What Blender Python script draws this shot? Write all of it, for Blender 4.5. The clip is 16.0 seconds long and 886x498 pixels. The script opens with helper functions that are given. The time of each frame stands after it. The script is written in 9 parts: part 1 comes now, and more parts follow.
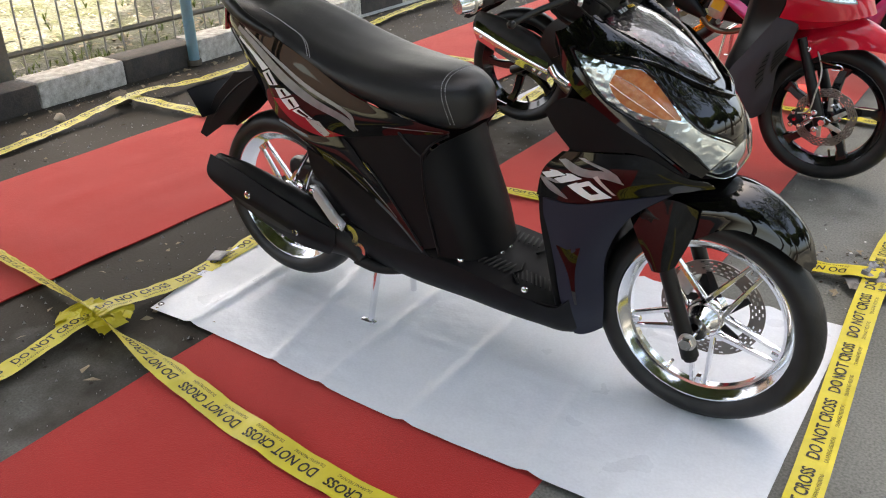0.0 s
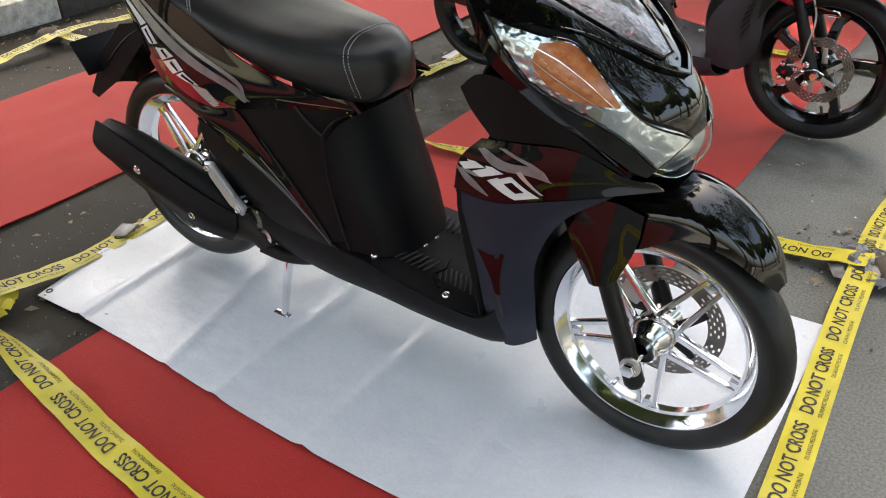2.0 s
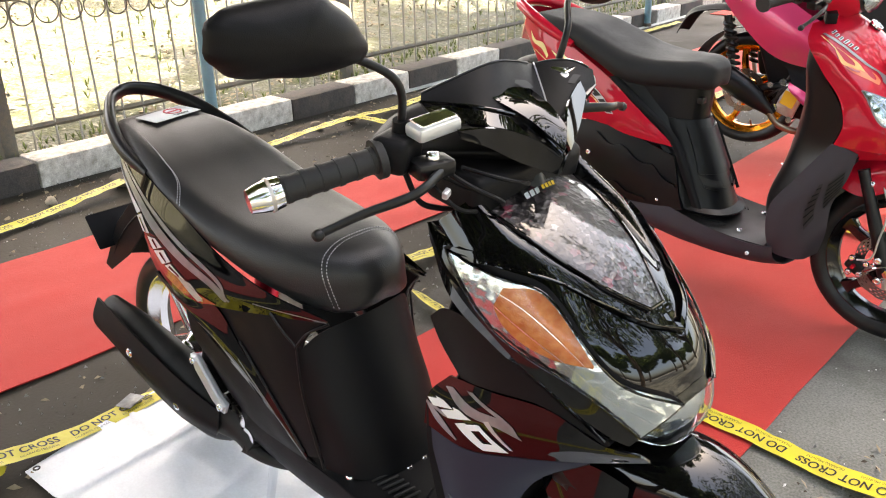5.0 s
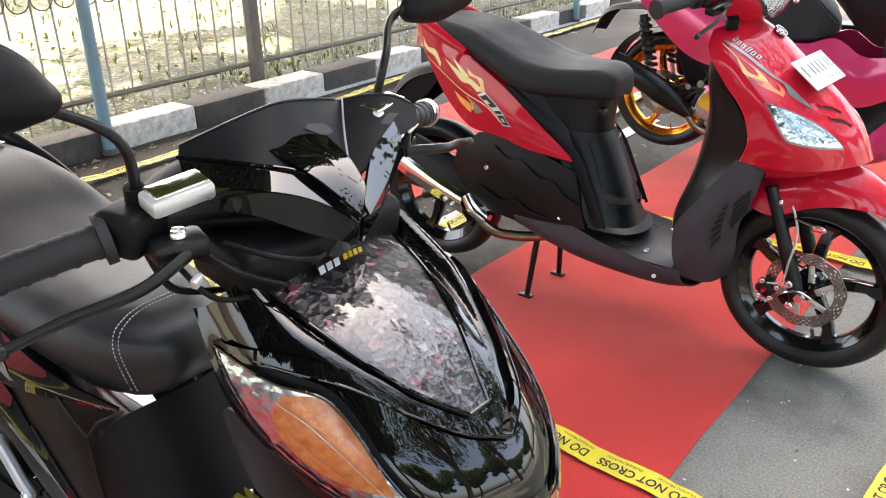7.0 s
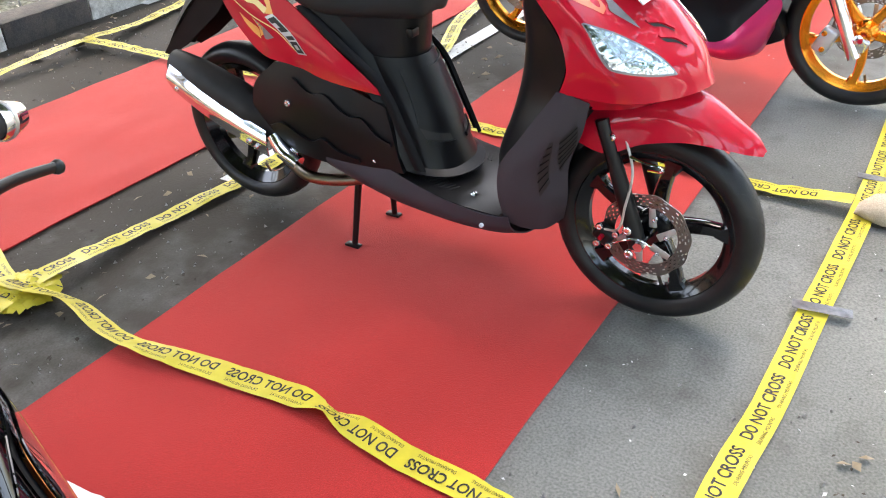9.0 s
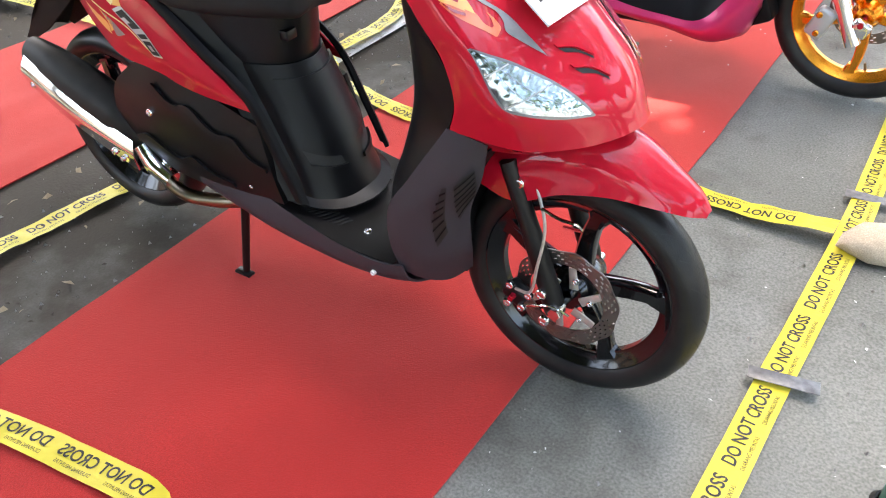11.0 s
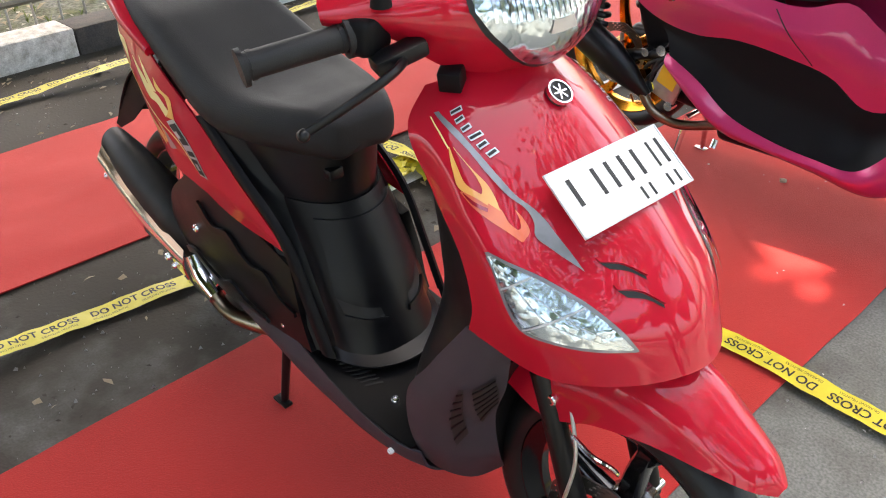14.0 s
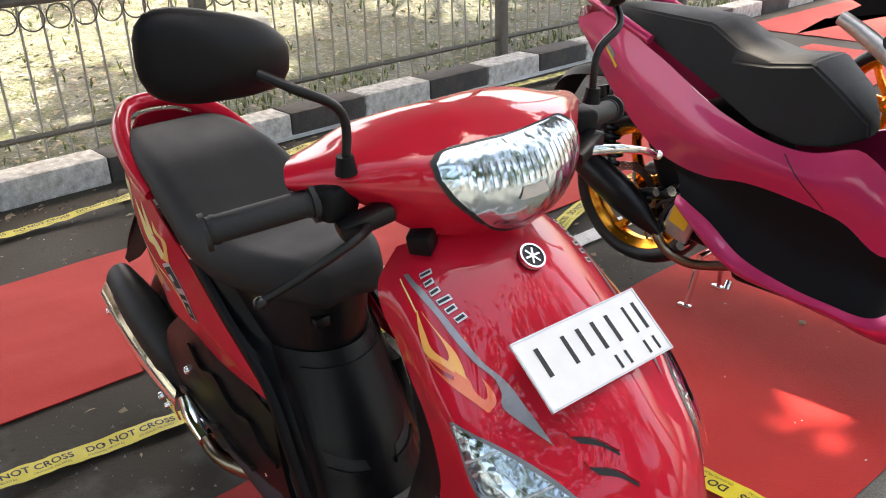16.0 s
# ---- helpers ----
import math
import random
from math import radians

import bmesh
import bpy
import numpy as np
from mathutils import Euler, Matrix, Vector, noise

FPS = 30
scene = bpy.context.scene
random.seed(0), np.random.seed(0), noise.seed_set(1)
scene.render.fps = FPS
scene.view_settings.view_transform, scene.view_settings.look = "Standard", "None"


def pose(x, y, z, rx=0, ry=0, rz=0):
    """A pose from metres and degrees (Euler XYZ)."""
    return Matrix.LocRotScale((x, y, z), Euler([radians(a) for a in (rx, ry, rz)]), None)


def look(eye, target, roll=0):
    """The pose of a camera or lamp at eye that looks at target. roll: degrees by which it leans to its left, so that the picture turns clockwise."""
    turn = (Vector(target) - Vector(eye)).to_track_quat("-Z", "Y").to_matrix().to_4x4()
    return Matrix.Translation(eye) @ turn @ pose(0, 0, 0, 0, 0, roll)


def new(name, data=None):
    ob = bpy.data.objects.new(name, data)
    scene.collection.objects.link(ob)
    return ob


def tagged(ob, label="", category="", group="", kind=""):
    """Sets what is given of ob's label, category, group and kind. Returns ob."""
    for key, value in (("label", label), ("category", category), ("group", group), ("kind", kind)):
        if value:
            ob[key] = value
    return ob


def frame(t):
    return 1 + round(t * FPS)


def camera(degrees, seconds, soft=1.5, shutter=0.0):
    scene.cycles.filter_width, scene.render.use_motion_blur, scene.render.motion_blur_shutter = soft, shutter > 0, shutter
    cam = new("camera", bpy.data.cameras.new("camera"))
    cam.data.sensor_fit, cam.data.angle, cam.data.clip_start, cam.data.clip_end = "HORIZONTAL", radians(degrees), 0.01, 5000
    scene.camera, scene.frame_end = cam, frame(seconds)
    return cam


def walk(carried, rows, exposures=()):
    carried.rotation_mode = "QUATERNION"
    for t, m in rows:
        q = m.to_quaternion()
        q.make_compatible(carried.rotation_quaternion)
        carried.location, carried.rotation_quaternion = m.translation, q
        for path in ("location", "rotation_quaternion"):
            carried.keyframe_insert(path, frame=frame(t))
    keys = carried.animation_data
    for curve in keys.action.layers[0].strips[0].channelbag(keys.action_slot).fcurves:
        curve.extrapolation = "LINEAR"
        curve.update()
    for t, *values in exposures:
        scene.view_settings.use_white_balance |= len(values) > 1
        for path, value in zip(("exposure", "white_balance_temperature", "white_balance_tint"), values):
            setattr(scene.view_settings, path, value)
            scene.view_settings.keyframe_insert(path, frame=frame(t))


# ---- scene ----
cam = camera(55.7, 16.0, soft=1.1)
PATH = [
    (0, (0.002, -0.015, 1.209), (-1.037, 1.44, 0.313), -1.6),
    (0.5, (-0.018, 0.099, 1.194), (-1.039, 1.535, 0.248), -1.9),
    (1, (-0.031, 0.205, 1.195), (-1.036, 1.62, 0.202), -1.1),
    (1.5, (-0.038, 0.283, 1.195), (-1.031, 1.678, 0.161), -1.6),
    (2, (-0.045, 0.365, 1.193), (-1.035, 1.747, 0.139), -1.4),
    (2.5, (-0.04, 0.469, 1.205), (-1.062, 1.83, 0.156), -0.8),
    (3, (-0.028, 0.546, 1.221), (-1.108, 1.888, 0.205), -0.4),
    (3.5, (-0.015, 0.598, 1.235), (-1.153, 1.938, 0.282), -0.7),
    (4, (-0.018, 0.621, 1.245), (-1.205, 1.957, 0.347), -0.8),
    (4.2, (-0.02, 0.63, 1.251), (-1.224, 1.968, 0.379), -1.0),
    (6.3, (-0.025, 0.829, 1.281), (-1.277, 2.205, 0.547), -1.5),
    (6.5, (-0.035, 0.88, 1.279), (-1.274, 2.265, 0.539), -1.4),
    (7, (-0.043, 0.97, 1.271), (-1.193, 2.394, 0.465), -1.3),
    (7.5, (-0.056, 1.062, 1.258), (-1.161, 2.461, 0.352), -1.4),
    (8, (-0.046, 1.223, 1.263), (-1.09, 2.63, 0.297), -2.2),
    (8.5, (-0.024, 1.378, 1.271), (-1.018, 2.786, 0.256), -2.5),
    (9, (-0.022, 1.487, 1.272), (-0.965, 2.897, 0.212), -3.0),
    (9.2, (-0.026, 1.547, 1.269), (-0.94, 2.965, 0.194), -3.0),
    (11.3, (-0.046, 2.071, 1.272), (-0.971, 3.369, 0.064), -2.4),
    (11.5, (-0.04, 2.118, 1.275), (-0.984, 3.4, 0.065), -2.7),
    (12, (-0.039, 2.186, 1.278), (-1.009, 3.451, 0.071), -2.9),
    (12.5, (-0.06, 2.259, 1.285), (-1.109, 3.482, 0.1), -2.3),
    (13, (-0.077, 2.323, 1.292), (-1.191, 3.497, 0.118), -2.1),
    (13.5, (-0.08, 2.352, 1.299), (-1.253, 3.495, 0.151), -2.5),
    (14, (-0.082, 2.379, 1.316), (-1.325, 3.517, 0.239), -1.8),
    (14.5, (-0.068, 2.405, 1.334), (-1.388, 3.539, 0.347), -1.3),
    (15, (-0.06, 2.413, 1.345), (-1.425, 3.549, 0.426), -1.4),
    (15.5, (-0.06, 2.424, 1.352), (-1.449, 3.576, 0.489), -1.3),
    (16, (-0.062, 2.474, 1.352), (-1.456, 3.645, 0.523), -1.9),
]
walk(cam, [(t, look(eye, target, roll)) for t, eye, target, roll in PATH],
     [(0, 2.85, 7700, 9), (2, 2.86, 7700, 7), (4, 3.4, 8300, 10), (7, 3.58, 7500, 10), (9, 3.6, 7100, 8), (12, 3.65, 7100, 8), (14, 3.25, 7500, 9), (16, 2.8, 7500, 10)])

# ---- world and light ----
world = bpy.data.worlds.new("world")
scene.world = world
world.use_nodes = True
wt = world.node_tree
sky = wt.nodes.new("ShaderNodeTexSky")
sky.sky_type = "NISHITA"
sky.sun_disc = False
SUN_ELEVATION, SUN_AZIMUTH = 64.0, 150.0
sky.sun_elevation, sky.sun_rotation = radians(SUN_ELEVATION), radians(90 - SUN_AZIMUTH)
sky.air_density, sky.dust_density, sky.ozone_density = 1.0, 6.0, 1.0
wt.links.new(sky.outputs[0], wt.nodes["Background"].inputs[0])
wt.nodes["Background"].inputs[1].default_value = 0.15
sun = new("sun", bpy.data.lights.new("sun", "SUN"))
sun.data.energy, sun.data.angle, sun.data.color = 2.1, radians(0.7), (1.0, 0.95, 0.86)
sun.matrix_world = look((0, 0, 0), (-math.cos(radians(SUN_ELEVATION)) * math.cos(radians(SUN_AZIMUTH)),
                                    -math.cos(radians(SUN_ELEVATION)) * math.sin(radians(SUN_AZIMUTH)), -math.sin(radians(SUN_ELEVATION))))

# ---- materials ----
def material(name, color, rough=0.5, metal=0.0, coat=0.0, spec=0.5, grain=0.0, grain_size=0.002, vary=0.0, vary_size=0.05,
             bump=0.0, bump_size=0.01, second=None, rough_vary=0.0, coat_rough=0.03, detail=4.0):
    """A surface with fine grain and larger stains in its colour, and relief from a noise of bump_size metres."""
    m = bpy.data.materials.new(name)
    m.use_nodes = True
    t, n = m.node_tree, m.node_tree.nodes
    b = n["Principled BSDF"]
    b.inputs["Base Color"].default_value = (*color, 1)
    b.inputs["Roughness"].default_value = rough
    b.inputs["Metallic"].default_value = metal
    b.inputs["Coat Weight"].default_value = coat
    b.inputs["Coat Roughness"].default_value = coat_rough
    b.inputs["Specular IOR Level"].default_value = spec
    co = n.new("ShaderNodeTexCoord")

    def tex(size, det=detail):
        x = n.new("ShaderNodeTexNoise")
        x.inputs["Scale"].default_value = 1.0 / size
        x.inputs["Detail"].default_value = det
        t.links.new(co.outputs["Object"], x.inputs["Vector"])
        return x.outputs["Fac"]

    def ramp(fac, lo, hi):
        x = n.new("ShaderNodeMapRange")
        x.inputs["From Min"].default_value, x.inputs["From Max"].default_value = 0.3, 0.7
        x.inputs["To Min"].default_value, x.inputs["To Max"].default_value = lo, hi
        t.links.new(fac, x.inputs["Value"])
        return x.outputs["Result"]

    def mix(kind, fac, a, c):
        x = n.new("ShaderNodeMix")
        x.data_type, x.blend_type = "RGBA", kind
        for s, v in ((0, fac), (6, a), (7, c)):
            if isinstance(v, (int, float)):
                x.inputs[s].default_value = v
            elif isinstance(v, tuple):
                x.inputs[s].default_value = v
            else:
                t.links.new(v, x.inputs[s])
        return x.outputs[2]

    col = (*color, 1)
    if vary:
        col = mix("MIX", ramp(tex(vary_size), 0.0, vary), col, (*(second or tuple(c * 0.4 for c in color)), 1))
    if grain:
        x = n.new("ShaderNodeCombineColor")
        g = ramp(tex(grain_size), 1 - grain, 1 + grain)
        for i in range(3):
            t.links.new(g, x.inputs[i])
        col = mix("MULTIPLY", 1.0, col, x.outputs[0])
    if not isinstance(col, tuple):
        t.links.new(col, b.inputs["Base Color"])
    if rough_vary:
        t.links.new(ramp(tex(vary_size), max(0.0, rough - rough_vary), rough + rough_vary), b.inputs["Roughness"])
    if bump:
        x = n.new("ShaderNodeBump")
        x.inputs["Strength"].default_value = 1.0
        x.inputs["Distance"].default_value = bump
        t.links.new(tex(bump_size), x.inputs["Height"])
        t.links.new(x.outputs[0], b.inputs["Normal"])
    return m


GLOSS = material("gloss_black_paint", (0.0025, 0.0025, 0.003), 0.02, spec=0.55, rough_vary=0.012, vary_size=0.2)
MATTE = material("black_plastic", (0.005, 0.005, 0.006), 0.5, spec=0.15, grain=0.15, grain_size=0.001, bump=0.0002, bump_size=0.0012, rough_vary=0.06, vary_size=0.08)
PLASTIC = material("satin_black_plastic", (0.005, 0.005, 0.006), 0.36, spec=0.26, grain=0.1, grain_size=0.001, bump=0.00012, bump_size=0.0012, rough_vary=0.07, vary_size=0.1)
GREYP = material("dark_grey_plastic", (0.045, 0.041, 0.049), 0.5, spec=0.25, grain=0.12, grain_size=0.001, bump=0.0002, bump_size=0.0012, rough_vary=0.06, vary_size=0.08)
NAVY = material("blue_black_plastic", (0.016, 0.019, 0.034), 0.5, spec=0.22, grain=0.12, grain_size=0.001, bump=0.0002, bump_size=0.0012)
LEATHER = material("seat_vinyl", (0.012, 0.012, 0.013), 0.42, spec=0.4, bump=0.0005, bump_size=0.0022, rough_vary=0.07, vary_size=0.12)
GREYSEAT = material("grey_seat_vinyl", (0.016, 0.016, 0.017), 0.6, spec=0.25, bump=0.0005, bump_size=0.0022, rough_vary=0.06, vary_size=0.1)
STITCH = material("grey_thread", (0.4, 0.4, 0.42), 0.8)
RED = material("red_paint", (0.52, 0.006, 0.026), 0.5, spec=0.1, coat=0.75, rough_vary=0.04, vary_size=0.3, vary=0.12, coat_rough=0.02)
DARKRED = material("dark_red_paint", (0.3, 0.006, 0.02), 0.25, coat=1.0)
PINK = material("magenta_pearl_paint", (0.6, 0.03, 0.155), 0.32, metal=0.35, coat=0.8, grain=0.12, grain_size=0.0008, vary=0.25, vary_size=0.6, second=(0.6, 0.07, 0.10), coat_rough=0.015)
RUBBER = material("tyre_rubber", (0.008, 0.008, 0.009), 0.4, spec=0.35, vary=0.5, vary_size=0.06, second=(0.03, 0.028, 0.026), bump=0.0004, bump_size=0.003)
GRIP = material("grip_rubber", (0.013, 0.013, 0.014), 0.65, bump=0.0004, bump_size=0.0015)
CHROME = material("chrome", (0.82, 0.82, 0.84), 0.07, metal=1.0, rough_vary=0.03, vary_size=0.05)
ALLOY = material("polished_alloy", (0.84, 0.84, 0.86), 0.13, metal=1.0, rough_vary=0.06, vary_size=0.03, grain=0.08, grain_size=0.004)
STEEL = material("brushed_steel", (0.6, 0.58, 0.55), 0.42, metal=0.75, rough_vary=0.08, vary_size=0.02, vary=0.4, second=(0.36, 0.33, 0.3))
DISC = material("worn_disc_steel", (0.22, 0.205, 0.19), 0.36, metal=0.9, rough_vary=0.06, vary_size=0.02, vary=0.4, second=(0.2, 0.18, 0.16))
SATINBLACK = material("satin_black_metal", (0.006, 0.006, 0.007), 0.36, spec=0.28, coat=0.06, rough_vary=0.05, vary_size=0.05)
GLOSSRIM = material("gloss_black_rim", (0.004, 0.004, 0.005), 0.12, coat=0.2)
EXHAUST = material("black_muffler_paint", (0.008, 0.008, 0.008), 0.5, spec=0.25, vary=0.4, vary_size=0.05, second=(0.03, 0.028, 0.026))
PIPE = material("heat_tinted_pipe", (0.36, 0.3, 0.22), 0.3, metal=1.0, vary=0.6, vary_size=0.06, second=(0.16, 0.12, 0.08))
GOLD = material("orange_gold_anodised_rim", (0.95, 0.36, 0.04), 0.22, metal=1.0, rough_vary=0.06, vary_size=0.04)
AMBER = material("amber_lens", (0.5, 0.12, 0.025), 0.2, coat=0.4, vary=0.7, vary_size=0.012, second=(0.7, 0.3, 0.1), bump=0.0008, bump_size=0.006)
REFLECTOR = material("chromed_reflector", (0.56, 0.64, 0.70), 0.14, metal=1.0, bump=0.0016, bump_size=0.012, detail=0.5)
DARKLAMP = material("smoked_lamp_bowl", (0.40, 0.40, 0.42), 0.14, metal=1.0, bump=0.0024, bump_size=0.016, detail=1.0)
SILVER = material("silver_paint", (0.55, 0.56, 0.58), 0.35, metal=0.5)
WHITEDECAL = material("white_decal", (0.75, 0.76, 0.78), 0.4, coat=0.3)
GREYDECAL = material("grey_decal", (0.27, 0.27, 0.29), 0.3, metal=0.3, coat=0.4, vary=0.6, vary_size=0.03, second=(0.12, 0.12, 0.13))
YELLOWDECAL = material("yellow_flame_decal", (0.85, 0.5, 0.13), 0.35, coat=0.6, vary=0.6, vary_size=0.06, second=(0.85, 0.25, 0.06))
ORANGEDECAL = material("orange_flame_decal", (0.8, 0.2, 0.07), 0.35, coat=0.6, vary=0.7, vary_size=0.05, second=(0.75, 0.09, 0.05))
CREAMDECAL = material("cream_flame_decal", (0.85, 0.66, 0.3), 0.35, coat=0.6)
REDBIT = material("red_anodised", (0.6, 0.02, 0.05), 0.25, metal=0.6)
PLATEWHITE = material("white_plate_paint", (0.78, 0.78, 0.77), 0.4, coat=0.2, vary=0.1, vary_size=0.03)
# black of print, also laid flat for the shade inside slots
INK = material("black_ink_and_hollow_dark", (0.012, 0.012, 0.012), 0.6)
INKRED = material("red_ink", (0.5, 0.03, 0.04), 0.6)
YELLOWINK = material("yellow_ink", (0.8, 0.5, 0.03), 0.5)
PAPER = material("silver_sticker", (0.6, 0.6, 0.6), 0.5)


def film_material():
    """Dark chopped-fibre film: flat flakes, each with a tone and tilt of its own, under a clear gloss."""
    m = material("forged_carbon_film", (0.02, 0.018, 0.02), 0.3, metal=0.35, coat=1.0, coat_rough=0.005)
    t, n = m.node_tree, m.node_tree.nodes
    b = n["Principled BSDF"]
    co, wob = n.new("ShaderNodeTexCoord"), n.new("ShaderNodeTexNoise")
    wob.inputs["Scale"].default_value, wob.inputs["Detail"].default_value = 60.0, 2.0
    add = n.new("ShaderNodeMixRGB")
    add.blend_type, add.inputs[0].default_value = "ADD", 0.018
    v, r = n.new("ShaderNodeTexVoronoi"), n.new("ShaderNodeValToRGB")
    v.inputs["Scale"].default_value = 95.0
    stops = r.color_ramp.elements
    stops[0].position, stops[0].color = 0.25, (0.006, 0.005, 0.006, 1)
    stops[1].position, stops[1].color = 1.0, (0.16, 0.15, 0.155, 1)
    for at, c in ((0.6, (0.02, 0.016, 0.018, 1)), (0.80, (0.07, 0.06, 0.065, 1)), (0.84, (0.12, 0.012, 0.03, 1)), (0.9, (0.02, 0.018, 0.02, 1))):
        stops.new(at).color = c
    sep, bump = n.new("ShaderNodeSeparateColor"), n.new("ShaderNodeBump")
    t.links.new(co.outputs["Object"], wob.inputs["Vector"])
    t.links.new(co.outputs["Object"], add.inputs[1])
    t.links.new(wob.outputs["Color"], add.inputs[2])
    t.links.new(add.outputs[0], v.inputs["Vector"])
    t.links.new(v.outputs["Color"], sep.inputs[0])
    t.links.new(sep.outputs[0], r.inputs[0])
    t.links.new(r.outputs[0], b.inputs["Base Color"])
    bump.inputs["Distance"].default_value = 0.0015
    t.links.new(v.outputs["Distance"], bump.inputs["Height"])
    t.links.new(bump.outputs[0], b.inputs["Normal"])
    return m


FORGED = film_material()
CARPET = material("red_felt_carpet", (0.42, 0.024, 0.024), 0.95, spec=0.05, grain=0.26, grain_size=0.0022, vary=0.55, vary_size=0.3, second=(0.33, 0.022, 0.022), bump=0.0012, bump_size=0.0035)
CARPET.node_tree.nodes["Principled BSDF"].inputs["Sheen Weight"].default_value = 0.8
CARPET.node_tree.nodes["Principled BSDF"].inputs["Sheen Roughness"].default_value = 0.5
CARPET.node_tree.nodes["Principled BSDF"].inputs["Sheen Tint"].default_value = (1.0, 0.35, 0.3, 1)
TARP = material("white_vinyl_sheet", (0.71, 0.74, 0.785), 0.36, vary=0.3, vary_size=0.14, second=(0.55, 0.58, 0.63), rough_vary=0.1, grain=0.04, grain_size=0.006, bump=0.004, bump_size=0.07)
TAPE = material("yellow_plastic_tape", (0.68, 0.57, 0.05), 0.42, spec=0.28, vary=0.6, vary_size=0.06, second=(0.48, 0.41, 0.05), rough_vary=0.12, bump=0.0016, bump_size=0.02)
KERBWHITE = material("white_kerb_paint", (0.72, 0.7, 0.66), 0.8, vary=0.75, vary_size=0.05, second=(0.2, 0.17, 0.13), grain=0.2, grain_size=0.006, bump=0.003, bump_size=0.02)
KERBBLACK = material("black_kerb_paint", (0.035, 0.033, 0.034), 0.75, vary=0.6, vary_size=0.06, second=(0.1, 0.08, 0.065), grain=0.3, grain_size=0.006, bump=0.003, bump_size=0.02)
STONE = material("buff_stone", (0.5, 0.42, 0.32), 0.9, vary=0.5, vary_size=0.03, second=(0.35, 0.28, 0.2), grain=0.2, grain_size=0.003, bump=0.004, bump_size=0.02)
DARKSTONE = material("dirty_stone", (0.16, 0.13, 0.1), 0.95, vary=0.6, vary_size=0.02, second=(0.07, 0.055, 0.045), bump=0.004, bump_size=0.015)
BLUEPIPE = material("blue_painted_pipe", (0.14, 0.3, 0.38), 0.5, vary=0.5, vary_size=0.06, second=(0.22, 0.27, 0.28), grain=0.1, grain_size=0.004)
FENCEMETAL = material("weathered_fence_paint", (0.1, 0.105, 0.1), 0.6, vary=0.6, vary_size=0.03, second=(0.2, 0.16, 0.11), grain=0.15, grain_size=0.004)
BARMETAL = material("pale_galvanised_bar", (0.42, 0.41, 0.38), 0.55, vary=0.5, vary_size=0.03, second=(0.28, 0.22, 0.16))
LEAF = material("tree_leaf", (0.07, 0.13, 0.025), 0.5, vary=0.6, vary_size=0.4, second=(0.12, 0.17, 0.03))
WEED = material("weed_leaf", (0.15, 0.2, 0.06), 0.6, vary=0.6, vary_size=0.1, second=(0.22, 0.24, 0.06))
DRYLEAF = material("dry_leaf", (0.22, 0.165, 0.1), 0.8, vary=0.8, vary_size=0.06, second=(0.34, 0.29, 0.2))
BARK = material("bark", (0.12, 0.09, 0.065), 0.9, vary=0.6, vary_size=0.05, bump=0.01, bump_size=0.03)
GAFFER = material("silver_black_tape", (0.06, 0.06, 0.065), 0.3, vary=0.5, vary_size=0.02, second=(0.25, 0.25, 0.26), bump=0.001, bump_size=0.01)
GREENPOLE = material("green_painted_pole", (0.05, 0.14, 0.1), 0.4, vary=0.4, vary_size=0.03)
PINKWALL = material("faded_orange_wall", (0.6, 0.33, 0.2), 0.85, vary=0.5, vary_size=0.5, second=(0.5, 0.42, 0.34))
LINEPAINT = material("white_road_paint", (0.7, 0.7, 0.68), 0.7, vary=0.5, vary_size=0.05, second=(0.35, 0.35, 0.34), grain=0.2, grain_size=0.005)


def glass(name, tint=(1, 1, 1), rough=0.02, ior=1.45):
    m = bpy.data.materials.new(name)
    m.use_nodes = True
    b = m.node_tree.nodes["Principled BSDF"]
    b.inputs["Base Color"].default_value = (*tint, 1)
    b.inputs["Roughness"].default_value = rough
    b.inputs["Transmission Weight"].default_value = 1.0
    b.inputs["IOR"].default_value = ior
    return m


CLEAR = glass("clear_lens", ior=1.3)
MIRROR = material("mirror_glass", (0.9, 0.9, 0.92), 0.01, metal=1.0)


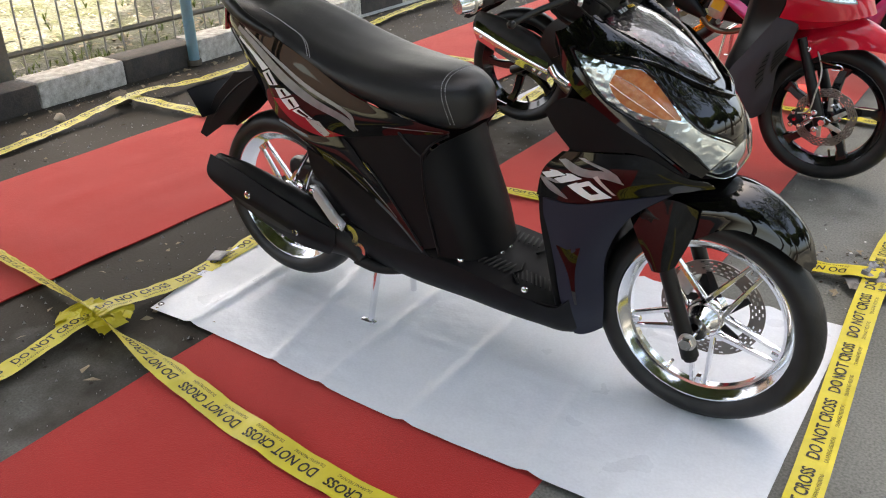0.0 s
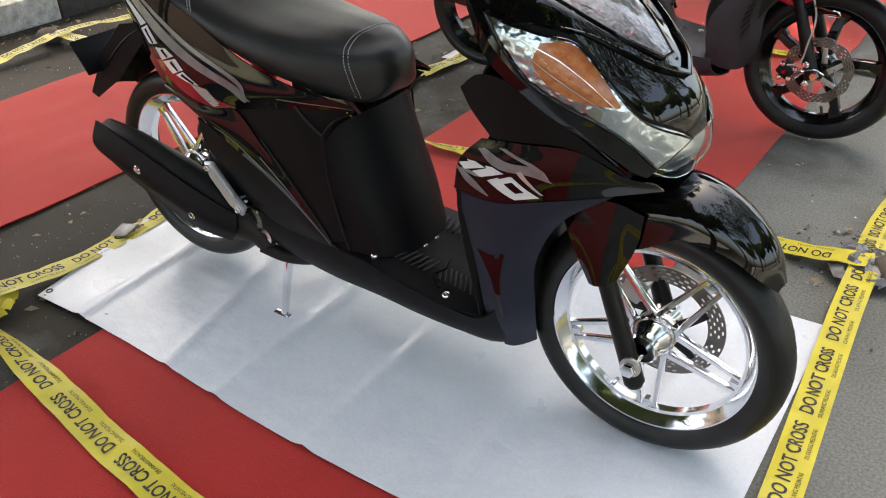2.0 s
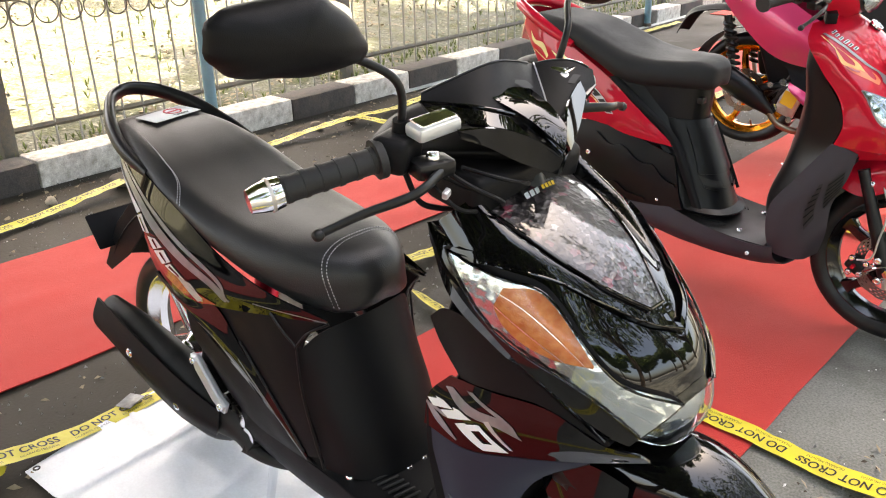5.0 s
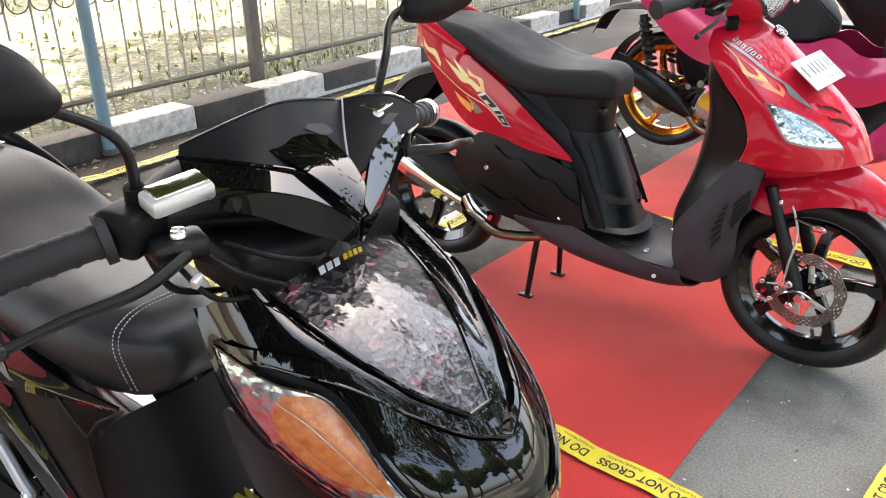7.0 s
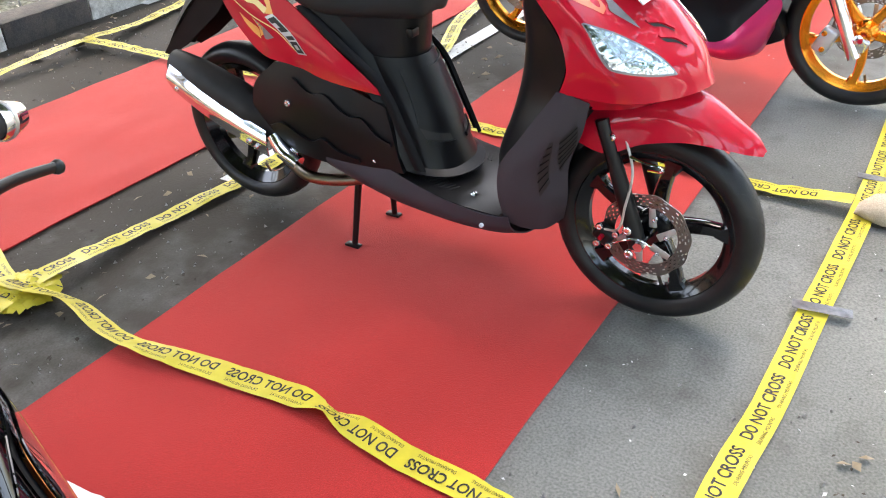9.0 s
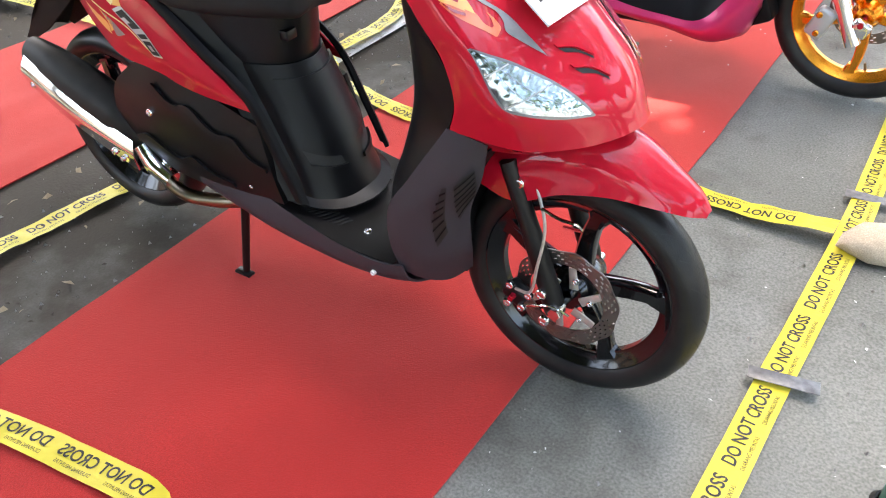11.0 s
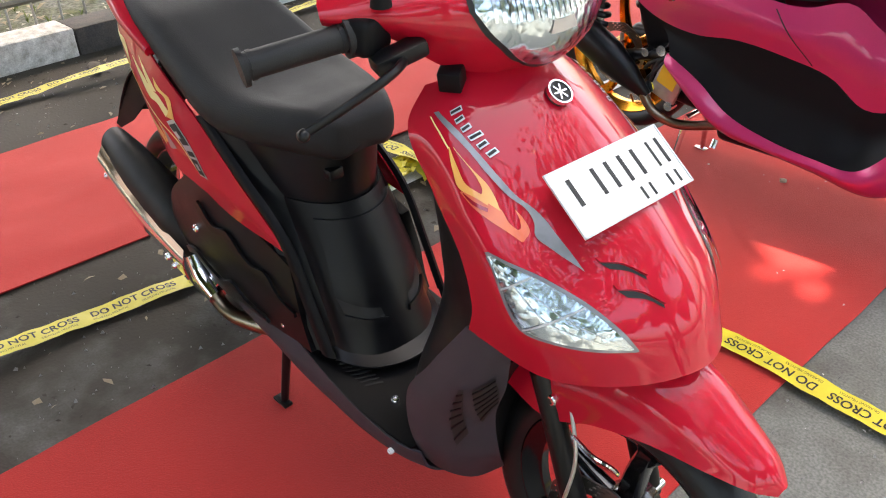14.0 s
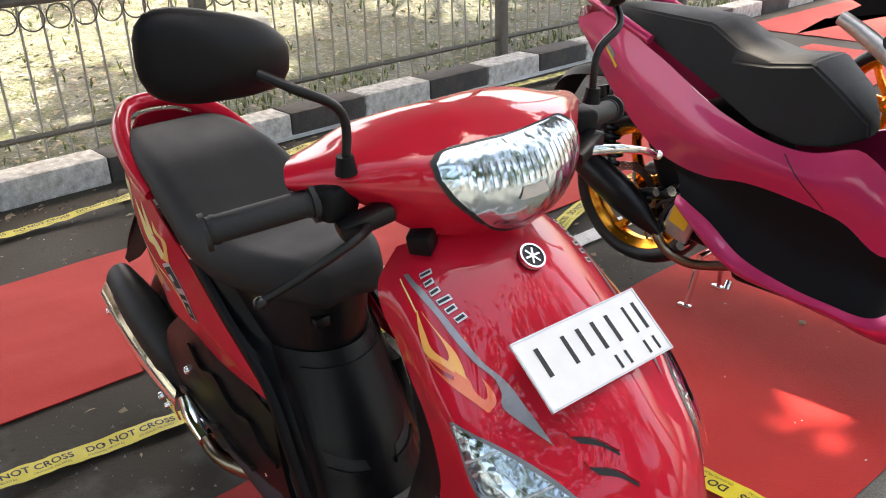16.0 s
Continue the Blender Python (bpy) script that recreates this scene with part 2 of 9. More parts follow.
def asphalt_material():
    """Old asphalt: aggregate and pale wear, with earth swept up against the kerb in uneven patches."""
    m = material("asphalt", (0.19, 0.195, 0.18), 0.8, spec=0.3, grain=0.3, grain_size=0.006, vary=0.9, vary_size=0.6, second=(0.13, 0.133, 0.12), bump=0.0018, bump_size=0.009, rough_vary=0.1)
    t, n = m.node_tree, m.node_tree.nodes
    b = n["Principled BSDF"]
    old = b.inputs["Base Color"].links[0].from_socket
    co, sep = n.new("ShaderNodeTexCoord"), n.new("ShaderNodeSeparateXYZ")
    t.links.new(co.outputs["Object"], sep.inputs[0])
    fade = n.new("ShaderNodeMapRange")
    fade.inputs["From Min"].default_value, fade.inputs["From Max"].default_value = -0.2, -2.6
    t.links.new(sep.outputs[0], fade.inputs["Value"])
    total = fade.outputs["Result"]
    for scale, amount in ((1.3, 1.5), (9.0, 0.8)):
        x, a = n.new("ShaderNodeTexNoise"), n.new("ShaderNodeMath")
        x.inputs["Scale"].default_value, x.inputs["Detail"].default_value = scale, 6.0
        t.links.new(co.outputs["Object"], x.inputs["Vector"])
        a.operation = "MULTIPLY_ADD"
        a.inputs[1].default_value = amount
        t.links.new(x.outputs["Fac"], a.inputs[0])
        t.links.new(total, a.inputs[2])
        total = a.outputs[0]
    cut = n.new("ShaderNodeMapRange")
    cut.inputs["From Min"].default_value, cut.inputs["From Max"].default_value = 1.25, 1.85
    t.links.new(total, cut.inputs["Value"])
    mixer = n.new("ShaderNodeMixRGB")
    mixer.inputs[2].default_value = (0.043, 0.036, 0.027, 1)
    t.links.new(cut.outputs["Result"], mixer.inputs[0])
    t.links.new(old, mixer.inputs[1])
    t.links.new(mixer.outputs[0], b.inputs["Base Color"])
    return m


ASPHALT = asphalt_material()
DIRT = material("dry_dirt", (0.170, 0.170, 0.155), 0.95, spec=0.1, grain=0.55, grain_size=0.02, vary=1.0, vary_size=0.14, second=(0.09, 0.10, 0.05), bump=0.02, bump_size=0.06)

# ---- shape tools ----
def part(name, bm, mat, parent=None, label="", sharp=38, m=None, loose=False):
    """Links a bmesh as one mesh object under a thing or a part."""
    if not loose:
        bmesh.ops.recalc_face_normals(bm, faces=bm.faces[:])
    me = bpy.data.meshes.new(name)
    bm.to_mesh(me)
    bm.free()
    me.materials.append(mat)
    me.shade_smooth()
    me.set_sharp_from_angle(angle=radians(sharp))
    ob = new(name, me)
    if parent is not None:
        ob.parent = parent
    if m is not None:
        ob.matrix_local = m
    if label:
        ob["label"] = label
    return ob


def thing(name, label, category, m=None, group="", kind=""):
    ob = new(name)
    if m is not None:
        ob.matrix_world = m
    return tagged(ob, label, category, group, kind)


def cat(pts, n, closed=False):
    """A smooth curve through the points, at n + 1 even steps (n when closed)."""
    p = np.array(pts, float)
    if closed:
        p = np.vstack((p[-2:], p, p[:3])) if len(p) > 2 else p
    d = np.maximum(np.linalg.norm(np.diff(p, axis=0), axis=1), 1e-6)
    s = np.concatenate(([0.0], np.cumsum(d)))
    k = np.diff(p, axis=0) / d[:, None]
    tan = np.empty_like(p)
    tan[0], tan[-1] = k[0], k[-1]
    for i in range(1, len(p) - 1):
        tan[i] = (k[i - 1] * d[i] + k[i] * d[i - 1]) / (d[i - 1] + d[i])
    lo, hi = (s[2], s[-3]) if closed else (0.0, s[-1])
    q = np.linspace(lo, hi, n + 1)
    if closed:
        q = q[:-1]
    i = np.clip(np.searchsorted(s, q, side="right") - 1, 0, len(d) - 1)
    h, u = d[i][:, None], ((q - s[i]) / d[i])[:, None]
    return ((2 * u**3 - 3 * u**2 + 1) * p[i] + (u**3 - 2 * u**2 + u) * h * tan[i]
            + (-2 * u**3 + 3 * u**2) * p[i + 1] + (u**3 - u**2) * h * tan[i + 1])


def surface(rows, nu, nv, straight=False):
    """A grid of points through rows of curves, nv + 1 by nu + 1."""
    a = np.array([cat(r, nu) for r in rows])
    if len(rows) == 2 or straight:
        q = np.linspace(0, len(rows) - 1, nv + 1)
        i = np.clip(q.astype(int), 0, len(rows) - 2)
        f = (q - i)[:, None, None]
        return a[i] * (1 - f) + a[i + 1] * f
    return np.stack([cat(a[:, j], nv) for j in range(a.shape[1])], axis=1)


def normals(g):
    du, dv = np.gradient(g, axis=1), np.gradient(g, axis=0)
    n = np.cross(du, dv)
    return n / np.maximum(np.linalg.norm(n, axis=2, keepdims=True), 1e-9)


def sheet(g, thick, out):
    """A grid of points as a shell of that thickness; out: roughly the way its face looks."""
    n = normals(g)
    if (n.reshape(-1, 3).mean(axis=0) @ np.array(out)) < 0:
        n = -n
    bm = bmesh.new()
    a = [[bm.verts.new(v) for v in r] for r in g]
    b = [[bm.verts.new(v) for v in r] for r in g - n * thick]
    h, w = len(a), len(a[0])
    for i in range(h - 1):
        for j in range(w - 1):
            bm.faces.new((a[i][j], a[i][j + 1], a[i + 1][j + 1], a[i + 1][j]))
            bm.faces.new((b[i][j], b[i + 1][j], b[i + 1][j + 1], b[i][j + 1]))
    rim = [(0, j) for j in range(w)] + [(i, w - 1) for i in range(1, h)] + [(h - 1, j) for j in range(w - 2, -1, -1)] + [(i, 0) for i in range(h - 2, 0, -1)]
    for (i, j), (k, l) in zip(rim, rim[1:] + rim[:1]):
        bm.faces.new((a[i][j], b[i][j], b[k][l], a[k][l]))
    bmesh.ops.remove_doubles(bm, verts=bm.verts[:], dist=1e-5)
    return bm


def flip(rows):
    return [[(x, -y, z) for x, y, z in r] for r in rows]


def sym(rows):
    """Rows from a side to the middle, carried on to the other side."""
    return [list(r) + [(x, -y, z) for x, y, z in reversed(r[:-1])] for r in rows]


def panel(name, rows, mat, parent, label="", nu=20, nv=12, thick=0.004, out=(0, -1, 0), straight=False):
    return part(name, sheet(surface(rows, nu, nv, straight), thick, out), mat, parent, label)


def pair(name, rows, mat, parent, label="", **k):
    """The same panel on both sides of a scooter."""
    panel(name, rows, mat, parent, label, **k)
    panel(name, flip(rows), mat, parent, label, **{**k, "out": (0, 1, 0)})


def on(g, out, lift):
    """A function from (u, v) in 0..1 to a place lifted off the grid g."""
    n = normals(g)
    if (n.reshape(-1, 3).mean(axis=0) @ np.array(out)) < 0:
        n = -n
    h, w = g.shape[0] - 1, g.shape[1] - 1

    def at(u, v):
        x, y = min(max(u, 0), 1) * w, min(max(v, 0), 1) * h
        j, i = min(int(x), w - 1), min(int(y), h - 1)
        a, b = x - j, y - i
        k = ((i, j, (1 - a) * (1 - b)), (i, j + 1, a * (1 - b)), (i + 1, j, (1 - a) * b), (i + 1, j + 1, a * b))
        return sum(g[p, q] * f for p, q, f in k) + lift * sum(n[p, q] * f for p, q, f in k)
    return at


def decal(name, at, low, high, mat, parent, label="", n=24, m=2, thick=0.0, out=(1, 0, 0.5)):
    """A thin film, or a raised plate of some thickness, between two curves given in the panel's own u and v."""
    a, b = cat([(*p, 0) for p in low], n), cat([(*p, 0) for p in high], n)
    g = np.array([[at(*(a[i] * (1 - k / m) + b[i] * k / m)[:2]) for i in range(n + 1)] for k in range(m + 1)])
    if thick:
        return part(name, sheet(g, thick, out), mat, parent, label, sharp=30)
    bm = bmesh.new()
    vs = [[bm.verts.new(v) for v in r] for r in g]
    for i in range(m):
        for j in range(n):
            bm.faces.new((vs[i][j], vs[i][j + 1], vs[i + 1][j + 1], vs[i + 1][j]))
    bmesh.ops.remove_doubles(bm, verts=bm.verts[:], dist=1e-6)
    return part(name, bm, mat, parent, label, loose=True)


def frames_along(p):
    t = np.gradient(p, axis=0)
    t /= np.maximum(np.linalg.norm(t, axis=1, keepdims=True), 1e-9)
    up = np.array((0.0, 0.0, 1.0)) if abs(t[0][2]) < 0.9 else np.array((1.0, 0.0, 0.0))
    u = np.cross(t[0], up)
    u /= np.linalg.norm(u)
    out = []
    for k in t:
        u = u - k * (u @ k)
        u /= np.linalg.norm(u)
        out.append((u, np.cross(u, k)))
    return out


def tube(path, radius, seg=12, n=0, bm=None, flat=1.0):
    """A rod along a path; radius a number or one for each path point; flat squeezes it sideways."""
    bm = bm or bmesh.new()
    p = cat(path, n) if n else np.array(path, float)
    r = np.full(len(p), radius) if isinstance(radius, (int, float)) else np.interp(np.linspace(0, 1, len(p)), np.linspace(0, 1, len(radius)), radius)
    rings = []
    for c, rad, (u, v) in zip(p, r, frames_along(p)):
        rings.append([bm.verts.new(c + rad * (flat * math.cos(a) * u + math.sin(a) * v)) for a in np.arange(seg) * 2 * math.pi / seg])
    for a, b in zip(rings, rings[1:]):
        for i in range(seg):
            bm.faces.new((a[i], a[(i + 1) % seg], b[(i + 1) % seg], b[i]))
    bm.faces.new(rings[0][::-1])
    bm.faces.new(rings[-1])
    return bm


def lathe(profile, seg=48, bm=None, closed=True, m=None):
    """A closed outline of (radius, along) turned about the y axis."""
    bm = bm or bmesh.new()
    m = m or Matrix()
    rings = [[bm.verts.new(m @ Vector((r * math.cos(a), y, r * math.sin(a)))) for r, y in profile] for a in np.arange(seg) * 2 * math.pi / seg]
    k = len(profile)
    for i in range(seg):
        a, b = rings[i], rings[(i + 1) % seg]
        for j in range(k if closed else k - 1):
            bm.faces.new((a[j], a[(j + 1) % k], b[(j + 1) % k], b[j]))
    return bm


def loft(rings, nu=28, nv=24):
    """A closed body through rings of points; its ends are closed."""
    a = np.array([cat(r, nu, closed=True) for r in rings])
    g = np.stack([cat(a[:, j], nv) for j in range(nu)], axis=1)
    bm = bmesh.new()
    vs = [[bm.verts.new(v) for v in r] for r in g]
    for p, q in zip(vs, vs[1:]):
        for j in range(nu):
            bm.faces.new((p[j], p[(j + 1) % nu], q[(j + 1) % nu], q[j]))
    bm.faces.new(vs[0][::-1])
    bm.faces.new(vs[-1])
    return bm


def block(size, m=None, bevel=0.002, bm=None, seg=2):
    """A box with rounded edges."""
    b = bmesh.new()
    bmesh.ops.create_cube(b, size=1.0, matrix=Matrix.Diagonal((*size, 1)))
    if bevel:
        bmesh.ops.bevel(b, geom=b.edges[:], offset=bevel, segments=seg, affect="EDGES", profile=0.5)
    b.transform(m or Matrix())
    if bm is None:
        return b
    me = bpy.data.meshes.new("tmp")
    b.to_mesh(me)
    b.free()
    bm.from_mesh(me)
    bpy.data.meshes.remove(me)
    return bm


def slab(outline, y0, y1, bevel=0.0015, smooth=0):
    """An outline in x and z, from y0 to y1."""
    pts = cat([(x, 0, z) for x, z in outline], smooth, closed=True)[:, [0, 2]] if smooth else np.array(outline)
    bm = bmesh.new()
    f = bm.faces.new([bm.verts.new((x, y0, z)) for x, z in pts])
    ext = bmesh.ops.extrude_face_region(bm, geom=[f])
    bmesh.ops.translate(bm, verts=[v for v in ext["geom"] if isinstance(v, bmesh.types.BMVert)], vec=(0, y1 - y0, 0))
    if bevel:
        bmesh.ops.bevel(bm, geom=[e for e in bm.edges if abs(e.verts[0].co.y - e.verts[1].co.y) < 1e-6], offset=bevel, segments=1, affect="EDGES")
    return bm


def bolt(parent, x, y, z, r=0.006, mat=None, side=-1, name="bolt", h=0.004, m=None):
    """A domed round-head bolt with a hex socket, its axis along y."""
    p = [(0.0, -h * 0.5), (r * 0.45, -h * 0.5), (r * 0.5, -h), (r * 0.8, -h * 0.9), (r, -h * 0.3), (r, h), (0.0, h)]
    bm = lathe([(a, b * -side) for a, b in p], 12, closed=False)
    bmesh.ops.remove_doubles(bm, verts=bm.verts[:], dist=1e-6)
    return part(name, bm, mat or CHROME, parent, m=(m or Matrix()) @ pose(x, y, z))


LETTERS = {}


def letters(text, bold=0.0):
    """The flat outline mesh of a line of text one unit high, as triangles: places and faces."""
    if (text, bold) not in LETTERS:
        c = bpy.data.curves.new("text", "FONT")
        c.body, c.size, c.resolution_u, c.offset = text, 1.0, 3, bold
        ob = new("text", c)
        me = bpy.data.meshes.new_from_object(ob.evaluated_get(bpy.context.evaluated_depsgraph_get()))
        LETTERS[text, bold] = ([tuple(v.co) for v in me.vertices], [tuple(p.vertices) for p in me.polygons])
        bpy.data.objects.remove(ob)
        bpy.data.curves.remove(c)
        bpy.data.meshes.remove(me)
    return LETTERS[text, bold]


def lettering(name, text, place, mat, parent, label="", bold=0.0):
    """Text set by place(x, y), which maps the line one unit high to the scene."""
    vs, fs = letters(text, bold)
    bm = bmesh.new()
    b = [bm.verts.new(place(x, y)) for x, y, _ in vs]
    for f in fs:
        try:
            bm.faces.new([b[i] for i in f])
        except ValueError:
            pass
    return part(name, bm, mat, parent, label, loose=True)


def pebble(size, seed, mat_rough=0.35, sub=2):
    """A broken stone of that size, resting on its base."""
    r = random.Random(seed)
    bm = bmesh.new()
    bmesh.ops.create_icosphere(bm, subdivisions=sub, radius=0.5)
    off = Vector((r.random() * 50, r.random() * 50, r.random() * 50))
    for v in bm.verts:
        k = 1 + mat_rough * noise.noise(v.co * 2.2 + off) + 0.12 * noise.noise(v.co * 6 + off)
        v.co = Vector((v.co.x * size[0], v.co.y * size[1], v.co.z * size[2])) * k
    lo = min(v.co.z for v in bm.verts) * 0.75
    for v in bm.verts:
        v.co.z = max(v.co.z, lo) - lo
    return bm

# ---- ground, carpets, sheet, tapes ----
def ground():
    bm = bmesh.new()
    xs = np.concatenate(([-60, -30], np.linspace(-18, -4.35, 20), np.linspace(-4.2, 1.5, 96), [4, 10, 30, 60]))
    ys = np.concatenate(([-60, -30, -10], np.linspace(-3, 10, 180), np.linspace(11, 30, 10), [60]))
    vs = []
    for x in xs:
        row = []
        for y in ys:
            z = -0.006 + 0.004 * noise.noise((x * 1.3, y * 1.3, 0)) if -4.2 < x < 2 else -0.006
            row.append(bm.verts.new((x, y, z)))
        vs.append(row)
    for a, b in zip(vs, vs[1:]):
        for j in range(len(a) - 1):
            bm.faces.new((a[j], b[j], b[j + 1], a[j + 1]))
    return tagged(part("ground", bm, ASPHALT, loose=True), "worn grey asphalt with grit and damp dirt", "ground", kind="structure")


ground()


def kerb_x(y):
    return -4.025 - 0.03 * (y - 2.2)


def verge():
    """The raised strip of dry dirt behind the kerb, with litter and weeds on it."""
    bm = bmesh.new()
    xs = -4.2 - np.concatenate((np.linspace(0, 4, 60), np.linspace(4.3, 16, 30), [25, 50]))
    ys = np.concatenate(([-30, -10], np.linspace(-1, 14, 150), [20, 30, 60]))
    vs = [[bm.verts.new((x - 0.03 * (y - 2.2), y, 0.07 + 0.05 * noise.noise((x, y, 3)) + 0.02 * noise.noise((x * 4, y * 4, 1)) + min(0.1, 0.02 * (-4.2 - x)))) for y in ys] for x in xs]
    for a, b in zip(vs, vs[1:]):
        for j in range(len(a) - 1):
            bm.faces.new((a[j], a[j + 1], b[j + 1], b[j]))
    return tagged(part("verge", bm, DIRT, loose=True), "dry bare dirt behind the fence, strewn with leaves", "ground", kind="structure")


verge()


def litter(name, count, seed, mat, x_range, y_range, size, label, category, lift=0.03, upright=False):
    r = random.Random(seed)
    vs, fs = [], []
    for _ in range(count):
        x, y = r.uniform(*x_range), r.uniform(*y_range)
        if noise.noise((x * 0.7, y * 0.7, seed)) < -0.15 and r.random() < 0.8:
            continue
        z = 0.07 + 0.05 * noise.noise((x, y, 3)) + min(0.1, 0.02 * (-4.2 - x)) + lift * r.random()
        blades = r.randint(4, 9) if upright else 1
        for _ in range(blades):
            a, l, w = r.uniform(0, 6.28), size * r.uniform(0.5, 1.4), size * (r.uniform(0.06, 0.14) if upright else r.uniform(0.14, 0.34))
            d, s = Vector((math.cos(a), math.sin(a), 0)), Vector((-math.sin(a), math.cos(a), 0))
            rise = r.uniform(0.7, 1.6) if upright else r.uniform(-0.1, 0.35)
            c = Vector((x - 0.03 * (y - 2.2), y, z))
            tip = c + d * l * (0.6 if upright else 1) + Vector((0, 0, rise * l))
            mid = (c + tip) / 2 + Vector((0, 0, 0.15 * l))
            k = len(vs)
            vs += [tuple(c - s * w * 0.3), tuple(c + s * w * 0.3), tuple(mid + s * w), tuple(tip), tuple(mid - s * w)]
            fs += [(k, k + 1, k + 2), (k, k + 2, k + 4), (k + 4, k + 2, k + 3)]
    me = bpy.data.meshes.new(name)
    me.from_pydata(vs, [], fs)
    me.materials.append(mat)
    return tagged(new(name, me), label, category, kind="stuff")


litter("fallen_leaves", 8000, 3, DRYLEAF, (-12, -4.25), (0, 14), 0.07, "dry brown fallen leaves scattered over the dirt", "leaves")
litter("pale_leaves", 6500, 8, material("bleached_leaf", (0.5, 0.47, 0.38), 0.8, vary=0.5, vary_size=0.1), (-12, -4.25), (0, 14), 0.04, "bleached dry leaves and paper scraps on the dirt", "leaves")
litter("weeds", 650, 5, WEED, (-9, -4.3), (0, 14), 0.05, "low green weeds growing in the dirt", "grass", upright=True)
litter("kerb_weeds", 700, 6, WEED, (-4.7, -4.2), (0, 10), 0.035, "small weeds growing along the fence foot", "grass", upright=True)


def carpet(name, x0, x1, y0, y1, label, seed):
    """A strip of felt with a slightly wavy edge and shallow wrinkles."""
    nx, ny = 22, 420
    g = np.zeros((ny + 1, nx + 1, 3))
    for i in range(ny + 1):
        y = y0 + (y1 - y0) * i / ny
        for j in range(nx + 1):
            k = j / nx
            e = 0.012 * noise.noise((y * 1.1, seed, k * 0.6)) + 0.004 * noise.noise((y * 5, seed, 4 + k))
            x = x0 + (x1 - x0) * k + e
            k2 = 0.35 if 0.8 < y < 2.6 and x > -2.2 else 1.0
            z = 0.002 + k2 * (0.0085 * max(0, noise.noise((x * 3.0, y * 3.5, seed))) + 0.0075 * max(0, noise.noise((x * 9, y * 2.5, seed + 5)) - 0.1))
            g[i, j] = (x, y, z)
    bm = sheet(g, 0.004, (0, 0, 1))
    return tagged(part(name, bm, CARPET, sharp=60), label, "carpet")


carpet("carpet", -1.63, -0.62, -1.5, 9.0, "red felt carpet strip laid on the asphalt under the scooters", 1.0)
carpet("carpet", -3.23, -2.30, -1.5, 9.0, "red felt carpet strip laid on the asphalt behind the scooters", 2.0)
carpet("carpet", -4.06, -2.6, 9.3, 14.0, "far red felt carpet laid close to the kerb", 3.0)


def white_sheet():
    """The vinyl sheet, with fold lines across it and a curled corner."""
    c = np.array([[(-1.885, 1.185), (-0.215, 1.165)], [(-2.06, 2.02), (-0.225, 2.12)]])
    nu, nv = 120, 70
    g = np.zeros((nv + 1, nu + 1, 3))
    for i in range(nv + 1):
        for j in range(nu + 1):
            u, v = j / nu, i / nv
            x, y = (c[0, 0] * (1 - u) + c[0, 1] * u) * (1 - v) + (c[1, 0] * (1 - u) + c[1, 1] * u) * v
            y += 0.008 * math.sin(u * 9) * (1 - v) ** 3
            fold = 0.0
            for q, s in ((0.13, 0.06), (0.27, -0.05), (0.42, 0.05), (0.57, 0.04), (0.72, -0.04), (0.87, 0.05)):
                fold = max(fold, 1 - abs(u - q - s * (v - 0.5)) * 65)
            for q in (0.35, 0.7):
                fold = max(fold, 0.7 - abs(v - q) * 60)
            z = 0.0095 + 0.008 * max(0, fold) + 0.003 * noise.noise((x * 5, y * 5, 9)) + 0.0015 * noise.noise((x * 16, y * 16, 9))
            g[i, j] = (x, y, z)
    t = thing("white_sheet", "white vinyl sheet with fold creases spread under the black scooter", "sheet")
    part("vinyl", sheet(g, 0.001, (0, 0, 1)), TARP, t, sharp=60)
    for x, y in ((-1.86, 1.205), (-0.25, 1.185)):
        part("eyelet", lathe([(0.005, -0.001), (0.009, -0.001), (0.009, 0.001), (0.005, 0.001)], 14), SATINBLACK, t, m=pose(x, y, 0.02, 90))


white_sheet()

for x, y0, y1, w in ((-2.02, 3.2, 5.35, 0.085), (-4.0, 4.6, 9.5, 0.09)):
    bm = bmesh.new()
    n = int((y1 - y0) / 0.08)
    vs = [[bm.verts.new((x - (0.03 * (y - 2.2) if x < -3 else 0) + s * (w / 2 + 0.004 * noise.noise((y * 9, s, x))), y, 0.0005)) for s in (-1, 1)] for y in np.linspace(y0, y1, n)]
    for a, b in zip(vs, vs[1:]):
        bm.faces.new((a[0], a[1], b[1], b[0]))
    tagged(part("road_line", bm, LINEPAINT, loose=True), "worn white painted line on the asphalt", "road marking", kind="structure")


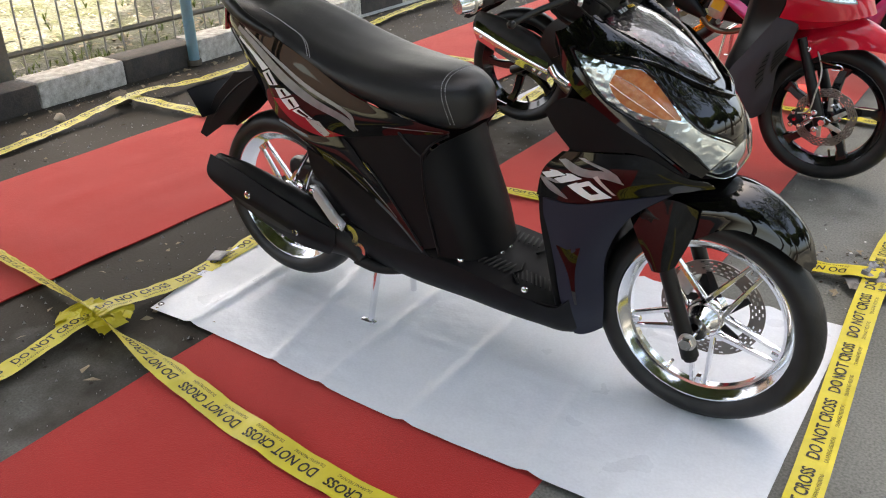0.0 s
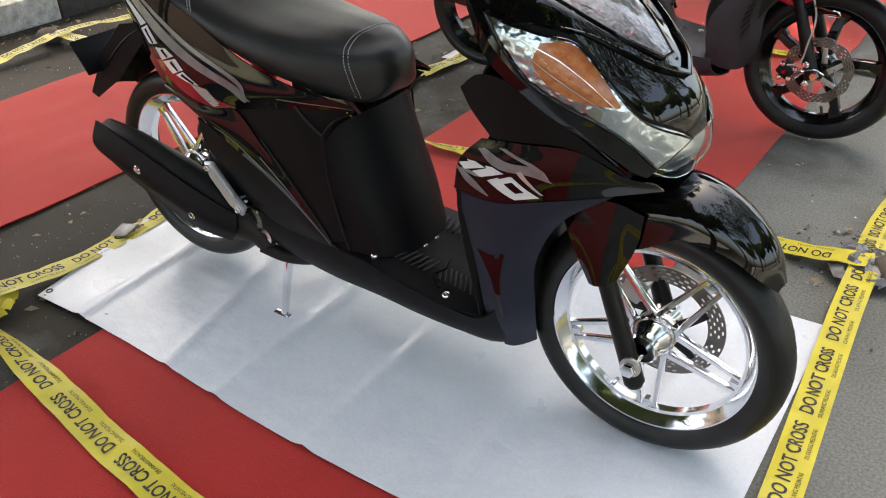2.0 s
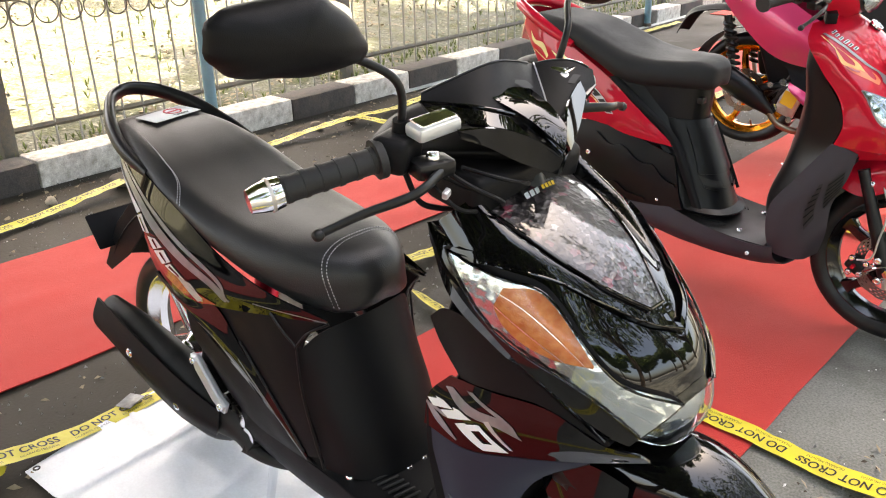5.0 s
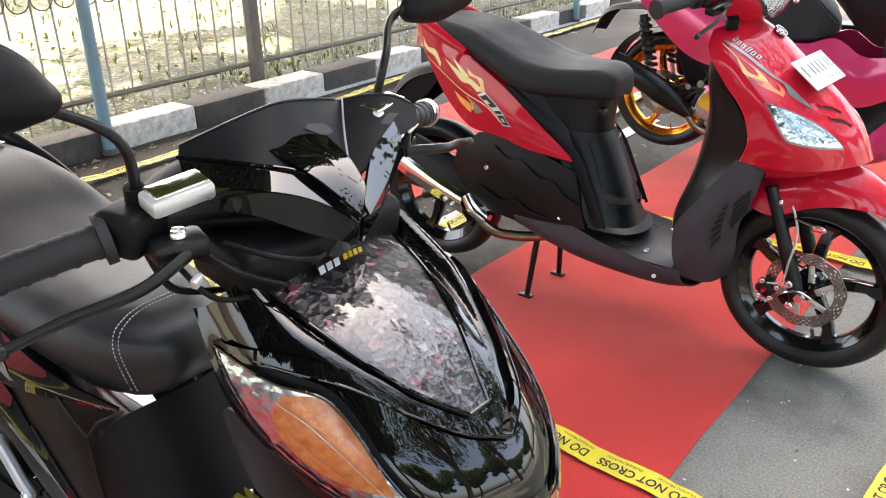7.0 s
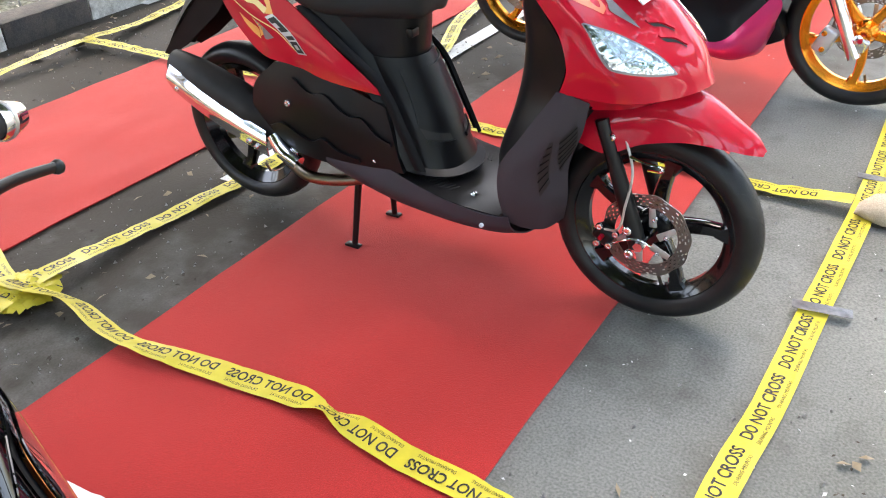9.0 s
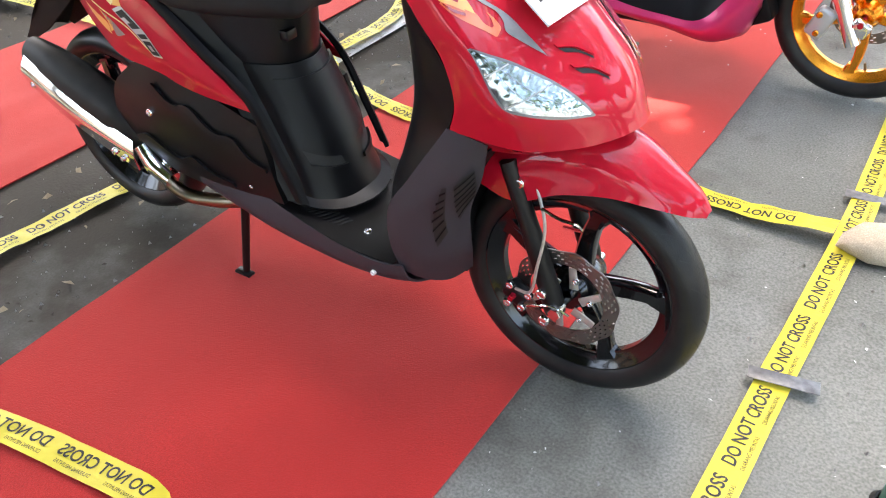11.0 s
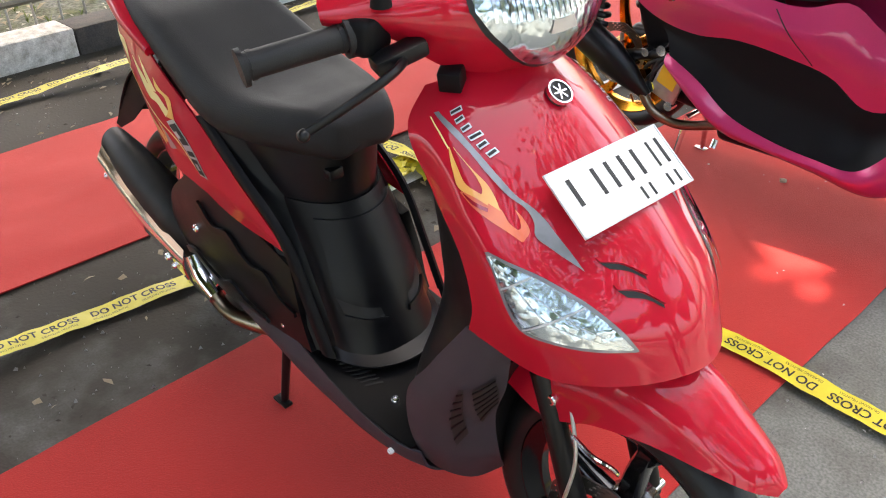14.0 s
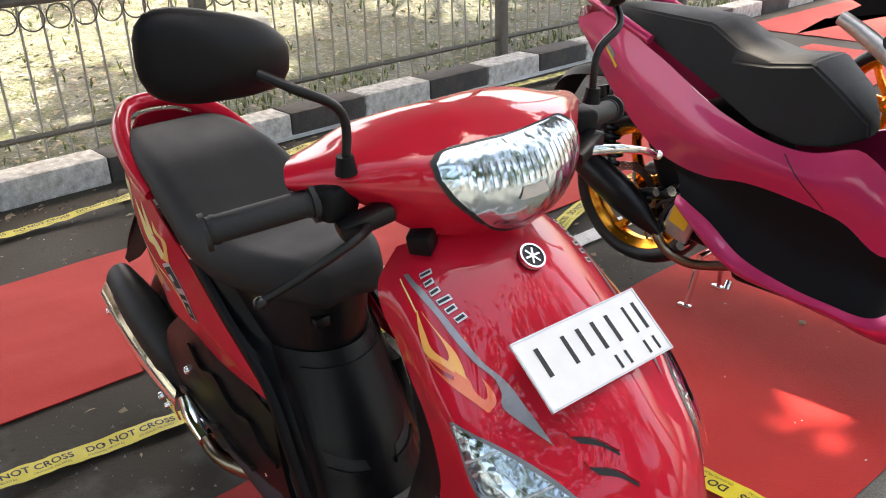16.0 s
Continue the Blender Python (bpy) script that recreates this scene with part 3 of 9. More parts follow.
def tape(path, label, twist=(), width=0.07, seed=0, reverse=False, words=True, turned=(2, 2)):
    """A ribbon along a path of places; twist: (fraction, degrees) along it; turned: the stretch that lies face down, its print showing through. The printed words run along it."""
    length = float(np.linalg.norm(np.diff(np.array(path), axis=0), axis=1).sum())
    n = max(30, int(length / 0.02))
    p = cat(path, n)
    tw = np.interp(np.linspace(0, 1, n + 1), [a for a, _ in twist], [b for _, b in twist]) if twist else np.zeros(n + 1)
    d = np.gradient(p, axis=0)
    d /= np.linalg.norm(d, axis=1, keepdims=True)
    sidev = np.cross(d, (0, 0, 1.0))
    sidev /= np.linalg.norm(sidev, axis=1, keepdims=True)
    up = np.cross(sidev, d)
    a = np.radians(tw)[:, None]
    across = sidev * np.cos(a) + up * np.sin(a)
    face = np.cross(across, d)
    m = 4
    g = np.zeros((m + 1, n + 1, 3))
    for i in range(n + 1):
        for j in range(m + 1):
            v = j / m - 0.5
            q = p[i] + across[i] * v * width
            q[2] += 0.006 * noise.noise((q[0] * 7, q[1] * 7, seed)) + 0.005 * noise.noise((q[0] * 21, q[1] * 21, seed))
            q[2] = max(q[2], 0.001)
            g[j, i] = q
    t = thing("barrier_tape", label, "barrier tape", group="yellow barrier tapes")
    bm = bmesh.new()
    vs = [[bm.verts.new(v) for v in r] for r in g]
    for x, y in zip(vs, vs[1:]):
        for j in range(n):
            bm.faces.new((x[j], x[j + 1], y[j + 1], y[j]))
    part("ribbon", bm, TAPE, t, loose=True, sharp=70)
    if words:
        s = np.linspace(0, length, n + 1)

        def spot(along, v, lift):
            k = min(max(along / length, 0), 1) * n
            i = min(int(k), n - 1)
            f = k - i
            w = (v / width + 0.5) * m
            j = min(max(int(w), 0), m - 1)
            h = w - j
            q = (g[j, i] * (1 - f) + g[j, i + 1] * f) * (1 - h) + (g[j + 1, i] * (1 - f) + g[j + 1, i + 1] * f) * h
            nn = face[i] * (1 - f) + face[i + 1] * f
            if nn[2] < 0:
                nn = -nn
            return q + nn * lift
        pitch = 0.262
        lines = (("DO NOT CROSS", 0.0275, -0.006, 0.232), ("DILARANG MELINTAS", 0.009, -0.024, 0.092), ("DILARANG MELINTAS", 0.009, -0.024, 0.092))
        k = 0
        pos = 0.02
        while pos + pitch < length:
            for q, (text, high, base, long) in enumerate(lines):
                vs, _ = letters(text, 0.02 if q == 0 else 0.0)
                wide = max(x for x, _, _ in vs)
                start = 0.015 + (0.13 if q == 2 else 0.0)

                def place(x, y, start=start, wide=wide, long=long, high=high, base=base, pos=pos):
                    al = start + x / wide * long
                    v = base + y * high / 0.73
                    if turned[0] < (pos + pitch / 2) / length < turned[1]:
                        v = -v
                    if reverse:
                        return spot(pos + pitch - al, v, 0.0012)
                    return spot(pos + al, -v, 0.0012)
                lettering("word_print", text, place, INK, t, "black printed words", bold=0.02 if q == 0 else 0.0)
            pos += pitch
    return t


tape([(-0.12, -0.6, 0.008), (-0.15, 1.1, 0.012), (-0.16, 1.45, 0.016), (-0.185, 1.9, 0.02), (-0.2, 2.2, 0.03), (-0.205, 2.4, 0.04), (-0.215, 2.65, 0.012), (-0.195, 2.95, 0.01),
      (-0.185, 3.35, 0.01), (-0.17, 3.8, 0.012), (-0.165, 4.0, 0.02), (-0.17, 4.3, 0.01), (-0.19, 5.2, 0.01), (-0.2, 6.5, 0.01), (-0.2, 8.0, 0.01)],
     "yellow printed barrier tape along the scooters' front wheels", seed=1)
tape([(-1.9, -0.8, 0.01), (-1.94, 0.5, 0.01), (-1.945, 0.8, 0.01), (-1.95, 1.05, 0.04), (-1.935, 1.34, 0.012), (-1.955, 1.7, 0.01), (-1.98, 2.1, 0.01), (-2.02, 2.42, 0.04),
      (-2.02, 2.85, 0.01), (-1.98, 3.2, 0.01), (-1.99, 3.66, 0.01), (-2.03, 4.02, 0.03), (-2.06, 4.6, 0.01), (-2.2, 5.0, 0.02), (-2.3, 5.6, 0.02), (-2.15, 7.5, 0.01)],
     "yellow printed barrier tape lying along the middle of the row", seed=2)
tape([(-3.5, -0.5, 0.01), (-3.54, 1.65, 0.01), (-3.62, 2.1, 0.02), (-3.67, 2.46, 0.05), (-3.69, 2.87, 0.02), (-3.7, 3.3, 0.02), (-3.69, 3.86, 0.05), (-3.74, 4.24, 0.02), (-3.86, 4.9, 0.02),
      (-3.9, 5.5, 0.03), (-3.95, 7.0, 0.02), (-4.0, 8.5, 0.02)],
     "yellow printed barrier tape strung beside the kerb", seed=3)
tape([(-3.62, 1.2, 0.02), (-2.95, 1.16, 0.02), (-2.58, 1.13, 0.02), (-2.3, 1.095, 0.03), (-1.97, 1.05, 0.05), (-1.68, 1.012, 0.03), (-1.46, 0.985, 0.014), (-1.25, 0.955, 0.012), (-1.08, 0.938, 0.012), (-0.7, 0.925, 0.012), (-0.2, 0.92, 0.012)],
     "yellow printed barrier tape crossing beside the white sheet", twist=((0, 0), (0.3, 25), (0.44, 40), (0.52, 60), (0.6, 0), (1, 0)), seed=4, reverse=True, width=0.075)
tape([(-3.66, 2.46, 0.04), (-3.3, 2.5, 0.02), (-2.93, 2.53, 0.015), (-2.4, 2.53, 0.015), (-2.02, 2.42, 0.05), (-1.86, 2.45, 0.045), (-1.64, 2.42, 0.03), (-1.3, 2.46, 0.016), (-1.04, 2.48, 0.014), (-0.8, 2.45, 0.014), (-0.6, 2.44, 0.012), (-0.4, 2.41, 0.02), (-0.2, 2.40, 0.05)],
     "yellow printed barrier tape crossing between the black and red scooters", twist=((0, 0), (0.42, 0), (0.52, 35), (0.6, 20), (0.68, 0), (0.745, 0), (0.768, 52), (0.79, 0), (1, 0)), seed=5, reverse=True, turned=(0.48, 0.77))
tape([(-3.69, 3.93, 0.05), (-3.2, 3.98, 0.02), (-2.6, 4.0, 0.02), (-2.0, 4.04, 0.05), (-1.8, 4.0, 0.03), (-1.56, 3.95, 0.014), (-1.1, 3.94, 0.014), (-0.65, 3.952, 0.018), (-0.45, 3.937, 0.015), (-0.2, 3.93, 0.04)],
     "yellow printed barrier tape crossing between the red and magenta scooters", twist=((0, 0), (0.45, 0), (0.5, 45), (0.56, 10), (0.62, 0), (1, 0)), seed=6, reverse=True)

# ---- stones, knots and small litter ----
def stone(x, y, size, seed, mat, label, rz=0):
    return tagged(part("stone", pebble(size, seed), mat, m=pose(x, y, 0.0, 0, 0, rz), sharp=50), label, "stone")


stone(-0.10, 3.915, (0.2, 0.13, 0.09), 1, STONE, "buff broken stone weighing down a tape crossing", 20)
stone(-0.13, 2.42, (0.14, 0.10, 0.08), 2, DARKSTONE, "dirty broken stone tied into the tape crossing", 40)
stone(-3.74, 2.44, (0.13, 0.10, 0.07), 3, DARKSTONE, "dirty brown stone on the tape beside the kerb", 10)
stone(-3.76, 3.93, (0.1, 0.09, 0.07), 4, DARKSTONE, "dirty brown stone on the tape beside the kerb", 60)
stone(-3.74, 2.1, (0.06, 0.05, 0.045), 5, STONE, "small pale stone on the asphalt", 0)
stone(-3.8, 3.7, (0.09, 0.07, 0.05), 6, DARKSTONE, "small dark stone on the asphalt", 0)
stone(-1.10, 4.82, (0.025, 0.02, 0.016), 7, STONE, "small pale stone on the red carpet", 0)


def knot(x, y, seed, mat, label):
    """Bunched tape: a crumpled wad of folded strips."""
    r = random.Random(seed)
    t = thing("tape_knot", label, "barrier tape", pose(x, y, 0))
    for _ in range(7):
        a, w = r.uniform(0, 6.28), r.uniform(0.06, 0.09)
        d = Vector((math.cos(a), math.sin(a), 0))
        s = Vector((-d.y, d.x, 0))
        g = np.array([[tuple(d * (i / 12 - 0.5) * r.uniform(0.19, 0.21) + s * w * (j / 4 - 0.5)
                             + Vector((0, 0, 0.022 + 0.022 * (1 - (2 * i / 12 - 1) ** 2) * (0.5 + 0.5 * r.random()) + 0.018 * noise.noise((i * 0.7, j * 0.9, seed + a)))))
                       for i in range(13)] for j in range(5)])
        bm = bmesh.new()
        vs = [[bm.verts.new(v) for v in q] for q in g]
        for p, q in zip(vs, vs[1:]):
            for j in range(12):
                bm.faces.new((p[j], p[j + 1], q[j + 1], q[j]))
        part("fold", bm, mat, t, loose=True, sharp=30)
    return t


knot(-1.96, 1.06, 1, TAPE, "crumpled wad of yellow tape at a crossing")
knot(-2.03, 2.43, 2, TAPE, "crumpled wad of yellow tape at a crossing")
knot(-2.02, 4.05, 3, TAPE, "crumpled wad of yellow tape at a crossing")
knot(-0.2, 2.42, 4, GAFFER, "wad of dark adhesive tape over the crossing tapes")
for x, y, rz in ((-0.168, 3.36, 12), (-0.15, 4.14, 5)):
    tagged(part("tape_strip", block((0.14, 0.035, 0.002), pose(x, y, 0.019, 2, 3, rz), 0.0006), GAFFER), "short strip of dark shiny adhesive tape holding the barrier tape", "adhesive tape")
tagged(part("tape_strip", block((0.05, 0.06, 0.002), pose(-1.955, 1.5, 0.02, 4, -3, 20), 0.0006), GAFFER), "short strip of grey adhesive tape holding the barrier tape", "adhesive tape")


def grit():
    r = random.Random(12)
    vs, fs = [], []
    for _ in range(3600):
        if r.random() < 0.25:
            x, y = r.uniform(-0.6, 0.3), r.uniform(1.0, 6.5)
        else:
            x, y = r.choice((r.uniform(-2.3, -1.65), r.uniform(-4.0, -3.25))), r.uniform(0.0, 6.5)
        s = 0.0015 + 0.006 * r.random() ** 4
        k = len(vs)
        for i in range(3):
            a = i * 2.1 + r.random()
            vs.append((x + s * math.cos(a), y + s * math.sin(a), -0.003))
        vs.append((x + s * 0.2, y, s * 0.8))
        fs += [(k, k + 1, k + 3), (k + 1, k + 2, k + 3), (k + 2, k, k + 3)]
    me = bpy.data.meshes.new("grit")
    me.from_pydata(vs, [], fs)
    me.materials.append(material("pale_grit", (0.38, 0.37, 0.35), 0.9, vary=0.9, vary_size=0.05, second=(0.12, 0.11, 0.1)))
    return tagged(new("grit", me), "loose pale grit scattered on the asphalt", "grit", kind="stuff")


grit()

def chips(name, count, seed, mat, spots, low, high, label, category):
    """Flat broken flakes lying on the asphalt."""
    r = random.Random(seed)
    vs, fs = [], []
    for _ in range(count):
        x0, x1, y0, y1 = r.choice(spots)
        x, y, l, w, a = r.uniform(x0, x1), r.uniform(y0, y1), r.uniform(low, high), r.uniform(0.25, 0.7), r.uniform(0, 6.28)
        d, q = Vector((math.cos(a), math.sin(a), r.uniform(-0.1, 0.25))), Vector((-math.sin(a), math.cos(a), r.uniform(-0.2, 0.2)))
        c, k = Vector((x, y, 0.004)), len(vs)
        vs += [tuple(c - d * l / 2), tuple(c + q * l * w / 2 + Vector((0, 0, 0.2 * l))), tuple(c + d * l / 2), tuple(c - q * l * w / 2), tuple(c + Vector((0, 0, 0.12 * l)))]
        fs += [(k, k + 1, k + 4), (k + 1, k + 2, k + 4), (k + 2, k + 3, k + 4), (k + 3, k, k + 4)]
    me = bpy.data.meshes.new(name)
    me.from_pydata(vs, [], fs)
    me.materials.append(mat)
    return tagged(new(name, me), label, category, kind="stuff")


BACK = ((-2.28, -1.66, 0.2, 6.0), (-4.0, -3.25, 0.5, 7.0), (-4.02, -3.8, 0.0, 8.0))
chips("dry_leaf_bits", 420, 31, DRYLEAF, BACK, 0.012, 0.045, "dry brown leaf bits on the dirty asphalt", "leaves")
chips("clods", 900, 32, material("dark_soil", (0.05, 0.04, 0.03), 0.95, vary=0.5, vary_size=0.02), BACK, 0.006, 0.022, "small dark crumbs of soil on the asphalt", "soil")
CROSSING = ((-0.5, 0.2, 2.2, 2.42), (-0.3, 0.25, 2.3, 2.7), (-0.05, 0.25, 2.45, 2.95), (-0.4, 0.1, 2.5, 2.62))
chips("dry_leaf_bits", 90, 41, DRYLEAF, CROSSING, 0.012, 0.04, "dry brown leaf bits round the stone at the crossing", "leaves")
chips("clods", 260, 42, material("brown_grit", (0.07, 0.055, 0.04), 0.95, vary=0.5, vary_size=0.02), CROSSING, 0.005, 0.016, "brown crumbs of soil round the stone at the crossing", "soil")
chips("paper_chips", 160, 33, material("white_chip", (0.6, 0.6, 0.58), 0.8), ((-0.6, 0.25, 2.2, 5.5), (-0.6, 0.25, 2.2, 4.2), (-4.0, -3.3, 1.0, 5.0), (-1.6, -0.65, 4.2, 5.5)), 0.004, 0.014, "tiny white chips scattered on the ground", "litter")

# ---- kerb and fence ----
def kerb():
    t = thing("kerb", "concrete kerb blocks painted alternately black and white", "kerb", kind="structure")
    for k in range(-5, 22):
        y0 = 2.18 + 0.522 * k
        bm = block((0.2, 0.518, 0.2), None, 0.012, seg=2)
        bmesh.ops.subdivide_edges(bm, edges=[e for e in bm.edges if e.calc_length() > 0.3], cuts=6)
        r = random.Random(k)
        for v in bm.verts:
            v.co.x += 0.004 * noise.noise(v.co * 9 + Vector((k, 0, 0)))
            v.co.z += 0.004 * noise.noise(v.co * 11 + Vector((0, k, 0)))
        part("kerb_block", bm, KERBWHITE if k % 2 == 0 else KERBBLACK, t, m=pose(kerb_x(y0 + 0.25) - 0.1, y0 + 0.261, 0.025 + r.uniform(-0.004, 0.004), 0, 0, 1.7), sharp=40)
    return t


kerb()


def fence():
    t = thing("fence", "weathered metal railing with thin bars and a row of rings under its top rail", "fence", kind="structure")
    fx = lambda y: kerb_x(y) - 0.30
    y0, y1 = -1.0, 13.0
    for z, r in ((0.215, 0.016), (0.845, 0.02)):
        part("rail", tube([(fx(y0), y0, z), (fx(y1), y1, z)], r, 4 if z < 0.5 else 8), FENCEMETAL, t)
    bar = None
    for i in range(int((y1 - y0) / 0.125)):
        y = y0 + 0.06 + 0.125 * i
        if bar is None:
            bar = part("bar", tube([(0, 0, 0.03), (0, 0, 0.835)], 0.0065, 6), BARMETAL, t, m=pose(fx(y), y, 0))
        else:
            o = new("bar", bar.data)
            o.parent = t
            o.matrix_local = pose(fx(y), y, 0, 0.8 * math.sin(i * 3.1), 0.8 * math.sin(i * 1.7), 0)
    ring = None
    for i in range(int((y1 - y0) / 0.125)):
        y = y0 + 0.125 * (i + 1)
        m = pose(fx(y) + 0.012, y, 0.765, 0, 0, 90)
        if ring is None:
            ring = part("ring", lathe([(0.057 + 0.004 * math.cos(a), 0.004 * math.sin(a)) for a in np.arange(6) * math.pi / 3], 24), FENCEMETAL, t, m=m)
        else:
            o = new("ring", ring.data)
            o.parent = t
            o.matrix_local = m
    knob = None
    for i in range(int((y1 - y0) / 0.0625)):
        y = y0 + 0.0625 * (i + 0.5)
        m = pose(fx(y), y, 0.862)
        if knob is None:
            knob = part("bead", pebble((0.045, 0.045, 0.04), 1, 0.0, 1), FENCEMETAL, t, m=m)
        else:
            o = new("bead", knob.data)
            o.parent = t
            o.matrix_local = m
    for y in (-0.11, 2.17, 4.46, 6.77, 9.06, 11.35):
        part("post", block((0.07, 0.07, 1.15), pose(fx(y) + 0.02, y, 0.575), 0.005), FENCEMETAL, t)
    return t


fence()
for y in (3.17, 8.2):
    p = thing("pole", "faded blue painted steel pole standing against the kerb", "pole", pose(kerb_x(y) + 0.02, y, 0))
    part("shaft", tube([(0, 0, 0), (0, 0.0, 3.0)], 0.032, 16), BLUEPIPE, p)
    part("collar", tube([(0, 0, 0), (0, 0, 0.03)], 0.042, 16), DARKSTONE, p)

gp = thing("green_pole", "green painted metal stand leg with a ringed foot", "stand", pose(0.045, 3.15, 0))
part("leg", tube([(0.02, 0.01, 0.0), (0.06, 0.03, 0.75)], 0.017, 14), GREENPOLE, gp)
part("foot", lathe([(0.018, 0.0), (0.028, 0.0), (0.03, 0.012), (0.022, 0.022), (0.018, 0.02)], 20), SATINBLACK, gp, m=pose(0.02, 0.01, 0, 90))

w = thing("far_wall", "low faded orange wall beyond the open ground", "wall", kind="structure")
part("wall", block((0.3, 60, 3.0), pose(-14.5, 5, 1.4), 0.02), PINKWALL, w)

# ---- scooter parts ----
def tyre(parent, R, rim, width, grooves=26):
    h = R - rim
    prof = [(rim - 0.004, -width * 0.30), (rim + 0.004, -width * 0.40), (rim + h * 0.3, -width * 0.48), (rim + h * 0.55, -width * 0.5), (rim + h * 0.76, -width * 0.43), (rim + h * 0.91, -width * 0.28), (R, -width * 0.1)]
    prof = prof + [(r, -y) for r, y in reversed(prof)]
    t = part("tyre", lathe(prof, 72), RUBBER, parent, "black rubber tyre", sharp=60)
    bm = bmesh.new()
    for k in range(grooves):
        a0 = k * 2 * math.pi / grooves
        for s in (-1, 1):
            pts = []
            for q in np.linspace(0, 1, 6):
                y = s * width * (0.05 + 0.4 * q)
                r = np.interp(abs(y), (0, width * 0.1, width * 0.28, width * 0.43, width * 0.5), (R, R, rim + h * 0.91, rim + h * 0.76, rim + h * 0.55)) + 0.0006
                a = a0 + q * 0.17 + (0.1 if s > 0 else 0)
                pts.append((Vector((r * math.cos(a), y, r * math.sin(a))), Vector((r * math.cos(a + 0.013), y, r * math.sin(a + 0.013)))))
            vs = [(bm.verts.new(p), bm.verts.new(q)) for p, q in pts]
            for (a, b), (c, d) in zip(vs, vs[1:]):
                bm.faces.new((a, b, d, c))
    part("tread_groove", bm, INK, parent, loose=True)["kind"] = "stuff"
    return t


def spoke_bar(p0, p1, w0, w1, t0, t1, n=6, bow=0.0):
    """A tapered bar in the wheel's plane from p0 to p1 (x, z), w wide, t deep; bow bends it."""
    a, b = np.array(p0, float), np.array(p1, float)
    d = (b - a) / np.linalg.norm(b - a)
    s = np.array((-d[1], d[0]))
    bm = bmesh.new()
    rings = []
    for q in np.linspace(0, 1, n + 1):
        c = a + (b - a) * q + s * bow * 4 * q * (1 - q)
        w, t = (w0 + (w1 - w0) * q) / 2, (t0 + (t1 - t0) * q) / 2
        rings.append([bm.verts.new((c[0] + s[0] * k * w, y * t, c[1] + s[1] * k * w)) for k, y in ((-1, -0.6), (-0.7, -1), (0.7, -1), (1, -0.6), (1, 0.6), (0.7, 1), (-0.7, 1), (-1, 0.6))])
    for p, q in zip(rings, rings[1:]):
        for i in range(8):
            bm.faces.new((p[i], p[(i + 1) % 8], q[(i + 1) % 8], q[i]))
    bm.faces.new(rings[0][::-1])
    bm.faces.new(rings[-1])
    return bm


def rim_mesh(rim, width, lip=0.012):
    w = width / 2
    p = [(rim + 0.004, -w), (rim + 0.005, -w + 0.004), (rim - 0.004, -w + 0.009), (rim - lip, -w + 0.016), (rim - lip - 0.006, -w * 0.35), (rim - lip - 0.006, w * 0.35),
         (rim - lip, w - 0.016), (rim - 0.004, w - 0.009), (rim + 0.005, w - 0.004), (rim + 0.004, w), (rim - 0.002, w), (rim - 0.007, w - 0.004), (rim - lip - 0.007, w - 0.018),
         (rim - lip - 0.013, w * 0.3), (rim - lip - 0.013, -w * 0.3), (rim - lip - 0.007, -w + 0.018), (rim - 0.007, -w + 0.004), (rim - 0.002, -w)]
    return lathe(p, 72)


def brake_disc(parent, r0, r1, y, mat, holes=36, name="brake_disc", wave=0.0):
    """A thin disc pierced by rows of holes, on a spider of arms."""
    bm = bmesh.new()
    seg, rad = holes * 4, 9
    point = lambda i, j, yy: ((r0 + (r1 - r0) * j / rad + (wave * math.sin(i * 2 * math.pi / seg * 10) if j == rad else 0)) * math.cos(i * 2 * math.pi / seg), yy,
                              (r0 + (r1 - r0) * j / rad + (wave * math.sin(i * 2 * math.pi / seg * 10) if j == rad else 0)) * math.sin(i * 2 * math.pi / seg))
    front = [[bm.verts.new(point(i, j, y - 0.0018)) for j in range(rad + 1)] for i in range(seg)]
    back = [[bm.verts.new(point(i, j, y + 0.0018)) for j in range(rad + 1)] for i in range(seg)]

    def solid(i, j):
        if j < 0 or j >= rad:
            return False
        k = (i + (2 if (j // 2) % 2 else 0)) % 4
        return not (0 < j < rad - 1 and j % 2 == 1 and k in (0, 1) and (i // 4) % 6 != 5)
    for i in range(seg):
        q = (i + 1) % seg
        for j in range(rad):
            if solid(i, j):
                bm.faces.new((front[i][j], front[i][j + 1], front[q][j + 1], front[q][j]))
                bm.faces.new((back[i][j], back[q][j], back[q][j + 1], back[i][j + 1]))
        for j in range(rad + 1):
            if solid(i, j) != solid(i, j - 1):
                bm.faces.new((front[i][j], front[q][j], back[q][j], back[i][j]))
    return part(name, bm, mat, parent, "perforated steel brake disc", sharp=25)


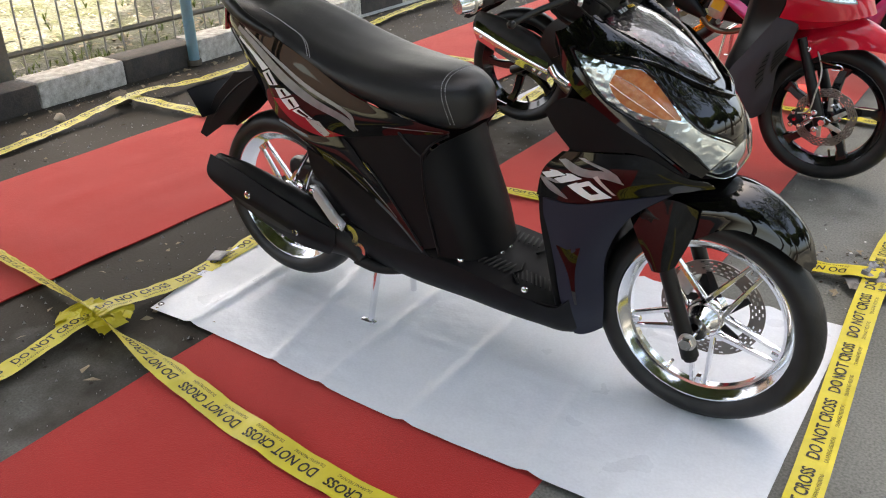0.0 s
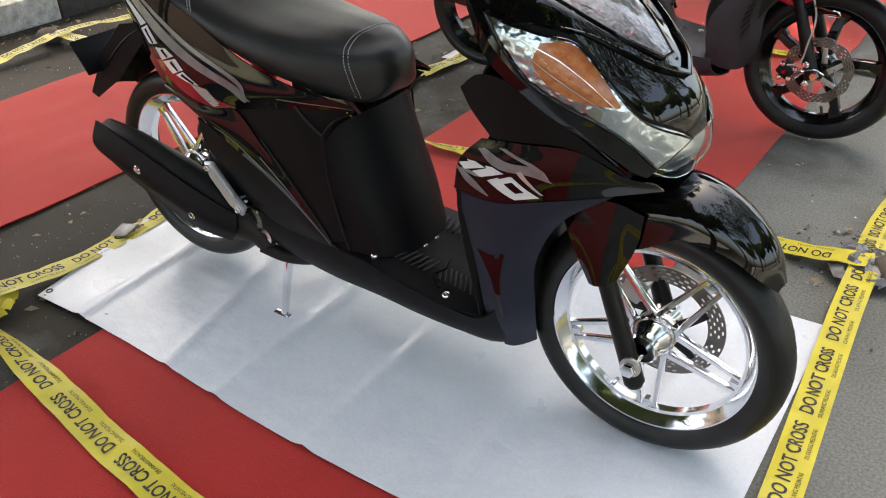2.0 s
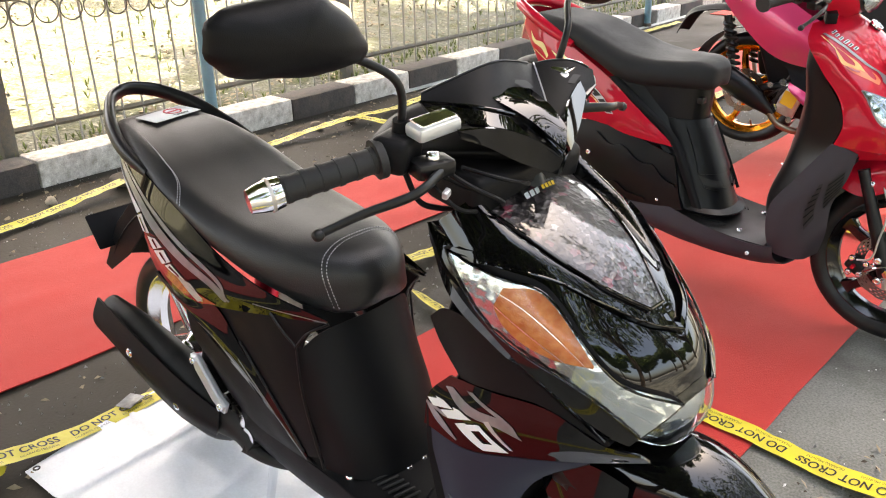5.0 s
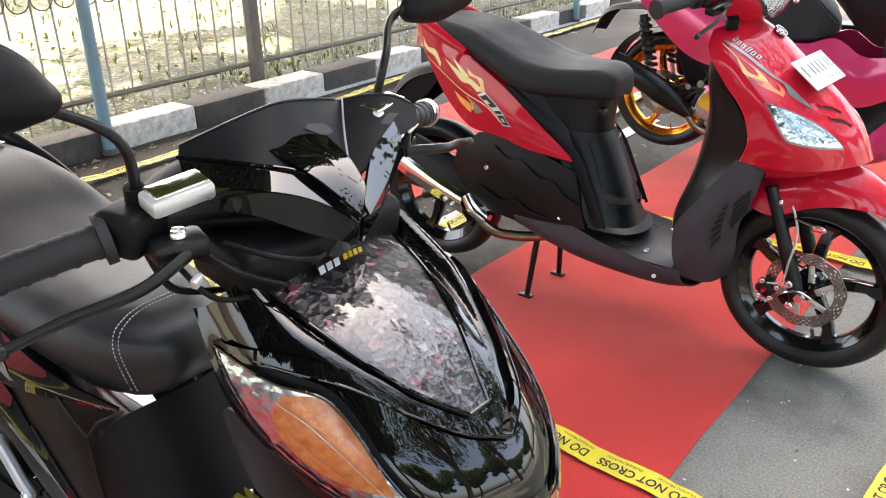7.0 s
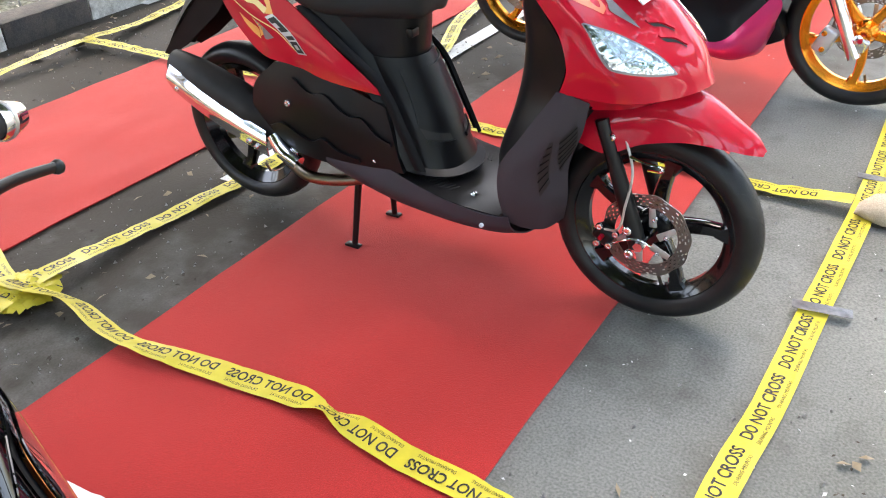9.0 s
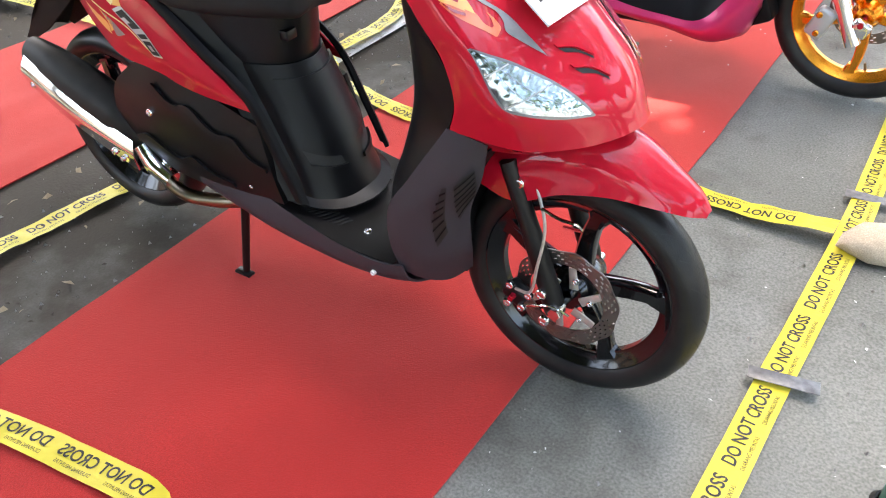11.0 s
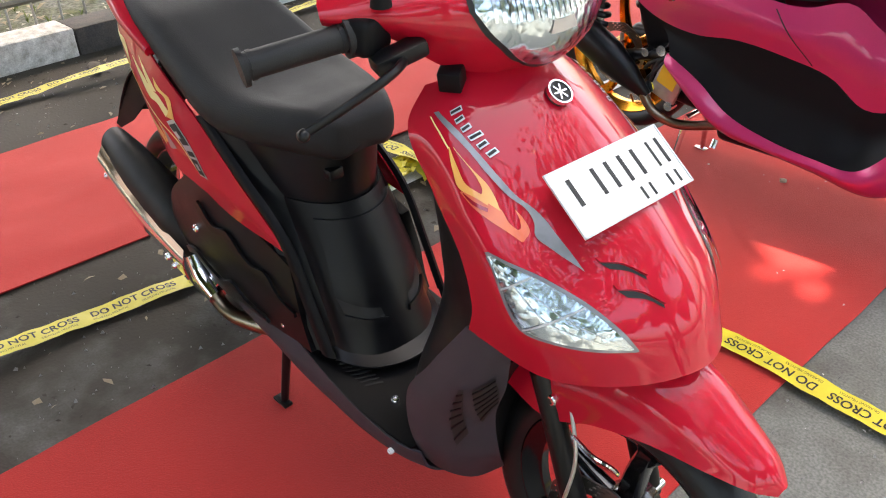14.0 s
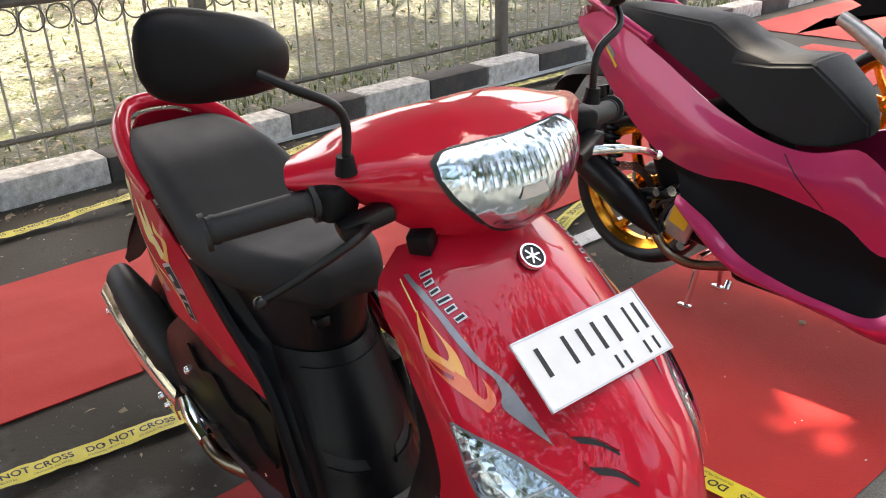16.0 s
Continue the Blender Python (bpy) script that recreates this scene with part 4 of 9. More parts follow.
def wheel_double(name, scooter, x, z, R, rim, width, mat, label, disc_y=None, disc_r=0.11, hub_w=0.12):
    """Polished rim with five spokes, each of two bars that meet at the rim."""
    w = part(name, rim_mesh(rim, width * 0.72), mat, scooter, label, m=pose(x, 0, z), sharp=30)
    tyre(w, R, rim, width)
    for k in range(5):
        a = k * 2 * math.pi / 5 - 0.288
        for s in (-1, 1):
            p0 = (0.038 * math.cos(a + s * 0.68), 0.038 * math.sin(a + s * 0.68))
            p1 = ((rim - 0.008) * math.cos(a + s * 0.075), (rim - 0.008) * math.sin(a + s * 0.075))
            part("spoke", spoke_bar(p0, p1, 0.012, 0.008, 0.02, 0.014), mat, w)
        part("spoke_tip", spoke_bar(((rim - 0.04) * math.cos(a), (rim - 0.04) * math.sin(a)), ((rim - 0.008) * math.cos(a), (rim - 0.008) * math.sin(a)), 0.010, 0.026, 0.014, 0.02), mat, w)
    h = hub_w / 2
    part("hub", lathe([(0.012, -h), (0.026, -h), (0.03, -h + 0.004), (0.024, -h + 0.012), (0.028, -h + 0.018), (0.024, -h + 0.024), (0.036, -0.022), (0.042, -0.014), (0.042, 0.014), (0.036, 0.022), (0.026, h - 0.02), (0.03, h), (0.012, h)], 32), mat, w, "turned alloy hub")
    if disc_y is not None:
        brake_disc(w, disc_r * 0.72, disc_r, disc_y, DISC)
        for k in range(5):
            a = k * 2 * math.pi / 5
            part("disc_arm", spoke_bar((0.03 * math.cos(a), 0.03 * math.sin(a)), (disc_r * 0.76 * math.cos(a + 0.5), disc_r * 0.76 * math.sin(a + 0.5)), 0.02, 0.014, 0.005, 0.005), SATINBLACK, w, m=pose(0, disc_y, 0))
    part("valve", tube([((rim - 0.022) * math.cos(4.3), 0, (rim - 0.022) * math.sin(4.3)), ((rim - 0.055) * math.cos(4.3), -0.012, (rim - 0.055) * math.sin(4.3))], 0.004, 8), CHROME, w)
    return w


def wheel_single(name, scooter, x, z, R, rim, width, mat, label, disc_y=None, disc_r=0.11, start=0.3, count=5, bow=0.008, spoke_mat=None):
    """Cast rim with broad single spokes."""
    w = part(name, rim_mesh(rim, width * 0.72, 0.016), mat, scooter, label, m=pose(x, 0, z), sharp=30)
    tyre(w, R, rim, width)
    for k in range(count):
        a = k * 2 * math.pi / count + start
        part("spoke", spoke_bar((0.03 * math.cos(a), 0.03 * math.sin(a)), ((rim - 0.012) * math.cos(a), (rim - 0.012) * math.sin(a)), 0.038, 0.026, 0.036, 0.03, bow=bow), spoke_mat or mat, w)
        part("spoke_foot", spoke_bar(((rim - 0.05) * math.cos(a), (rim - 0.05) * math.sin(a)), ((rim - 0.012) * math.cos(a), (rim - 0.012) * math.sin(a)), 0.024, 0.062, 0.026, 0.034), spoke_mat or mat, w)
    part("hub", lathe([(0.01, -0.055), (0.03, -0.055), (0.036, -0.04), (0.046, -0.024), (0.046, 0.024), (0.036, 0.04), (0.03, 0.055), (0.01, 0.055)], 32), spoke_mat or mat, w)
    if disc_y is not None:
        brake_disc(w, disc_r * 0.72, disc_r, disc_y, DISC, wave=0.002)
        for k in range(6):
            a = k * 2 * math.pi / 6
            part("disc_arm", spoke_bar((0.03 * math.cos(a), 0.03 * math.sin(a)), (disc_r * 0.7 * math.cos(a + 0.4), disc_r * 0.7 * math.sin(a + 0.4)), 0.018, 0.014, 0.005, 0.005), STEEL, w, m=pose(0, disc_y, 0))
            bolt(w, 0.05 * math.cos(a + 0.15), disc_y - 0.004, 0.05 * math.sin(a + 0.15), 0.006)
    part("valve", tube([((rim - 0.024) * math.cos(4.9), 0, (rim - 0.024) * math.sin(4.9)), ((rim - 0.06) * math.cos(4.9), -0.012, (rim - 0.06) * math.sin(4.9))], 0.0045, 8), PIPE, w)
    return w


def seat_body(name, scooter, sections, mat, label, crisp=False):
    """A cushion through sections of (x, top, bottom, half width)."""
    rings = []
    for x, zt, zb, w in sections:
        h = zt - zb
        half = [(0.0, zt), (w * 0.5, zt - 0.04 * h), (w * 0.86, zt - 0.2 * h), (w, zb + 0.35 * h), (w * 0.97, zb + 0.05 * h), (w * 0.8, zb)]
        if crisp:
            half = [(0.0, zt), (w * 0.62, zt - 0.01 * h), (w * 0.88, zt - 0.05 * h), (w, zt - 0.25 * h), (w * 1.0, zb + 0.1 * h), (w * 0.92, zb)]
        rings.append([(x, -y, z) for y, z in half] + [(x, 0, zb)] + [(x, y, z) for y, z in reversed(half[1:])])
    return part(name, loft(rings, 44, 44), mat, scooter, label, sharp=50)


def stitches(name, pts, scooter, step=0.006, r=0.0009):
    p = cat(pts, 200)
    s = np.concatenate(([0], np.cumsum(np.linalg.norm(np.diff(p, axis=0), axis=1))))
    bm = bmesh.new()
    for a in np.arange(0, s[-1] - step, step):
        q = [np.array([np.interp(a + f * step, s, p[:, i]) for i in range(3)]) for f in (0.1, 0.7)]
        tube(q, r, 5, bm=bm)
    return part(name, bm, STITCH, scooter, "row of pale stitching")


def mirror(scooter, base, elbow, neck, centre, size, face, label, mat=None, side=-1, round_=0.5):
    """A rear-view mirror: a bent stem and a rounded shell whose glass looks back."""
    m = part("mirror", tube([base, elbow, neck, tuple(np.array(neck) * 0.55 + np.array(centre) * 0.45)], 0.0055, 10, n=20), SATINBLACK, scooter, label)
    part("mirror_boot", tube([base, tuple(np.array(base) + (np.array(elbow) - np.array(base)) * 0.3)], [0.013, 0.010], 12), MATTE, m)
    w, h, d = size
    turn = Matrix.Translation(centre) @ Euler([radians(a) for a in face]).to_matrix().to_4x4()
    angular = [(0.10, -0.022), (0.078, 0.012), (0.032, 0.046), (0.0, 0.045), (-0.07, 0.036), (-0.092, 0.022), (-0.095, -0.012), (-0.07, -0.036), (0.02, -0.047), (0.06, -0.043), (0.092, -0.036)]
    rings = []
    for q, k in ((0.0, 0.97), (0.15, 1.0), (0.45, 0.94), (0.75, 0.72), (0.95, 0.35), (1.0, 0.12)):
        ring = []
        if round_ < 0:
            for (y0, z0), (y1, z1) in zip(angular, angular[1:] + angular[:1]):
                for f in (0.08, 0.5, 0.92):
                    ring.append(tuple(turn @ Vector((d * q, -side * (y0 + (y1 - y0) * f) * k, (z0 + (z1 - z0) * f) * k))))
            rings.append(ring)
            continue
        for a in np.arange(24) * 2 * math.pi / 24:
            c, s = math.cos(a), math.sin(a)
            e = max(0.3, 0.55 + 0.2 * (1 - round_))
            y, z = math.copysign(abs(c) ** e, c) * w / 2, math.copysign(abs(s) ** e, s) * h / 2
            z *= 1 + 0.176 * (y / (w / 2)) * side
            z += 0.17 * h * (y / (w / 2)) * side
            ring.append(tuple(turn @ Vector((d * q, y * k, z * k))))
        rings.append(ring)
    part("mirror_shell", loft(rings, 36 if round_ >= 0 else 66, 14), mat or MATTE, m, "black plastic shell", sharp=60 if round_ >= 0 else 30)
    bm = bmesh.new()
    bm.faces.new([bm.verts.new(tuple(turn @ Vector((-0.0015, math.copysign(abs(math.cos(a)) ** 0.6, math.cos(a)) * w * 0.45, math.copysign(abs(math.sin(a)) ** 0.6, math.sin(a)) * h * 0.44)))) for a in np.arange(28) * 2 * math.pi / 28])
    part("mirror_glass", bm, MIRROR, m, loose=True)
    return m


def lever(scooter, pts, mat, label="black brake lever", r=0.006):
    p = part("lever", tube(pts, [r * 1.3, r * 1.1, r, r * 0.9], 10, n=18, flat=0.7), mat, scooter, label)
    end = Vector(pts[-1])
    bm = pebble((0.016, 0.016, 0.016), 2, 0.0, 2)
    part("lever_end", bm, mat, p, m=Matrix.Translation(end - Vector((0, 0, 0.007))))
    return p


def grip(scooter, a, b, r, mat, bands=0):
    """A rubber hand grip from its inner end a to its outer end b, with a flange and ribs."""
    a, b = Vector(a), Vector(b)
    g = part("grip", tube([a, b], r, 20), mat, scooter, "black rubber hand grip")
    d = (b - a)
    part("flange", tube([a - d.normalized() * 0.006, a + d.normalized() * 0.004], r * 1.55, 20), mat, g)
    for k in range(bands):
        c = a + d * (0.06 + 0.88 * k / max(1, bands - 1))
        part("rib", tube([c - d.normalized() * 0.003, c + d.normalized() * 0.003], r * 1.07, 20), mat, g)
    return g


def centre_stand(scooter, x, z0, half, mat, foot=0.03, label="folding centre stand"):
    s = part("centre_stand", tube([(x + 0.02, -half * 0.8, z0), (x + 0.02, half * 0.8, z0)], 0.011, 10), mat, scooter, label)
    for k in (-1, 1):
        part("stand_leg", tube([(x + 0.02, k * half * 0.7, z0), (x, k * half, 0.012)], [0.011, 0.009], 10), mat, s)
        part("stand_foot", block((foot * 1.6, 0.022, 0.008), pose(x - 0.005, k * (half + 0.002), 0.006), 0.002), mat, s)
    return s

# ---- the black scooter ----
def black_scooter():
    s = thing("scooter", "glossy black scooter with polished wheels, parked on the white sheet", "scooter", pose(-0.44, 1.57, 0), "parked scooters")
    wheel_double("front_wheel", s, 0.0, 0.253, 0.245, 0.192, 0.078, ALLOY, "front wheel with polished alloy rim", disc_y=0.045, disc_r=0.115)
    wheel_double("rear_wheel", s, -1.215, 0.275, 0.247, 0.192, 0.088, ALLOY, "rear wheel with polished alloy rim")
    # fork
    for k in (-1, 1):
        f = part("fork_leg", tube([(-0.105, k * 0.085, 0.50), (-0.07, k * 0.085, 0.40), (-0.012, k * 0.085, 0.245), (0.004, k * 0.085, 0.20)], [0.016, 0.0165, 0.018, 0.019], 18), SATINBLACK, s, "black front fork leg")
        part("fork_end", tube([(0.002, k * 0.085, 0.206), (0.006, k * 0.085, 0.192)], [0.019, 0.014], 18), SATINBLACK, f)
    ax = part("axle", tube([(0, -0.108, 0.245), (0, 0.108, 0.245)], 0.0075, 14), CHROME, s, "chromed front axle")
    part("axle_nut", lathe([(0.0, -0.008), (0.013, -0.008), (0.015, -0.003), (0.015, 0.008), (0.0, 0.008)], 6, closed=False), CHROME, ax, m=pose(0, -0.112, 0.245))
    part("axle_washer", lathe([(0.008, -0.002), (0.019, -0.002), (0.019, 0.003), (0.008, 0.003)], 18), STEEL, ax, m=pose(0, -0.105, 0.245))
    part("speed_sensor", block((0.045, 0.03, 0.055), pose(-0.065, 0.055, 0.30, 0, 20, 0), 0.006), STEEL, s, "dark brake caliper")
    part("steering_stem", tube([(-0.10, 0, 0.52), (-0.29, 0, 0.98)], 0.024, 14), SATINBLACK, s)
    part("fork_bridge", block((0.05, 0.2, 0.03), pose(-0.105, 0, 0.50, 0, 20, 0), 0.008), SATINBLACK, s)
    # front fender
    rows = sym([[(-0.125, -0.075, 0.47), (-0.125, -0.066, 0.53), (-0.12, -0.035, 0.555), (-0.12, 0, 0.562)],
                [(-0.025, -0.078, 0.462), (-0.025, -0.068, 0.535), (-0.02, -0.035, 0.572), (-0.02, 0, 0.58)],
                [(0.055, -0.075, 0.503), (0.058, -0.062, 0.545), (0.06, -0.03, 0.572), (0.06, 0, 0.58)],
                [(0.13, -0.062, 0.488), (0.133, -0.05, 0.518), (0.137, -0.025, 0.538), (0.139, 0, 0.545)],
                [(0.183, -0.045, 0.452), (0.187, -0.035, 0.468), (0.192, -0.018, 0.482), (0.194, 0, 0.487)],
                [(0.206, -0.018, 0.425), (0.208, -0.012, 0.431), (0.211, -0.006, 0.436), (0.212, 0, 0.438)]])
    rows = [[(x - 0.012 * min(1, max(0, (x + 0.1) / 0.25)), y, z) for x, y, z in r] for r in rows]
    fd = panel("front_fender", rows, GLOSS, s, "glossy black front mudguard", nu=28, nv=30, thick=0.003, out=(0, 0, 1))
    fc = [[(-0.165, -0.088, 0.515), (-0.12, -0.095, 0.535), (-0.06, -0.092, 0.545), (-0.015, -0.083, 0.53)],
          [(-0.13, -0.098, 0.45), (-0.10, -0.104, 0.455), (-0.055, -0.1, 0.465), (-0.02, -0.085, 0.478)],
          [(-0.092, -0.102, 0.385), (-0.08, -0.106, 0.386), (-0.062, -0.104, 0.392), (-0.045, -0.095, 0.404)]]
    pair("fork_cover", fc, GLOSS, s, "glossy black fork cover", nu=12, nv=10)
    # front shield, in rows from its outer edge to the middle
    cow = sym([[(-0.306, -0.153, 0.861), (-0.272, -0.135, 0.872), (-0.256, -0.098, 0.878), (-0.248, -0.05, 0.886), (-0.246, 0, 0.890)],
               [(-0.256, -0.166, 0.795), (-0.205, -0.148, 0.822), (-0.17, -0.098, 0.842), (-0.155, -0.05, 0.848), (-0.15, 0, 0.850)],
               [(-0.18, -0.158, 0.727), (-0.125, -0.133, 0.782), (-0.10, -0.088, 0.802), (-0.08, -0.045, 0.805), (-0.075, 0, 0.805)],
               [(-0.10, -0.142, 0.668), (-0.052, -0.115, 0.735), (-0.03, -0.068, 0.755), (-0.012, -0.03, 0.752), (-0.006, 0, 0.747)],
               [(-0.035, -0.118, 0.618), (0.008, -0.086, 0.682), (0.026, -0.048, 0.698), (0.036, -0.02, 0.696), (0.039, 0, 0.694)],
               [(0.0, -0.092, 0.595), (0.034, -0.058, 0.632), (0.044, -0.034, 0.645), (0.048, -0.015, 0.649), (0.049, 0, 0.650)]])
    g = surface(cow, 128, 64)
    lead = np.clip((g[..., 0] + 0.22) / 0.26, 0, 1)
    g = g + np.stack([-0.018 * lead, 0 * lead, 0.010 * lead ** 2], -1)
    # the shield stands up round the sunken film panel
    vv, uu = np.meshgrid(np.linspace(0, 1, g.shape[0]), np.linspace(0, 1, g.shape[1]), indexing="ij")
    out = np.interp(vv, (0.0, 0.2, 0.38, 0.52, 0.635), (0.205, 0.258, 0.311, 0.361, 0.456)) - np.minimum(uu, 1 - uu)
    rise = np.interp(out, (0.0, 0.02, 0.05, 0.16), (0.0, 0.8, 1.0, 0.0)) * np.interp(vv, (0.0, 0.25, 0.6), (0.030, 0.020, 0.0))
    g = g + rise[..., None] * np.array((0.45, 0, 0.9))
    shield = part("front_shield", sheet(g, 0.004, (1, 0, 0.6)), GLOSS, s, "glossy black front shield", sharp=60)
    at3, at6, at8, at10 = (on(g, (1, 0, 0.6), h) for h in (0.0015, 0.005, 0.008, 0.010))
    film, film_far = [(0.222, 0.01), (0.285, 0.21), (0.325, 0.41), (0.36, 0.54), (0.43, 0.652)], [(0.762, 0.01), (0.665, 0.21), (0.59, 0.41), (0.54, 0.54), (0.50, 0.655)]
    decal("film_panel", at6, film, film_far, FORGED, shield, "glossy dark marbled film", n=40, m=24, thick=0.006)
    st = on(g, (1, 0, 0.6), 0.0066)
    for i in range(3):
        decal("film_mark", st, [(0.392 + 0.029 * i, 0.042), (0.414 + 0.029 * i, 0.041)], [(0.382 + 0.027 * i, 0.068), (0.402 + 0.027 * i, 0.067)], WHITEDECAL, shield, n=4, m=1)
    decal("film_mark", st, [(0.484, 0.036), (0.578, 0.032)], [(0.464, 0.069), (0.552, 0.068)], INK, shield, n=4, m=1)
    for i in range(4):
        decal("film_mark", on(g, (1, 0, 0.6), 0.0074), [(0.488 + 0.021 * i, 0.041), (0.503 + 0.021 * i, 0.041)], [(0.475 + 0.020 * i, 0.062), (0.490 + 0.020 * i, 0.062)], YELLOWINK, shield, n=4, m=1)
    for line in (film, film_far, [film[-1], film_far[-1]]):
        part("film_edge", tube([tuple(on(g, (1, 0, 0.6), 0.0055)(u, v)) for u, v in line], 0.0022, 8, n=40), GLOSS, shield)
    for q in (0, 1):
        f = lambda pts, q=q: [(1 - u if q else u, v) for u, v in pts]
        # sharp brow that runs from the lamp's corner down to a V below the film panel
        brow = [(0.047, 0.110), (0.166, 0.253), (0.240, 0.385), (0.318, 0.567), (0.395, 0.695), (0.5, 0.772)]
        decal("shield_brow", on(g, (1, 0, 0.6), 0.0075), f(brow), f([(0.070, 0.100), (0.190, 0.236), (0.262, 0.372), (0.336, 0.553), (0.405, 0.675), (0.5, 0.750)]), GLOSS, shield, n=40, m=3, thick=0.008)
        part("brow_edge", tube([tuple(on(g, (1, 0, 0.6), 0.0075)(u, v)) for u, v in f(brow)], 0.0016, 8, n=40), GLOSS, shield)
        lo = f([(0.043, 0.105), (0.034, 0.25), (0.022, 0.40), (0.042, 0.53), (0.078, 0.685), (0.098, 0.84), (0.085, 0.985)])
        hi = f([(0.047, 0.105), (0.142, 0.265), (0.203, 0.39), (0.208, 0.48), (0.192, 0.60), (0.188, 0.76), (0.34, 0.985)])
        decal("lamp_bezel", at3, f([(0.030, 0.09), (0.020, 0.25), (0.010, 0.40), (0.030, 0.53), (0.066, 0.69), (0.086, 0.845), (0.072, 0.99)]), f([(0.055, 0.09), (0.156, 0.25), (0.217, 0.38), (0.222, 0.48), (0.206, 0.60), (0.203, 0.75), (0.36, 0.99)]), MATTE, shield, n=30, m=6)
        decal("lamp_reflector", on(g, (1, 0, 0.6), 0.0025), lo, hi, DARKLAMP, shield, "chromed lamp reflector", n=28, m=6)
        decal("turn_lens", at6, f([(0.078, 0.330), (0.060, 0.39), (0.064, 0.488), (0.102, 0.597), (0.163, 0.685)]), f([(0.135, 0.297), (0.192, 0.37), (0.203, 0.455), (0.188, 0.58), (0.170, 0.680)]), AMBER, shield, "amber turn signal lens", n=22, m=8)
        for w in range(2):
            k = 0.36 + 0.28 * w
            decal("lamp_rib", on(g, (1, 0, 0.6), 0.0082), [(a[0] * (1 - k) + b[0] * k, a[1] * (1 - k) + b[1] * k) for a, b in zip(lo, hi)], [(a[0] * (0.985 - k) + b[0] * (k + 0.015), a[1] * (0.985 - k) + b[1] * (k + 0.015)) for a, b in zip(lo, hi)], ALLOY, shield, n=24, m=1)
        decal("lamp_reflector", on(g, (1, 0, 0.6), 0.0048), lo[4:], hi[4:], REFLECTOR, shield, n=14, m=6)
        decal("lamp_reflector", on(g, (1, 0, 0.6), 0.0048), lo[:3], hi[:3], REFLECTOR, shield, n=14, m=6)
        for line in (hi, lo):
            part("lamp_edge", tube([tuple(on(g, (1, 0, 0.6), 0.009)(u, v)) for u, v in line], 0.0018, 8, n=40), GLOSS, shield)
        cl = decal("lamp_lens", at10, lo, hi, CLEAR, shield, "clear lamp lens", n=28, m=6)
        cl.visible_shadow = False
    # headlight under the nose
    rows = sym([[(-0.005, -0.112, 0.682), (0.018, -0.088, 0.676), (0.043, -0.056, 0.652), (0.056, -0.02, 0.657), (0.059, 0, 0.659)],
                [(-0.008, -0.110, 0.645), (0.02, -0.083, 0.632), (0.047, -0.051, 0.617), (0.060, -0.02, 0.619), (0.063, 0, 0.620)],
                [(-0.012, -0.098, 0.608), (0.008, -0.076, 0.592), (0.032, -0.046, 0.578), (0.042, -0.02, 0.577), (0.044, 0, 0.577)]])
    hg = surface(rows, 40, 10) + np.array((-0.019, 0, 0.013))
    hl = part("headlight", sheet(hg - np.array((0.012, 0, 0)), 0.003, (1, 0, 0)), REFLECTOR, s, "clear headlight below the nose")
    ln = part("headlight_lens", sheet(hg, 0.002, (1, 0, 0)), CLEAR, hl)
    ln.visible_shadow = False
    part("chin", sheet(surface(sym([[(-0.03, -0.095, 0.616), (0.011, -0.045, 0.590), (0.022, 0, 0.588)], [(-0.07, -0.085, 0.590), (-0.04, -0.045, 0.580), (-0.03, 0, 0.578)]]), 24, 4), 0.003, (0, 0, -1)), MATTE, s)
    # side panels of the shield
    p110 = [[(-0.292, -0.130, 0.617), (-0.2, -0.146, 0.634), (-0.109, -0.139, 0.640), (-0.035, -0.117, 0.606), (0.0, -0.092, 0.594)],
            [(-0.335, -0.130, 0.57), (-0.22, -0.15, 0.585), (-0.11, -0.142, 0.598), (-0.035, -0.116, 0.595), (0.004, -0.088, 0.590)],
            [(-0.350, -0.128, 0.508), (-0.25, -0.145, 0.516), (-0.165, -0.141, 0.541), (-0.06, -0.118, 0.569), (0.010, -0.080, 0.581)]]
    pair("side_shield", p110, GLOSS, s, "glossy black side panel with grey stripes", nu=30, nv=14)
    pg = surface(p110, 30, 14)
    pm = surface(flip(p110), 30, 14)
    for q, (gg, o) in enumerate(((pg, (0, -1, 0)), (pm, (0, 1, 0)))):
        at = on(gg, o, 0.0012)
        for a, b, mat in (([(0.05, 0.22), (0.285, 0.505), (0.405, 0.535), (0.545, 0.67)], [(0.09, 0.18), (0.305, 0.365), (0.435, 0.39), (0.545, 0.67)], GREYDECAL), ([(0.175, 0.13), (0.42, 0.40), (0.545, 0.67)], [(0.215, 0.12), (0.455, 0.395), (0.545, 0.67)], GREYDECAL),
                          ([(0.0, 0.65), (0.09, 0.845), (0.21, 0.94)], [(0.005, 0.615), (0.135, 0.775), (0.215, 0.92)], GREYDECAL), ([(0.005, 0.66), (0.125, 0.70)], [(0.05, 0.625), (0.185, 0.67)], GREYDECAL),
                          ([(0.355, 0.505), (0.485, 0.89)], [(0.38, 0.48), (0.50, 0.895)], SILVER)):
            decal("side_stripe", at, a, b, mat, s, n=12)
        # the number 110 in slanted strokes
        a2 = on(gg, o, 0.002)
